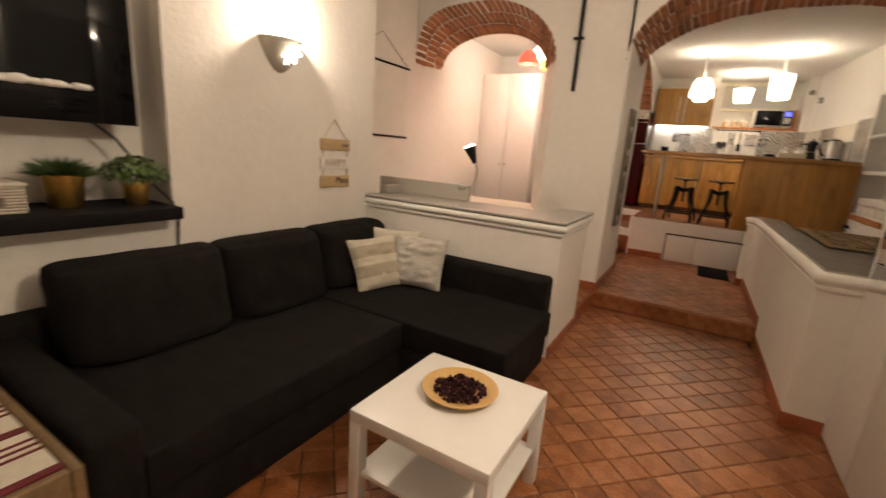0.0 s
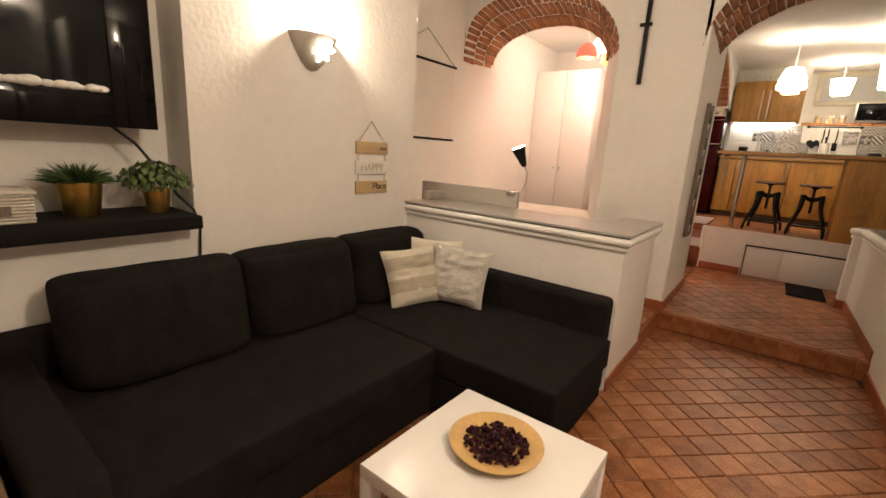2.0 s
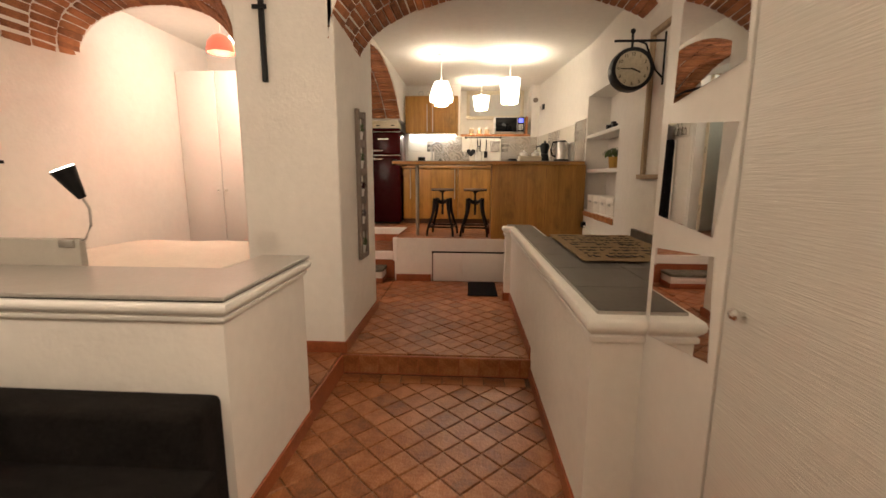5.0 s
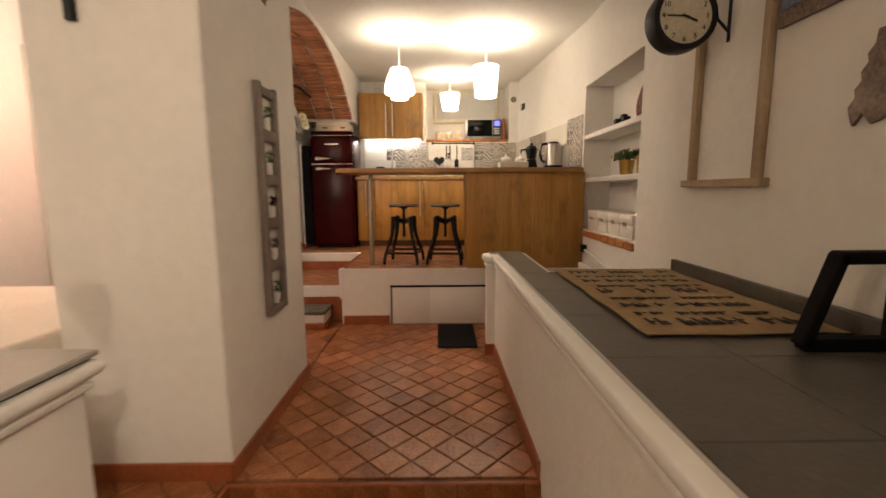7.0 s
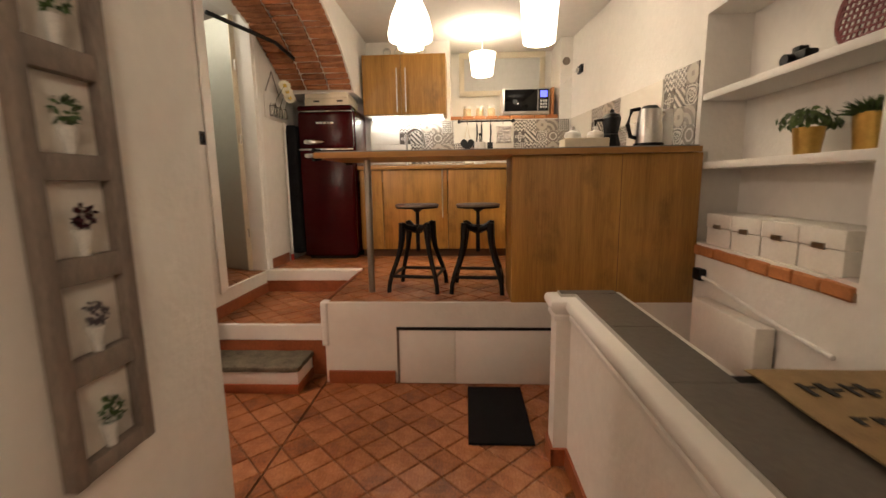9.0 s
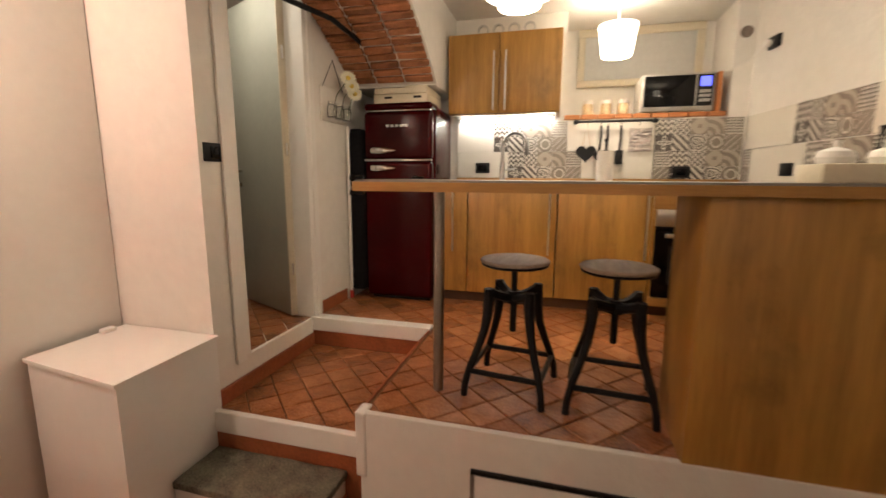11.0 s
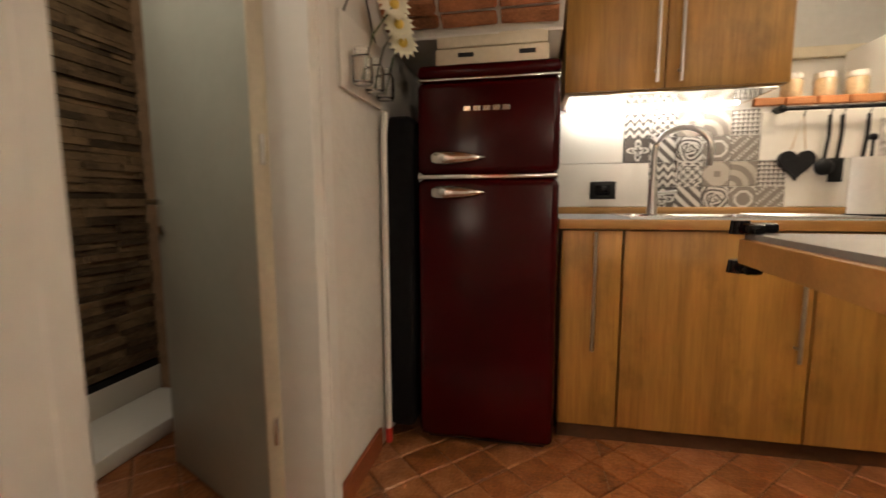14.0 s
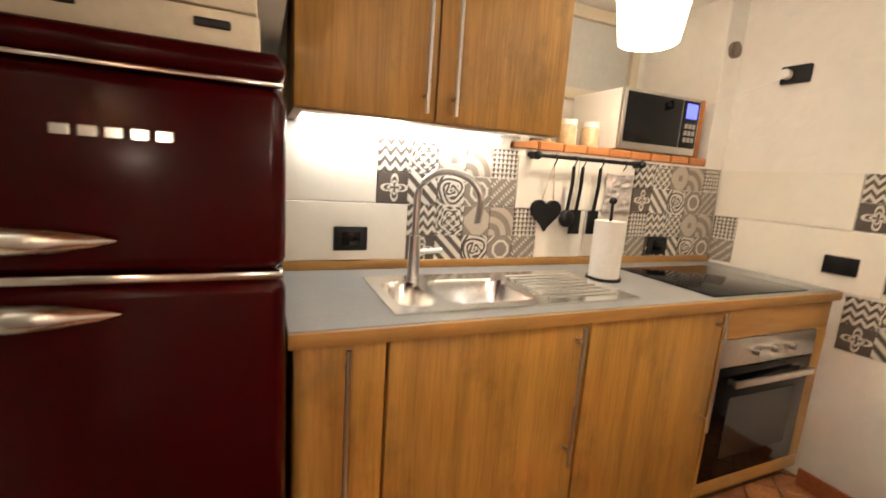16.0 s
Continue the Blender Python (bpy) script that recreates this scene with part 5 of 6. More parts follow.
def lettering(text, size, m, parent, material, label):
    cu = bpy.data.curves.new("lettering", "FONT")
    cu.body, cu.size, cu.extrude, cu.align_x, cu.align_y = text, size, 0.0012, "CENTER", "CENTER"
    tmp = new("lettering", cu)
    me = bpy.data.meshes.new_from_object(tmp.evaluated_get(bpy.context.evaluated_depsgraph_get()))
    bpy.data.objects.remove(tmp)
    ob = new("lettering", me)
    me.materials.append(material)
    ob.parent = parent
    ob.matrix_local = Matrix.Translation(-base_of(parent)) @ m
    ob["label"] = label
    return ob


facing_x = Matrix(((0, 0, 1, 0), (1, 0, 0, 0), (0, 1, 0, 0), (0, 0, 0, 1)))
lettering("HAPPY", 0.075, Matrix.Translation((LEFT + 0.0175, 2.39, 1.283)) @ facing_x, sign, beige_fabric, "beige painted word")
bm = bmesh.new()
box(bm, LEFT + 0.0165, 2.46, 1.41, LEFT + 0.018, 2.53, 1.43)
part("script_marks", bm, grey_wood, sign, "small unreadable script")
lettering("Place", 0.07, Matrix.Translation((LEFT + 0.0172, 2.465, 1.145)) @ facing_x, sign, ink, "black painted word")

# bench with a striped throw at the sofa's end
bench = thing("bench", (-1.7, 0.0, 0), "low wooden bench beside the sofa", "bench")
old_oak = mat("old_oak", (0.16, 0.1, 0.045), 0.6, var=0.35, scale=6, bump=0.2)
part("rail", B(-2.3, 0.215, 0.35, -1.34, 0.245, 0.56, bevel=0.008), old_oak, bench)
part("rail", B(-2.3, -0.4, 0.35, -1.34, -0.37, 0.56, bevel=0.008), old_oak, bench)
part("end_board", B(-1.37, -0.37, 0.35, -1.34, 0.215, 0.56, bevel=0.008), old_oak, bench)
part("end_board", B(-2.3, -0.37, 0.35, -2.27, 0.215, 0.56, bevel=0.008), old_oak, bench)
part("seat_board", B(-2.27, -0.37, 0.5, -1.37, 0.215, 0.53), old_oak, bench)
for x in (-2.3, -1.39):
    for y in (-0.4, 0.195):
        part("leg", B(x, y, 0, x + 0.05, y + 0.05, 0.36, bevel=0.004), old_oak, bench)
thr = thing("striped_throw", (-1.8, -0.05, 0.53), "cream woven throw with dark red stripes on a bench", "blanket")
k = 0
x = -2.265
while x < -1.375:
    w = (0.1, 0.035, 0.045, 0.012, 0.02, 0.012, 0.02, 0.012)[k % 8]
    part("stripe", B(x, -0.365, 0.531, min(x + w, -1.372) - 0.0005, 0.21, 0.563 + 0.002 * (k % 2), bevel=0.003, seg=1), cream_fabric if k % 2 == 0 else red_fabric, thr)
    x += w
    k += 1

# iron tie rod on the pillar
rod = thing("tie_rod_anchor", (-1.28, 4.28, 2.1), "dark iron wall anchor bar on the pillar", "anchor")
part("bar", B(-1.298, 4.268, 2.09, -1.265, 4.298, 3.2, bevel=0.004), black_metal, rod)
part("wedge", B(-1.335, 4.255, 2.545, -1.235, 4.268, 2.575, bevel=0.005), black_metal, rod)

# vertical picture frame with five vases
art = thing("vase_frame", (-0.79, 4.87, 0.77), "weathered grey wooden frame with five small flower vases", "wall decoration")
part("backing", B(-0.7995, 4.78, 0.78, -0.796, 4.97, 1.975), paper, art, "pale paper backing")
for y0, y1 in ((4.752, 4.79), (4.96, 4.998)):
    part("upright", B(-0.799, y0, 0.77, -0.765, y1, 1.985, bevel=0.004), grey_wood, art)
for k in range(6):
    z = 0.77 + k * 0.231
    part("rail", B(-0.799, 4.79, z, -0.768, 4.96, z + (0.06 if 0 < k < 5 else 0.045), bevel=0.004), grey_wood, art)
for k, leaf_mat in enumerate((leaf_dark, purple, potpourri, leaf_dark, leaf_dark)):
    z = 0.77 + k * 0.231 + (0.06 if k else 0.045)
    v = part("vase", lathe(bmesh.new(), (-0.782, 4.875, z), [(0.001, 0), (0.011, 0), (0.013, 0.02), (0.02, 0.06), (0.018, 0.062), (0.001, 0.055)], 14), pebble, art, "small pale pot")
    bm = bmesh.new()
    for q in range(60):
        d = Vector((random.uniform(-0.3, 0.6), random.uniform(-1, 1), random.uniform(-1, 1.1))).normalized() * random.uniform(0.55, 1.0) * (0.036 if k in (0, 3, 4) else 0.028)
        c = Vector((-0.778, 4.875, z + 0.092)) + d
        e = Vector((random.uniform(-1, 1), random.uniform(-1, 1), random.uniform(-1, 1))).normalized()
        g = d.cross(e).normalized()
        bm.faces.new([bm.verts.new(c + o) for o in (-0.009 * e, 0.005 * g, 0.011 * e, -0.005 * g)])
    part("topiary", bm, leaf_mat, v, "small clipped plant", False)

# ---- bedroom ----
po = thing("hanging_poster", (BL + 0.01, 3.75, 1.5), "faded paper poster hung between two black rods", "poster")
part("sheet", B(BL + 0.004, 3.2, 1.56, BL + 0.007, 4.14, 2.3), paper, po)
for z in (1.55, 2.31):
    part("rod", B(BL + 0.002, 3.17, z - 0.011, BL + 0.018, 4.17, z + 0.011, bevel=0.003), black_wood, po)
bm = bmesh.new()
for y in (3.2, 4.14):
    tube(bm, [(BL + 0.01, y, 2.32), (BL + 0.004, 3.67, 2.6)], 0.0025, 6)
part("string", bm, black_wood, po)
cl = thing("clip_lamp", (-1.82, 3.28, 1.15), "black clip-on reading lamp with bent steel neck", "lamp")
part("clamp", B(-1.9, 3.25, 1.11, -1.82, 3.31, 1.15, bevel=0.006), steel, cl)
part("neck", tube(bmesh.new(), [(-1.83, 3.28, 1.13), (-1.78, 3.28, 1.15), (-1.75, 3.29, 1.22), (-1.755, 3.3, 1.3), (-1.79, 3.3, 1.36)], 0.006), steel, cl)
part("shade", cyl(bmesh.new(), (-1.785, 3.3, 1.35), (-1.83, 3.26, 1.49), 0.018, 0.055, 20, False), black_metal, cl)
part("bulb", cyl(bmesh.new(), (-1.8285, 3.262, 1.486), (-1.832, 3.259, 1.496), 0.05, 0.05, 20), glow, cl)


def small_pendant(x, y, z, material, label, top):
    p = thing("ceiling_pendant", (x, y, z), label, "lamp", "bedroom pendants")
    part("shade", lathe(bmesh.new(), (x, y, z), [(0.12, 0.0), (0.125, 0.03), (0.11, 0.09), (0.07, 0.14), (0.03, 0.16)], 30), material, p)
    part("cord", tube(bmesh.new(), [(x, y, z + 0.15), (x, y, top)], 0.004, 6), paint_white, p)


small_pendant(-2.18, 5.35, 2.57, shade_red, "red glowing bell-shaped pendant lamp over the bed", 2.98)
small_pendant(-2.08, 5.55, 2.68, shade_white, "white glowing bell-shaped pendant lamp over the bed", 2.98)
small_pendant(-1.9, 5.4, 2.5, mat("shade_yellow", (0.7, 0.45, 0.1), 0.5, var=0.05, bump=0, emit=(1.0, 0.6, 0.2, 1.2)), "yellow glowing bell-shaped pendant lamp over the bed", 2.98)

# ---- wall and counter opposite ----
wf = thing("picture_frame", (RIGHT - 0.02, 4.6, 1.45), "tall empty raw wooden frame on the wall", "frame")
for y0, y1 in ((4.335, 4.375), (4.81, 4.85)):
    part("upright", B(RIGHT - 0.034, y0, 1.48, RIGHT - 0.002, y1, 2.5, bevel=0.003), raw_wood, wf)
part("bottom_rail", B(RIGHT - 0.05, 4.3, 1.445, RIGHT - 0.002, 4.88, 1.48, bevel=0.003), raw_wood, wf)
part("top_rail", B(RIGHT - 0.034, 4.335, 2.5, RIGHT - 0.002, 4.85, 2.54, bevel=0.003), raw_wood, wf)

ck = thing("station_clock", (1.24, 4.6, 2.19), "black double-sided station clock on an iron bracket", "clock")
CX, CY, CZ = 1.265, 4.64, 2.22
rot = Matrix.Translation((CX, CY, CZ)) @ Matrix.Rotation(math.pi / 2, 4, "X")
bm = lathe(bmesh.new(), (0, 0, 0), [(0.122, -0.05), (0.146, -0.05), (0.15, -0.03), (0.15, 0.03), (0.146, 0.05), (0.122, 0.05), (0.122, -0.05)], 40)
bmesh.ops.transform(bm, matrix=rot, verts=bm.verts[:])
part("case", bm, black_metal, ck)
for s in (1, -1):
    dial = part("dial", cyl(bmesh.new(), (CX, CY - 0.035 * s, CZ), (CX, CY - 0.042 * s, CZ), 0.124, seg=40), clock_face, ck, "aged parchment dial")
    if s == 1:
        fy = CY - 0.0435
        for k in range(12):
            a = math.tau * k / 12
            lettering(str(12 if k == 0 else k), 0.032, Matrix.Translation((CX + 0.1 * math.sin(a), fy, CZ + 0.1 * math.cos(a))) @ Matrix.Rotation(math.pi / 2, 4, "X"), dial, ink, "black numeral")
        for ang, ln, w in ((-88, 0.085, 0.007), (112, 0.06, 0.009)):
            a = radians(ang)
            m = Matrix.Translation((CX, fy - 0.002, CZ)) @ Matrix.Rotation(a, 4, "Y")
            part("pointer", B(-w / 2, -0.001, -0.015, w / 2, 0.001, ln, m=m), black_metal, dial)
bm = bmesh.new()
tube(bm, [(RIGHT, CY, 2.42), (1.14, CY, 2.42)], 0.009)
tube(bm, [(CX, CY, 2.34), (CX, CY, 2.47)], 0.009)
tube(bm, [(RIGHT, CY, 2.16), (1.44, CY, 2.22), (1.36, CY, 2.4), (1.3, CY, 2.42)], 0.007)
tube(bm, [(RIGHT - 0.004, CY, 2.12), (RIGHT - 0.004, CY, 2.48)], 0.008)
bmesh.ops.create_uvsphere(bm, u_segments=12, v_segments=8, radius=0.018, matrix=Matrix.Translation((CX, CY, 2.485)))
part("bracket", bm, black_metal, ck, "wrought iron bracket")

p = thing("wall_picture", (RIGHT - 0.01, 4.0, 2.06), "framed landscape photograph in blue and brown", "picture")
part("panel", B(RIGHT - 0.022, 3.7, 2.06, RIGHT - 0.002, 4.31, 2.5, bevel=0.002), photo_brown, p)
part("print", B(RIGHT - 0.026, 3.71, 2.12, RIGHT - 0.0225, 4.3, 2.49), photo_blue, p)
p = thing("photo_cutout", (RIGHT - 0.01, 3.77, 1.62), "dark brown photo cut-out with a ragged outline", "picture")
ragged = [(3.6, 1.91), (3.9, 1.92)]
for k in range(9):
    ragged.append((3.905 + 0.008 * k + 0.014 * (k % 2), 1.88 - 0.026 * k))
for k in range(12):
    ragged.append((3.955 - 0.03 * k, 1.635 + 0.03 * (k % 3 == 1) + 0.008 * (k % 2)))
bm = bmesh.new()
rim = [[bm.verts.new((x, y, z)) for y, z in ragged] for x in (RIGHT - 0.016, RIGHT - 0.002)]
for k in range(len(ragged)):
    q = (k + 1) % len(ragged)
    bm.faces.new((rim[0][k], rim[0][q], rim[1][q], rim[1][k]))
bm.faces.new(rim[0])
bm.faces.new(rim[1][::-1])
part("panel", bm, mat("photo_dark", (0.16, 0.11, 0.08), 0.5, var=0.97, scale=9, bump=0), p, "", False)

mat_thing = thing("burlap_sack", (1.15, 4.43, 0.962), "flattened burlap coffee sack printed in black", "mat")
bm = bmesh.new()
bmesh.ops.create_grid(bm, x_segments=24, y_segments=36, size=0.5)
for v in bm.verts:
    X, Y = v.co.x * 0.66 + 1.13, v.co.y * 1.15 + 4.42
    v.co = Vector((X + 0.008 * noise.noise(Vector((Y * 7, 0, 0))), Y + 0.008 * noise.noise(Vector((X * 7, 5, 0))), 0.9655 + 0.004 * (noise.noise(Vector((X * 5, Y * 5, 2))) + 0.8)))
g = bmesh.ops.extrude_face_region(bm, geom=bm.faces[:])
bmesh.ops.translate(bm, verts=[q for q in g["geom"] if isinstance(q, bmesh.types.BMVert)], vec=(0, 0, 0.004))
part("cloth", bm, burlap, mat_thing)
bm = bmesh.new()
rng = random.Random(4)
for row in range(9):
    y = 3.93 + row * 0.115
    x = 0.86
    while x < 1.36:
        w = rng.uniform(0.025, 0.06)
        if rng.random() < 0.85:
            hgt = (0.07, 0.035, 0.05, 0.03, 0.08, 0.04, 0.055, 0.03, 0.06)[row]
            box(bm, x, y, 0.9765, x + w * 0.3, y + hgt, 0.978)
            box(bm, x, y + hgt * rng.choice((0.0, 0.4, 0.75)), 0.9765, x + w * 0.78, y + hgt * 0.25 + 0.02, 0.9782)
        x += w
tagged(part("print", bm, ink, mat_thing, "rows of unreadable black stencil print", False), kind="stuff")
fr = thing("tabletop_stand", (1.3, 3.72, 0.962), "black painted wooden trapezoid frame on the counter", "stand")
for a, b in (((1.205, 0.985), (1.285, 1.235)), ((1.285, 1.235), (1.48, 1.235)), ((1.21, 0.978), (1.48, 0.978)), ((1.474, 0.99), (1.474, 1.225))):
    d = Vector((b[0] - a[0], 0, b[1] - a[1]))
    ang = math.atan2(d.z, d.x)
    m = Matrix.Translation((a[0], 3.73, a[1])) @ Matrix.Rotation(-ang, 4, "Y")
    part("bar", B(-0.012, -0.022, -0.017, d.length + 0.012, 0.022, 0.02, bevel=0.004, m=m, seg=1), black_wood, fr)

# ---- niche ----
for z in (1.525, 1.92):
    whole("niche_shelf", B(RIGHT + 0.004, 5.502, z - 0.02, 1.758, 6.648, z + 0.02, bevel=0.003), paint_white, (1.63, 6.07, z), "white painted shelf board in the wall niche", "shelf", "niche shelves")
sill = structure("niche_sill", B(RIGHT - 0.008, 5.5, 1.0, 1.6, 6.7, 1.035), mortar, "rough exposed brick sill of the niche", "sill")
for k in range(8):
    bm = B(RIGHT - 0.018, 5.505 + k * 0.146, 1.0, RIGHT + 0.04, 5.642 + k * 0.146, 1.058, bevel=0.006, seg=1)
    for v in bm.verts:
        v.co += Vector([random.uniform(-0.004, 0.004) for _ in range(3)])
    part("brick", bm, orange, sill, "", False)
for k in range(4):
    y = 5.6 + k * 0.235
    b = thing("storage_box", (1.6, y + 0.11, 1.07), "white cardboard storage box with a metal label holder", "box", "boxes in the niche")
    part("body", B(1.525, y, 1.07, 1.74, y + 0.225, 1.17, bevel=0.003), paper, b)
    part("lid", B(1.52, y - 0.003, 1.172, 1.745, y + 0.228, 1.25, bevel=0.004), paper, b)
    part("label_holder", B(1.515, y + 0.085, 1.165, 1.521, y + 0.15, 1.19), steel, b)
potted(1.62, 5.97, 1.545, 0.06, 0.12, "bush", "green fern in a yellow golden pot in the niche")
potted(1.62, 5.67, 1.545, 0.06, 0.14, "grass", "green grass plant in a yellow golden pot in the niche")
pl = thing("lattice_plate", (1.68, 5.78, 1.94), "dark red lattice plate leaning in the niche", "plate")
bm = lathe(bmesh.new(), (0, 0, 0), [(0.17, 0.0), (0.185, 0.004), (0.185, 0.014), (0.17, 0.01), (0.17, 0.0)], 36)
for k in range(13):
    a = -0.16 + k * 0.0267
    w = math.sqrt(max(0.0001, 0.172 ** 2 - a * a))
    box(bm, a - 0.004, -w, 0.002, a + 0.004, w, 0.008)
    box(bm, -w, a - 0.004, 0.003, w, a + 0.004, 0.009)
bmesh.ops.transform(bm, matrix=Matrix.Translation((1.69, 5.78, 2.125)) @ Matrix.Rotation(radians(-78), 4, "Y"), verts=bm.verts[:])
part("lattice", bm, mat("dark_red", (0.16, 0.018, 0.018), 0.5, var=0.3), pl)
cm = thing("old_camera", (1.62, 6.08, 1.94), "small black vintage camera on the niche shelf", "camera")
part("body", B(1.59, 6.0, 1.94, 1.65, 6.15, 2.01, bevel=0.008), black_plastic, cm)
part("viewfinder", B(1.6, 6.05, 2.01, 1.645, 6.1, 2.035, bevel=0.006), black_plastic, cm)
part("lens", cyl(bmesh.new(), (1.59, 6.08, 1.975), (1.555, 6.08, 1.975), 0.028), black_metal, cm)

# electric heater and socket beyond the counter
whole("wall_heater", B(1.4, 5.85, 0.3, 1.49, 6.4, 0.78, bevel=0.01), paper, (1.45, 6.1, 0.3), "white flat electric wall heater", "heater")
whole("black_plug", B(1.45, 6.44, 0.86, 1.495, 6.52, 0.93, bevel=0.01), black_plastic, (1.48, 6.48, 0.86), "black plug in a wall socket", "plug")
whole("heater_cable", tube(bmesh.new(), [(1.47, 6.46, 0.885), (1.488, 6.36, 0.87), (1.49, 6.1, 0.825), (1.49, 5.8, 0.79), (1.488, 5.55, 0.77)], 0.011), paint_white, (1.488, 6.0, 0.83), "white cable clipped along the wall to the plug", "cable")
whole("door_mat", B(0.11, 5.9, STEP + 0.002, 0.44, 6.5, STEP + 0.016, bevel=0.004), rubber, (0.27, 6.2, STEP), "black rubber doormat on the tiles", "mat")

# ---- bathroom doorway ----
bm = bmesh.new()
for y0, y1 in ((6.92, 6.97), (7.61, 7.66)):
    box(bm, -1.84, y0, KFL, -1.663, y1, 2.87, 0.004)
box(bm, -1.84, 6.97, 2.825, -1.663, 7.61, 2.87, 0.004)
box(bm, -1.672, 6.86, KFL - 0.02, -1.655, 6.925, 2.93, 0.004)
box(bm, -1.672, 7.655, KFL, -1.655, 7.71, 2.93, 0.004)
structure("door_1", bm, paint_white, "white painted bathroom door frame", "door frame")
leaf = thing("door_leaf", (-1.83, 7.6, KFL), "open grey-green bathroom door with cream edge", "door")
ang = math.atan2(0.275, -0.59)
part("panel", B(-0.02, -0.02, 0.012, 0.63, 0.02, 2.13, bevel=0.002), grey_door, None).parent = leaf
part("edge", B(-0.03, -0.024, 0.012, -0.0205, 0.024, 2.13, bevel=0.002), cream_box, None).parent = leaf
bm = bmesh.new()
cyl(bm, (0.59, 0.02, 1.0), (0.59, 0.06, 1.0), 0.011)
cyl(bm, (0.6, 0.055, 1.0), (0.5, 0.055, 1.0), 0.009)
cyl(bm, (0.59, -0.02, 1.0), (0.59, -0.06, 1.0), 0.011)
cyl(bm, (0.6, -0.055, 1.0), (0.5, -0.055, 1.0), 0.009)
part("handle", bm, chrome, None, "chrome lever handle").parent = leaf
part("lock", cyl(bmesh.new(), (0.59, -0.028, 0.9), (0.59, 0.028, 0.9), 0.018), chrome, None).parent = leaf
for z in (0.3, 1.1, 1.7):
    part("hinge", cyl(bmesh.new(), (-0.035, 0.0, z), (-0.035, 0.0, z + 0.08), 0.008), chrome, None).parent = leaf
leaf.rotation_euler.z = ang
tray = thing("shower_tray", (-2.75, 8.0, KFL), "white shower tray with dark tile border", "shower tray")
part("tray", B(-2.925, 7.6, KFL, -2.6, 8.29, 0.76, bevel=0.01), paint_white, tray)
part("upstand", B(-2.928, 7.0, 0.76, -2.9, 8.29, 0.88, bevel=0.004), tile_white, tray)
part("border", B(-2.929, 7.0, 0.88, -2.905, 8.29, 0.91), black_plastic, tray)

sw = thing("light_switch", (-1.675, 6.82, 1.75), "black rectangular light switch plate", "switch")
part("plate", B(-1.677, 6.757, 1.722, -1.666, 6.888, 1.81, bevel=0.004), black_plastic, sw)
part("rocker", B(-1.667, 6.795, 1.738, -1.662, 6.85, 1.794, bevel=0.002), black_glass, sw)

fl = thing("flower_jar_board", (-1.66, 7.98, 2.1), "white board with glass jars holding yellow daisies", "wall decoration")
part("board", B(-1.674, 7.8, 2.04, -1.66, 8.16, 2.27, bevel=0.003), paper, fl)
part("string", tube(bmesh.new(), [(-1.667, 7.83, 2.26), (-1.665, 7.98, 2.47), (-1.667, 8.13, 2.26)], 0.003, 6), black_wood, fl)
for k in range(3):
    y = 7.87 + k * 0.11
    j = part("jar", lathe(bmesh.new(), (-1.62, y, 2.06), [(0.001, 0), (0.03, 0), (0.034, 0.01), (0.034, 0.075), (0.024, 0.095), (0.026, 0.11), (0.022, 0.11), (0.02, 0.09), (0.028, 0.07), (0.028, 0.008), (0.001, 0.006)], 20), glass, fl, "small glass jar")
    part("wire", tube(bmesh.new(), [(-1.655, y, 2.15), (-1.6, y, 2.15)], 0.003, 6), black_metal, j)
    dx, dy, hh = (-1.55, 7.99 + 0.05 * k, 2.345 - 0.045 * k)
    part("stem", tube(bmesh.new(), [(-1.62, y, 2.08), (-1.6, y + 0.04, 2.22), (dx, dy, hh)], 0.003, 6), leaf_dark, j)
    bm = bmesh.new()
    n = Vector((0.55, -0.8, 0.25)).normalized()
    u = n.cross(Vector((0, 0, 1))).normalized()
    v = n.cross(u)
    for q in range(14):
        b = q * math.tau / 14
        d, e = math.cos(b) * u + math.sin(b) * v, -math.sin(b) * u + math.cos(b) * v
        c = Vector((dx, dy, hh))
        bm.faces.new([bm.verts.new(c + o) for o in (0.01 * d - 0.004 * e, 0.04 * d - 0.011 * e + 0.006 * n, 0.062 * d, 0.04 * d + 0.011 * e + 0.006 * n, 0.01 * d + 0.004 * e)])
    h = part("daisy", bm, white_petal, j, "pale yellow daisy", False)
    bm = bmesh.new()
    bmesh.ops.create_icosphere(bm, subdivisions=2, radius=0.017, matrix=Matrix.Translation(Vector((dx, dy, hh)) + n * 0.004))
    bmesh.ops.translate(bm, verts=bm.verts[:], vec=-base_of(fl))
    ob = new("daisy_centre", mesh_of("daisy_centre", bm, yellow_petal))
    ob.parent = j
ib = thing("folded_ironing_board", (-1.6, 8.24, KFL), "folded black ironing board with a white metal rim", "ironing board")
part("board", B(-1.655, 8.16, KFL + 0.06, -1.54, 8.3, 2.02, bevel=0.03, seg=3), rubber, ib)
part("rim", tube(bmesh.new(), [(-1.65, 8.15, KFL + 0.05), (-1.65, 8.15, 1.95), (-1.64, 8.15, 2.03)], 0.013), paint_white, ib, "white metal rim")
part("foot", cyl(bmesh.new(), (-1.65, 8.15, KFL), (-1.65, 8.15, KFL + 0.06), 0.016), red_plastic, ib, "red rubber foot")
whole("arch_tie_bar", tube(bmesh.new(), [(-1.66, 7.0, 2.62), (-1.45, 7.6, 2.6), (-1.42, 8.6, 2.52)], 0.016), black_metal, (-1.45, 7.8, 2.55), "black iron tie bar under the brick arch", "tie bar")

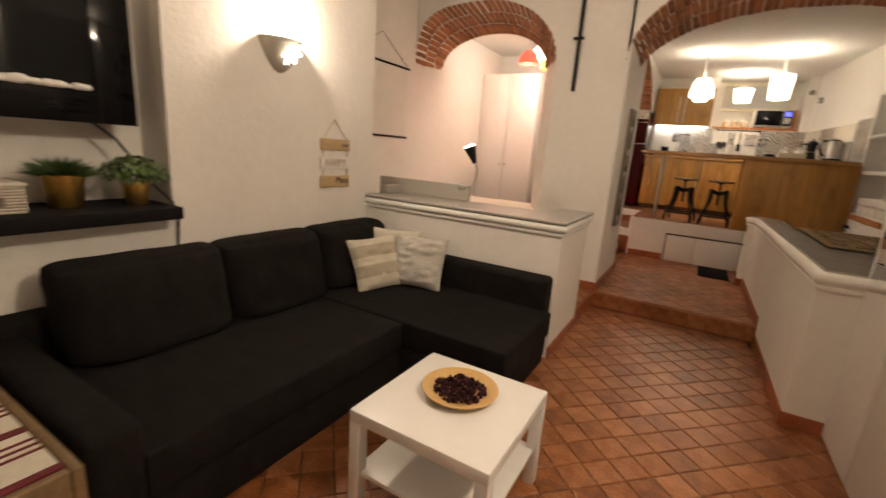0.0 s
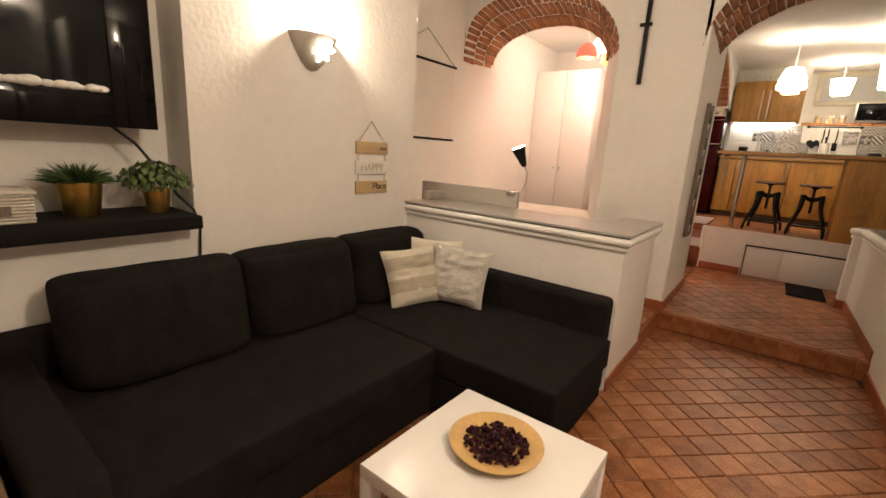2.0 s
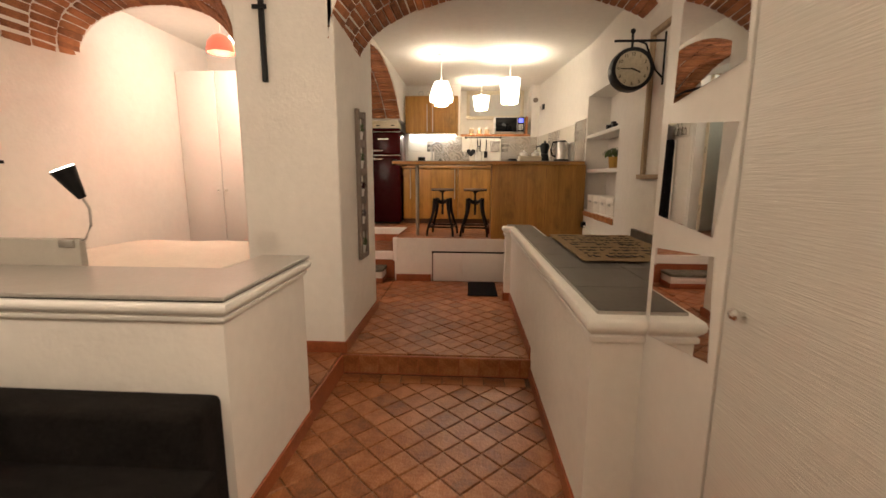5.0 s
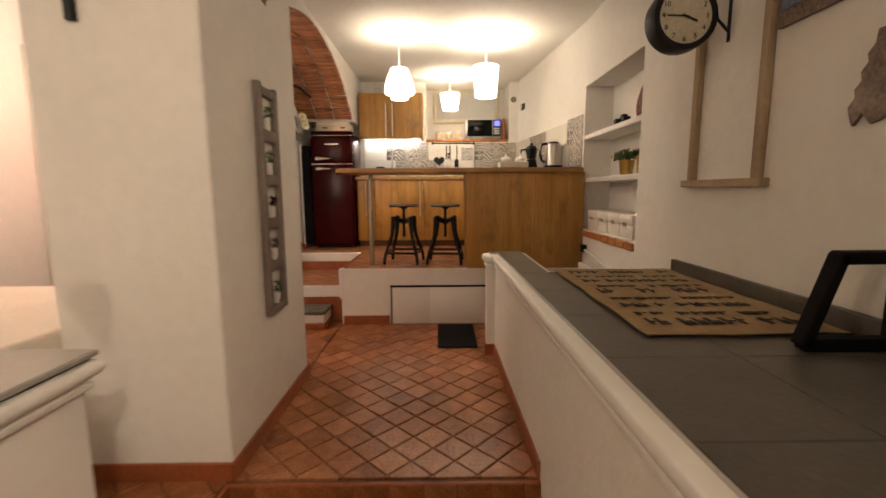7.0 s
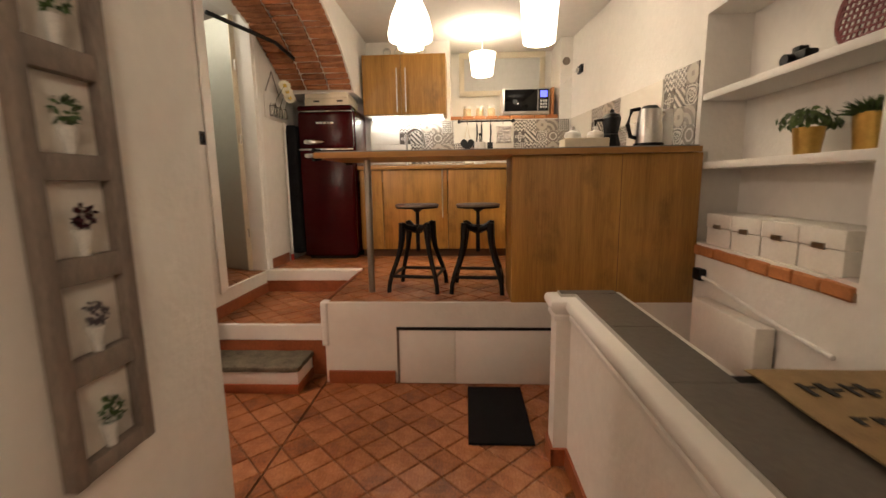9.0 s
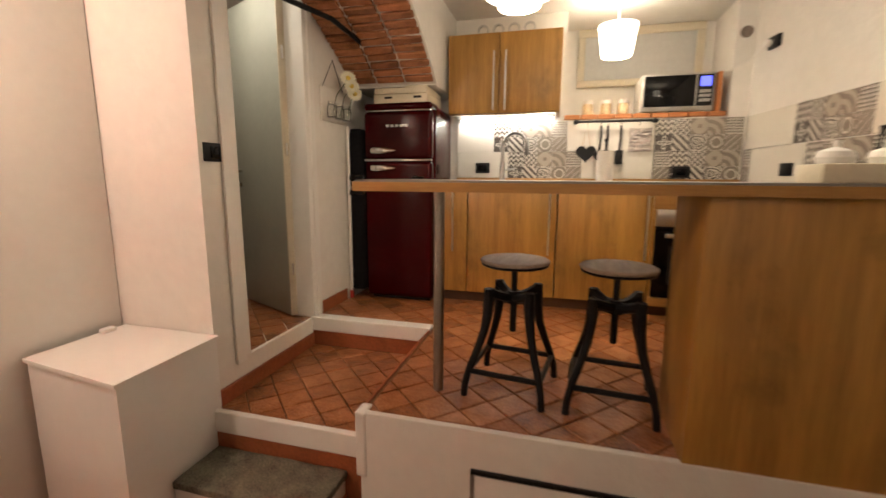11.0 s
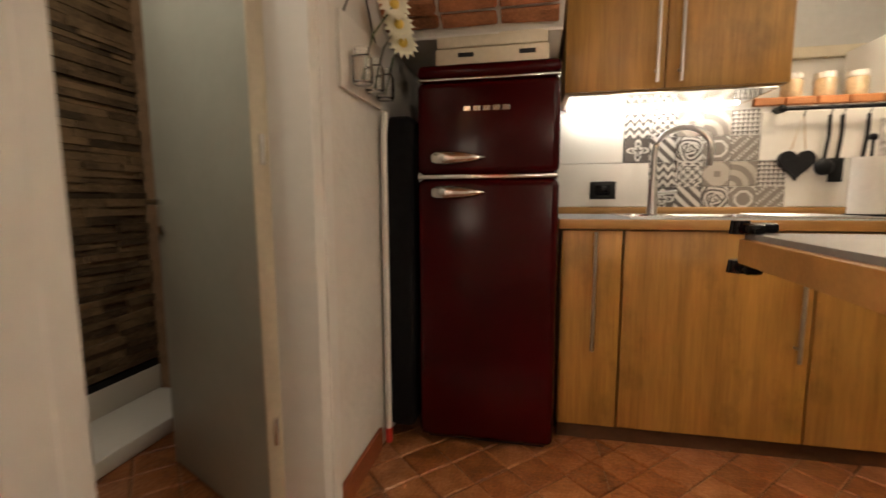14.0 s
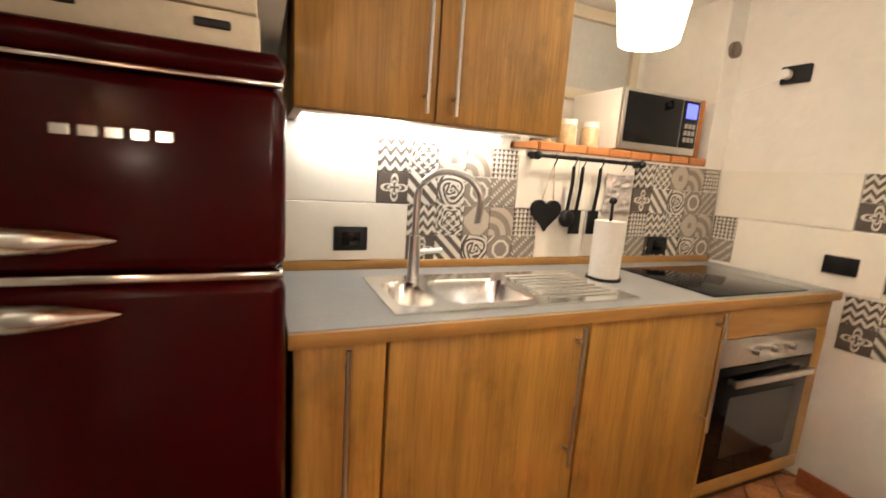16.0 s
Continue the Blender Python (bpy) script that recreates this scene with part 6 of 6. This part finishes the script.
# ---- on the fridge and the cabinets ----
cr = thing("wooden_case", (-1.25, 8.4, 2.2), "cream wooden box with black handles on the fridge", "box")
part("lower_box", B(-1.46, 8.22, 2.2, -1.03, 8.62, 2.27, bevel=0.008), cream_box, cr)
part("upper_box", B(-1.455, 8.225, 2.273, -1.035, 8.615, 2.315, bevel=0.006), cream_box, cr)
part("bundle", B(-1.22, 8.26, 2.316, -1.05, 8.5, 2.335, bevel=0.008), cream_box, cr)
for x in (-1.37, -1.14):
    part("handle", B(x, 8.213, 2.235, x + 0.06, 8.222, 2.25, bevel=0.003), black_metal, cr)
bm = bmesh.new()
for k in range(4):
    bm2 = Matrix.Translation((-0.7 + k * 0.12, 8.62, 2.785)) @ Matrix.Rotation(math.pi / 2, 4, "X")
    ring = lathe(bmesh.new(), (0, 0, 0), [(0.032, -0.01), (0.044, -0.01), (0.044, 0.01), (0.032, 0.01), (0.032, -0.01)], 20)
    bmesh.ops.transform(ring, matrix=bm2, verts=ring.verts[:])
    me = bpy.data.meshes.new("tmp")
    ring.to_mesh(me)
    ring.free()
    bm.from_mesh(me)
    bpy.data.meshes.remove(me)
box(bm, -0.75, 8.6, 2.741, -0.29, 8.64, 2.744)
whole("shelf_letters", bm, steel, (-0.5, 8.62, 2.741), "small grey decorative letter shapes on the cabinet", "decoration")

# ---- window recess ----
win = thing("recess_window", (0.55, 9.38, 2.5), "white framed frosted window in the deep recess", "window")
for a in ((0.04, 2.47, 1.06, 2.53), (0.04, 2.9, 1.06, 2.965), (0.04, 2.53, 0.1, 2.9), (1.0, 2.53, 1.06, 2.9)):
    part("window_frame", B(a[0], 9.36, a[1], a[2], 9.4, a[3], bevel=0.004), cream_box, win)
part("pane", B(0.1, 9.385, 2.53, 1.0, 9.395, 2.9), mat("frosted", (0.5, 0.5, 0.48), 0.5, var=0.08, scale=3, bump=0.1), win, "grey frosted pane")
bm = bmesh.new()
for k in range(9):
    box(bm, -0.055 + k * 0.132, 8.876, 2.13, 0.07 + k * 0.132, 8.96, 2.168, 0.005, seg=1)
sl = thing("brick_sill", (0.54, 8.92, 2.13), "worn brick and wood sill of the window recess", "sill")
part("edge", bm, orange, sl)
part("board", B(-0.055, 8.961, 2.131, 1.138, 9.36, 2.16), pale_wood, sl)
mw = thing("microwave", (0.78, 9.05, 2.168), "silver microwave oven with black door and blue display", "microwave")
part("body", B(0.52, 8.905, 2.175, 1.03, 9.25, 2.455, bevel=0.006), lacquer, mw)
part("front", B(0.52, 8.885, 2.175, 1.03, 8.904, 2.455, bevel=0.004), steel, mw)
part("door_glass", B(0.54, 8.881, 2.21, 0.9, 8.886, 2.44, bevel=0.002), black_glass, mw)
part("control_panel", B(0.91, 8.881, 2.21, 1.02, 8.886, 2.44, bevel=0.002), black_plastic, mw)
part("display", B(0.93, 8.879, 2.355, 1.005, 8.8815, 2.425), display, mw, "blue lit display")
for r in range(3):
    for c in range(3):
        part("button", B(0.93 + c * 0.027, 8.878, 2.24 + r * 0.033, 0.949 + c * 0.027, 8.8815, 2.262 + r * 0.033), steel, mw)
for x in (0.56, 0.98):
    part("foot", cyl(bmesh.new(), (x, 8.95, 2.16), (x, 8.95, 2.176), 0.015), black_plastic, mw)
whole("cutting_board", B(1.05, 8.9, 2.168, 1.085, 9.2, 2.46, bevel=0.006), orange, (1.07, 9.0, 2.168), "reddish wooden cutting board beside the microwave", "cutting board")
for x in (0.13, 0.27, 0.4):
    j = thing("spice_jar", (x, 8.95, 2.168), "glass jar of brown spice with a white lid", "jar", "jars on the sill")
    part("jar", lathe(bmesh.new(), (x, 8.95, 2.168), [(0.001, 0), (0.04, 0), (0.043, 0.008), (0.043, 0.08), (0.036, 0.09), (0.001, 0.09)], 22), mat("spice", (0.5, 0.37, 0.22), 0.3, var=0.4, scale=40) if x < 0.2 else MATS["spice"], j)
    part("lid", cyl(bmesh.new(), (x, 8.95, 2.258), (x, 8.95, 2.283), 0.041), paper, j)
bar = thing("utensil_rail", (0.33, 8.83, 2.1), "black iron utensil rail on the wall", "rail")
part("rod", cyl(bmesh.new(), (0.03, 8.83, 2.105), (0.64, 8.83, 2.105), 0.009), black_metal, bar)
for x in (0.04, 0.63):
    part("bracket", cyl(bmesh.new(), (x, 8.888, 2.105), (x, 8.82, 2.105), 0.016), black_metal, bar)
    part("finial", lathe(bmesh.new(), (x, 8.83, 2.085), [(0.001, 0), (0.016, 0.008), (0.02, 0.02), (0.016, 0.032), (0.001, 0.04)], 14), black_metal, bar)
for x in (0.13, 0.235, 0.285, 0.385, 0.52):
    part("hook", tube(bmesh.new(), [(x, 8.822, 2.115), (x, 8.815, 2.09), (x, 8.83, 2.07)], 0.003, 6), black_metal, bar)
bm = bmesh.new()
pts = []
for k in range(28):
    t = k * math.tau / 28
    pts.append((0.13 + 0.0048 * 16 * math.sin(t) ** 3, 0.0048 * (13 * math.cos(t) - 5 * math.cos(2 * t) - 2 * math.cos(3 * t) - math.cos(4 * t)) + 1.86))
for y in (8.868, 8.848):
    bm.faces.new([bm.verts.new((px, y, pz)) for px, pz in pts])
bm.verts.ensure_lookup_table()
for k in range(28):
    j = (k + 1) % 28
    bm.faces.new((bm.verts[k], bm.verts[j], bm.verts[28 + j], bm.verts[28 + k]))
ht = thing("heart_trivet", (0.13, 8.85, 1.86), "black heart-shaped trivet hanging on string", "trivet")
part("heart", bm, black_metal, ht)
part("string", tube(bmesh.new(), [(0.1, 8.85, 1.92), (0.13, 8.83, 2.08), (0.16, 8.85, 1.92)], 0.003, 6), pale_wood, ht)
for x, kind in ((0.235, "ladle"), (0.285, "turner"), (0.385, "spatula")):
    u = thing("kitchen_utensil", (x, 8.84, 1.8), "black plastic kitchen " + kind + " hanging on a hook", "utensil", "hanging utensils")
    part("handle", tube(bmesh.new(), [(x, 8.83, 2.07), (x + 0.004, 8.835, 1.98), (x - 0.004, 8.84, 1.87)], 0.008), black_plastic, u)
    if kind == "ladle":
        bm = bmesh.new()
        bmesh.ops.create_uvsphere(bm, u_segments=16, v_segments=10, radius=0.04, matrix=Matrix.Translation((x - 0.004, 8.838, 1.84)) @ Matrix.Diagonal((1, 0.5, 1, 1)))
    else:
        bm = B(x - 0.034, 8.836, 1.77, x + 0.026, 8.844, 1.88, bevel=0.003)
    part("head", bm, black_plastic, u)
pillow("pot_holder", (0.535, 8.86, 1.96), 0.17, 0.19, 0.02, (90, 0, 0), mat("quilted", (0.45, 0.4, 0.37), 0.9, var=0.5, scale=22, bump=0.6, bscale=40), "quilted grey checked pot holder hanging on the rail")
rl = thing("paper_towel", (0.26, 8.6, 1.62), "white paper towel roll on a black stand", "paper towel")
part("base", cyl(bmesh.new(), (0.26, 8.6, 1.62), (0.26, 8.6, 1.632), 0.07), black_metal, rl)
part("roll", cyl(bmesh.new(), (0.26, 8.6, 1.632), (0.26, 8.6, 1.86), 0.06, seg=28), paper, rl)
part("pole", tube(bmesh.new(), [(0.26, 8.6, 1.86), (0.26, 8.6, 1.93)], 0.006), black_metal, rl)
bm = bmesh.new()
bmesh.ops.create_icosphere(bm, subdivisions=2, radius=0.016, matrix=Matrix.Translation((0.26, 8.6, 1.94)))
part("knob", bm, black_metal, rl)
for x, z, w in ((-0.725, 1.74, 0.125), (0.85, 1.71, 0.13)):
    s = thing("wall_socket", (x, 8.87, z), "black wall socket plate on the tiles", "socket", "kitchen sockets")
    part("plate", B(x - w / 2, 8.862, z - 0.045, x + w / 2, 8.874, z + 0.045, bevel=0.004), black_plastic, s)
    part("insert", B(x - 0.035, 8.8595, z - 0.025, x + 0.035, 8.863, z + 0.025, bevel=0.002), black_glass, s)
whole("wall_vent", cyl(bmesh.new(), (1.2, 8.888, 2.72), (1.2, 8.87, 2.72), 0.04), grey_wood, (1.2, 8.88, 2.72), "small round grey wall vent", "vent")

# things on the bar
KX, KY = 1.225, 6.7
ke = thing("kettle", (KX, KY, 1.645), "brushed steel electric kettle with black handle", "kettle")
part("base", cyl(bmesh.new(), (KX, KY, 1.645), (KX, KY, 1.667), 0.09, 0.085, 28), black_plastic, ke)
part("body", lathe(bmesh.new(), (KX, KY, 1.668), [(0.001, 0), (0.078, 0), (0.077, 0.06), (0.068, 0.18), (0.062, 0.2), (0.001, 0.205)], 32), steel, ke)
part("lid", cyl(bmesh.new(), (KX, KY, 1.872), (KX, KY, 1.888), 0.055, 0.04, 24), black_plastic, ke)
part("handle", tube(bmesh.new(), [(KX - 0.06, KY, 1.872), (KX - 0.11, KY, 1.865), (KX - 0.13, KY, 1.78), (KX - 0.11, KY, 1.71), (KX - 0.07, KY, 1.7)], 0.013), black_plastic, ke)
part("spout", cyl(bmesh.new(), (KX + 0.055, KY, 1.82), (KX + 0.085, KY, 1.85), 0.022, 0.012), steel, ke)
mk = thing("moka_pot", (1.04, 6.83, 1.645), "black stove-top coffee pot with a domed lid", "coffee pot")
part("boiler", lathe(bmesh.new(), (1.04, 6.83, 1.645), [(0.001, 0), (0.062, 0), (0.06, 0.03), (0.046, 0.09), (0.001, 0.092)], 10), black_metal, mk)
part("upper", lathe(bmesh.new(), (1.04, 6.83, 1.739), [(0.001, 0), (0.044, 0), (0.06, 0.09), (0.058, 0.095), (0.001, 0.095)], 10), black_metal, mk)
part("lid", lathe(bmesh.new(), (1.04, 6.83, 1.836), [(0.06, 0), (0.045, 0.025), (0.012, 0.038), (0.012, 0.055), (0.001, 0.06)], 16), black_plastic, mk)
part("handle", tube(bmesh.new(), [(0.985, 6.83, 1.83), (0.94, 6.83, 1.825), (0.935, 6.83, 1.74)], 0.011), black_plastic, mk)
tr = thing("tea_tray", (0.85, 6.74, 1.645), "cream wooden tray with two white lidded pots", "tray")
part("tray", B(0.71, 6.66, 1.645, 0.98, 6.82, 1.705, bevel=0.006), cream_box, tr)
for x in (0.775, 0.915):
    p = part("pot", lathe(bmesh.new(), (x, 6.74, 1.706), [(0.001, 0), (0.045, 0), (0.052, 0.02), (0.046, 0.038), (0.001, 0.055)], 20), lacquer, tr)
    part("knob", cyl(bmesh.new(), (x, 6.74, 1.758), (x, 6.74, 1.778), 0.012), lacquer, p)
whole("white_canister", cyl(bmesh.new(), (1.34, 6.74, 1.645), (1.34, 6.74, 1.87), 0.042, seg=28), lacquer, (1.34, 6.74, 1.645), "plain white canister on the bar", "canister")

bl = thing("bathroom_ceiling_lamp", (-2.2, 7.3, 2.93), "round white glowing bathroom ceiling lamp", "lamp")
part("base", cyl(bmesh.new(), (-2.2, 7.3, 2.95), (-2.2, 7.3, 2.98), 0.12, seg=28), paint_white, bl)
part("diffuser", lathe(bmesh.new(), (-2.2, 7.3, 2.95), [(0.11, 0.0), (0.1, -0.03), (0.06, -0.05), (0.001, -0.055)], 28), glow, bl)

# ---- backsplash tiles ----
splash = structure("backsplash", B(-0.96, 8.883, 1.656, -0.1, 8.889, 1.7), tile_white, "white and patterned cement kitchen wall tiles", "tiles")
EAST = Matrix.Translation((1.27, 8.89, 0)) @ Matrix.Rotation(math.atan2(-2.24, 0.23), 4, "Z")


def white_tile(x0, x1, z0, z1, m=None):
    bm = B(x0 + 0.001, -0.01, z0 + 0.001, x1 - 0.001, 0.003, z1 - 0.001, bevel=0.0015, seg=1)
    bmesh.ops.transform(bm, matrix=m or Matrix.Translation((0, 8.885, 0)), verts=bm.verts[:])
    part("tile", bm, tile_white, splash, "", False)


for x0, x1, z0, z1 in ((-0.96, -0.505, 1.656, 1.875), (-0.96, -0.632, 1.876, 2.145), (0.1, 0.37, 1.656, 1.875), (0.371, 0.64, 1.656, 1.875), (-0.02, 0.3, 1.876, 2.1), (0.301, 0.64, 1.876, 2.1)):
    white_tile(x0, x1, z0, z1)
for s0, s1, z0, z1 in ((0.134, 0.735, 1.605, 1.873), (0.02, 0.598, 1.875, 2.12), (1.346, 1.84, 1.605, 1.875), (1.21, 1.84, 1.877, 2.12)):
    white_tile(s0, s1, z0, z1, EAST)
TS = 0.1215
SMALL = []
for pm in PATTERNS:
    bm = B(-TS / 2 + 0.0008, -0.006, -TS / 2 + 0.0008, TS / 2 - 0.0008, 0.006, TS / 2 - 0.0008, bevel=0.001, seg=1)
    SMALL.append(mesh_of("patterned_tile", bm, pm, False))


def patch(x0, z0, first=0, last=5, m=None):
    """One printed panel of five by two ornaments, or the columns of it that fit."""
    for i in range(first, last):
        for j in range(2):
            ob = new("patterned_tile", SMALL[i + 5 * (1 - j)])
            ob.parent = splash
            ob.matrix_local = (m or Matrix.Translation((0, 8.881, 0))) @ Matrix.Translation((x0 + (i - first + 0.5) * TS, 0, z0 + (j + 0.5) * TS))


patch(-0.63, 1.876)
patch(-0.505, 1.633)
patch(0.645, 1.876)
patch(0.645, 1.633, 4, 5)
patch(0.645 + TS, 1.633, 0, 4)
patch(0.01, 1.633, 4, 5, EAST)
patch(0.6, 1.878, 0, 5, EAST)
patch(0.737, 1.63, 0, 5, EAST)
patch(0.625, 1.352, 0, 5, EAST)
patch(1.85, 1.9, 0, 3, EAST)
patch(1.85, 1.657, 1, 4, EAST)
for s, z, lab in ((0.27, 2.57, "black wall socket with a white plug"), (0.585, 1.72, "black wall socket plate")):
    so = thing("side_socket", (0, 0, 0), lab, "socket", "kitchen sockets")
    so.matrix_local = EAST @ Matrix.Translation((s, -0.012, z))
    a = B(-0.06, -0.012, -0.04, 0.06, 0.011, 0.04, bevel=0.004)
    ob = new("plate", mesh_of("plate", a, black_plastic))
    ob.parent = so
    if s < 0.5:
        ob = new("plug", mesh_of("plug", cyl(bmesh.new(), (-0.03, -0.01, 0), (-0.03, -0.045, 0), 0.022), paint_white))
        ob.parent = so
whole("thin_wire", tube(bmesh.new(), [(1.245, 8.62, 2.56), (1.2, 8.8, 2.5), (1.1, 8.88, 2.45)], 0.003, 6), paint_white, (1.2, 8.8, 2.5), "thin white wire from socket to microwave", "wire")

# ---- stone strips in the bathroom ----
back = bpy.data.objects["wall_bathroom_back"]
z = 0.92
rng = random.Random(3)
while z < 2.9:
    h = rng.uniform(0.022, 0.042)
    y = 6.97
    while y < 8.29:
        w = min(rng.uniform(0.12, 0.34), 8.295 - y)
        part("stone_strip", B(-2.935, y + 0.002, z + 0.001, -2.915 + rng.uniform(-0.01, 0.012), y + w - 0.001, z + h - 0.001), rock_strip, back, "", False)
        y += w
    z += h

# ---- bricks under the arches ----
splayed_bricks(left_arch, 4.297, 4.94, MOUTH_L, BACK_L, 3, -1.4)
splayed_bricks(right_arch, 4.297, 5.01, MOUTH_R, BACK_R, 3, RIGHT)
arch_bricks(kitchen_arch, 5.42, 8.26, -1.67, -0.99, ARC_K, "y")

# ---- floor tiles ----
T = 0.147
FULL = []
for k in range(4):
    bm = bmesh.new()
    g = T / 2 - 0.0026
    box(bm, -g, -g, -0.012, g, g, 0.0, 0.004, seg=1)
    for v in bm.verts:
        if v.co.z > -0.006:
            v.co.z += random.uniform(-0.0012, 0.0012)
        v.co.x += random.uniform(-0.001, 0.001)
        v.co.y += random.uniform(-0.001, 0.001)
    FULL.append(mesh_of("tile", bm, terracotta, False))


def clip(poly, x0, y0, x1, y1):
    for ax, lim, sgn in ((0, x0, 1), (0, x1, -1), (1, y0, 1), (1, y1, -1)):
        out = []
        for i, p in enumerate(poly):
            q = poly[(i + 1) % len(poly)]
            a, b = sgn * (p[ax] - lim), sgn * (q[ax] - lim)
            if a >= 0:
                out.append(p)
            if a * b < 0:
                f = a / (a - b)
                out.append((p[0] + f * (q[0] - p[0]), p[1] + f * (q[1] - p[1])))
        poly = out
        if not poly:
            break
    return poly


def lay(parent, rect, z, near, ox=-0.01, oy=3.171):
    """Diagonal terracotta tiles over a rectangle: whole ones within near are pieces, the rest one mesh."""
    x0, y0, x1, y1 = rect
    V, F = [], []
    c = math.sqrt(0.5)
    n = int((x1 - x0 + y1 - y0) / T) + 40
    for i in range(-n, n):
        for j in range(-n, n):
            cx = ox + ((i + 0.5) - (j + 0.5)) * T * c
            cy = oy + ((i + 0.5) + (j + 0.5)) * T * c
            if not (x0 - T < cx < x1 + T and y0 - T < cy < y1 + T):
                continue
            r = (T / 2 - 0.0026) * math.sqrt(2)
            poly = [(cx + r, cy), (cx, cy + r), (cx - r, cy), (cx, cy - r)]
            cut = clip(poly, x0, y0, x1, y1)
            if len(cut) < 3:
                continue
            inside = cut == poly
            if inside and near[0] < cx < near[2] and near[1] < cy < near[3]:
                ob = new("tile", random.choice(FULL))
                ob.parent = parent
                ob.matrix_local = pose(cx, cy, z, random.uniform(-0.4, 0.4), random.uniform(-0.4, 0.4), 45 + 90 * random.randrange(4))
            else:
                dz = random.uniform(-0.0015, 0.0015)
                k, m = len(V), len(cut)
                mx, my = sum(p[0] for p in cut) / m, sum(p[1] for p in cut) / m
                V += [(px, py, z - 0.012) for px, py in cut] + [(px, py, z - 0.004 + dz) for px, py in cut] + [(mx + (px - mx) * 0.95, my + (py - my) * 0.95, z + dz) for px, py in cut]
                F += [tuple(range(k + 2 * m, k + 3 * m))] + [(k + a + b * m, k + (a + 1) % m + b * m, k + (a + 1) % m + (b + 1) * m, k + a + (b + 1) * m) for a in range(m) for b in (0, 1)]
    me = bpy.data.meshes.new("tiles")
    me.from_pydata(V, [], F)
    me.materials.append(terracotta_stuff)
    ob = new("tiles", me)
    ob.parent = parent
    tagged(ob, "worn terracotta floor tiles", kind="stuff")


lay(floor, (-2.6, -2.2, 1.45, 4.13), 0.0, (-0.84, 1.3, 0.8, 4.13))
lay(floor_corridor, (-0.82, 4.3, 1.48, 6.57), STEP, (-0.8, 4.3, 0.6, 6.57))
lay(floor_corridor, (-1.65, 3.6, -0.83, 4.3), STEP, (-1.3, 3.6, -0.8, 4.3))
lay(floor_corridor, (-2.3, 5.4, -0.83, 6.7), STEP, (-1.4, 5.4, -0.8, 6.4))
lay(floor_tread, (-1.66, 6.72, -0.82, 7.6), TREAD, (-1.66, 6.72, -0.82, 7.6))
lay(floor_kitchen, (-0.8, 6.61, 1.35, 8.4), KFL, (-0.8, 6.61, 0.5, 8.4))
lay(floor_kitchen, (-1.66, 7.7, -0.8, 8.4), KFL, (-1.66, 7.7, -0.8, 8.4))
lay(floor_kitchen, (-2.9, 6.93, -1.7, 8.3), KFL, (-2.5, 6.93, -1.7, 7.7))
# straight border courses and the tiled risers
STRIP = []
for k in range(3):
    STRIP.append(mesh_of("border_tile", B(-0.072, -0.062, -0.012, 0.072, 0.062, 0.0, bevel=0.004, seg=1), terracotta, False))
for k in range(9):
    ob = new("border_tile", random.choice(STRIP))
    ob.parent = floor
    ob.location = (-0.74 + k * 0.15, 4.197, 0)
for k in range(10):
    ob = new("border_tile", random.choice(STRIP))
    ob.parent = bpy.data.objects["step_riser"]
    ob.matrix_local = Matrix.Translation((-0.766 + k * 0.149, 4.26, 0.077)) @ Matrix.Rotation(math.pi / 2, 4, "X") @ Matrix.Diagonal((1, 1.08, 1, 1))
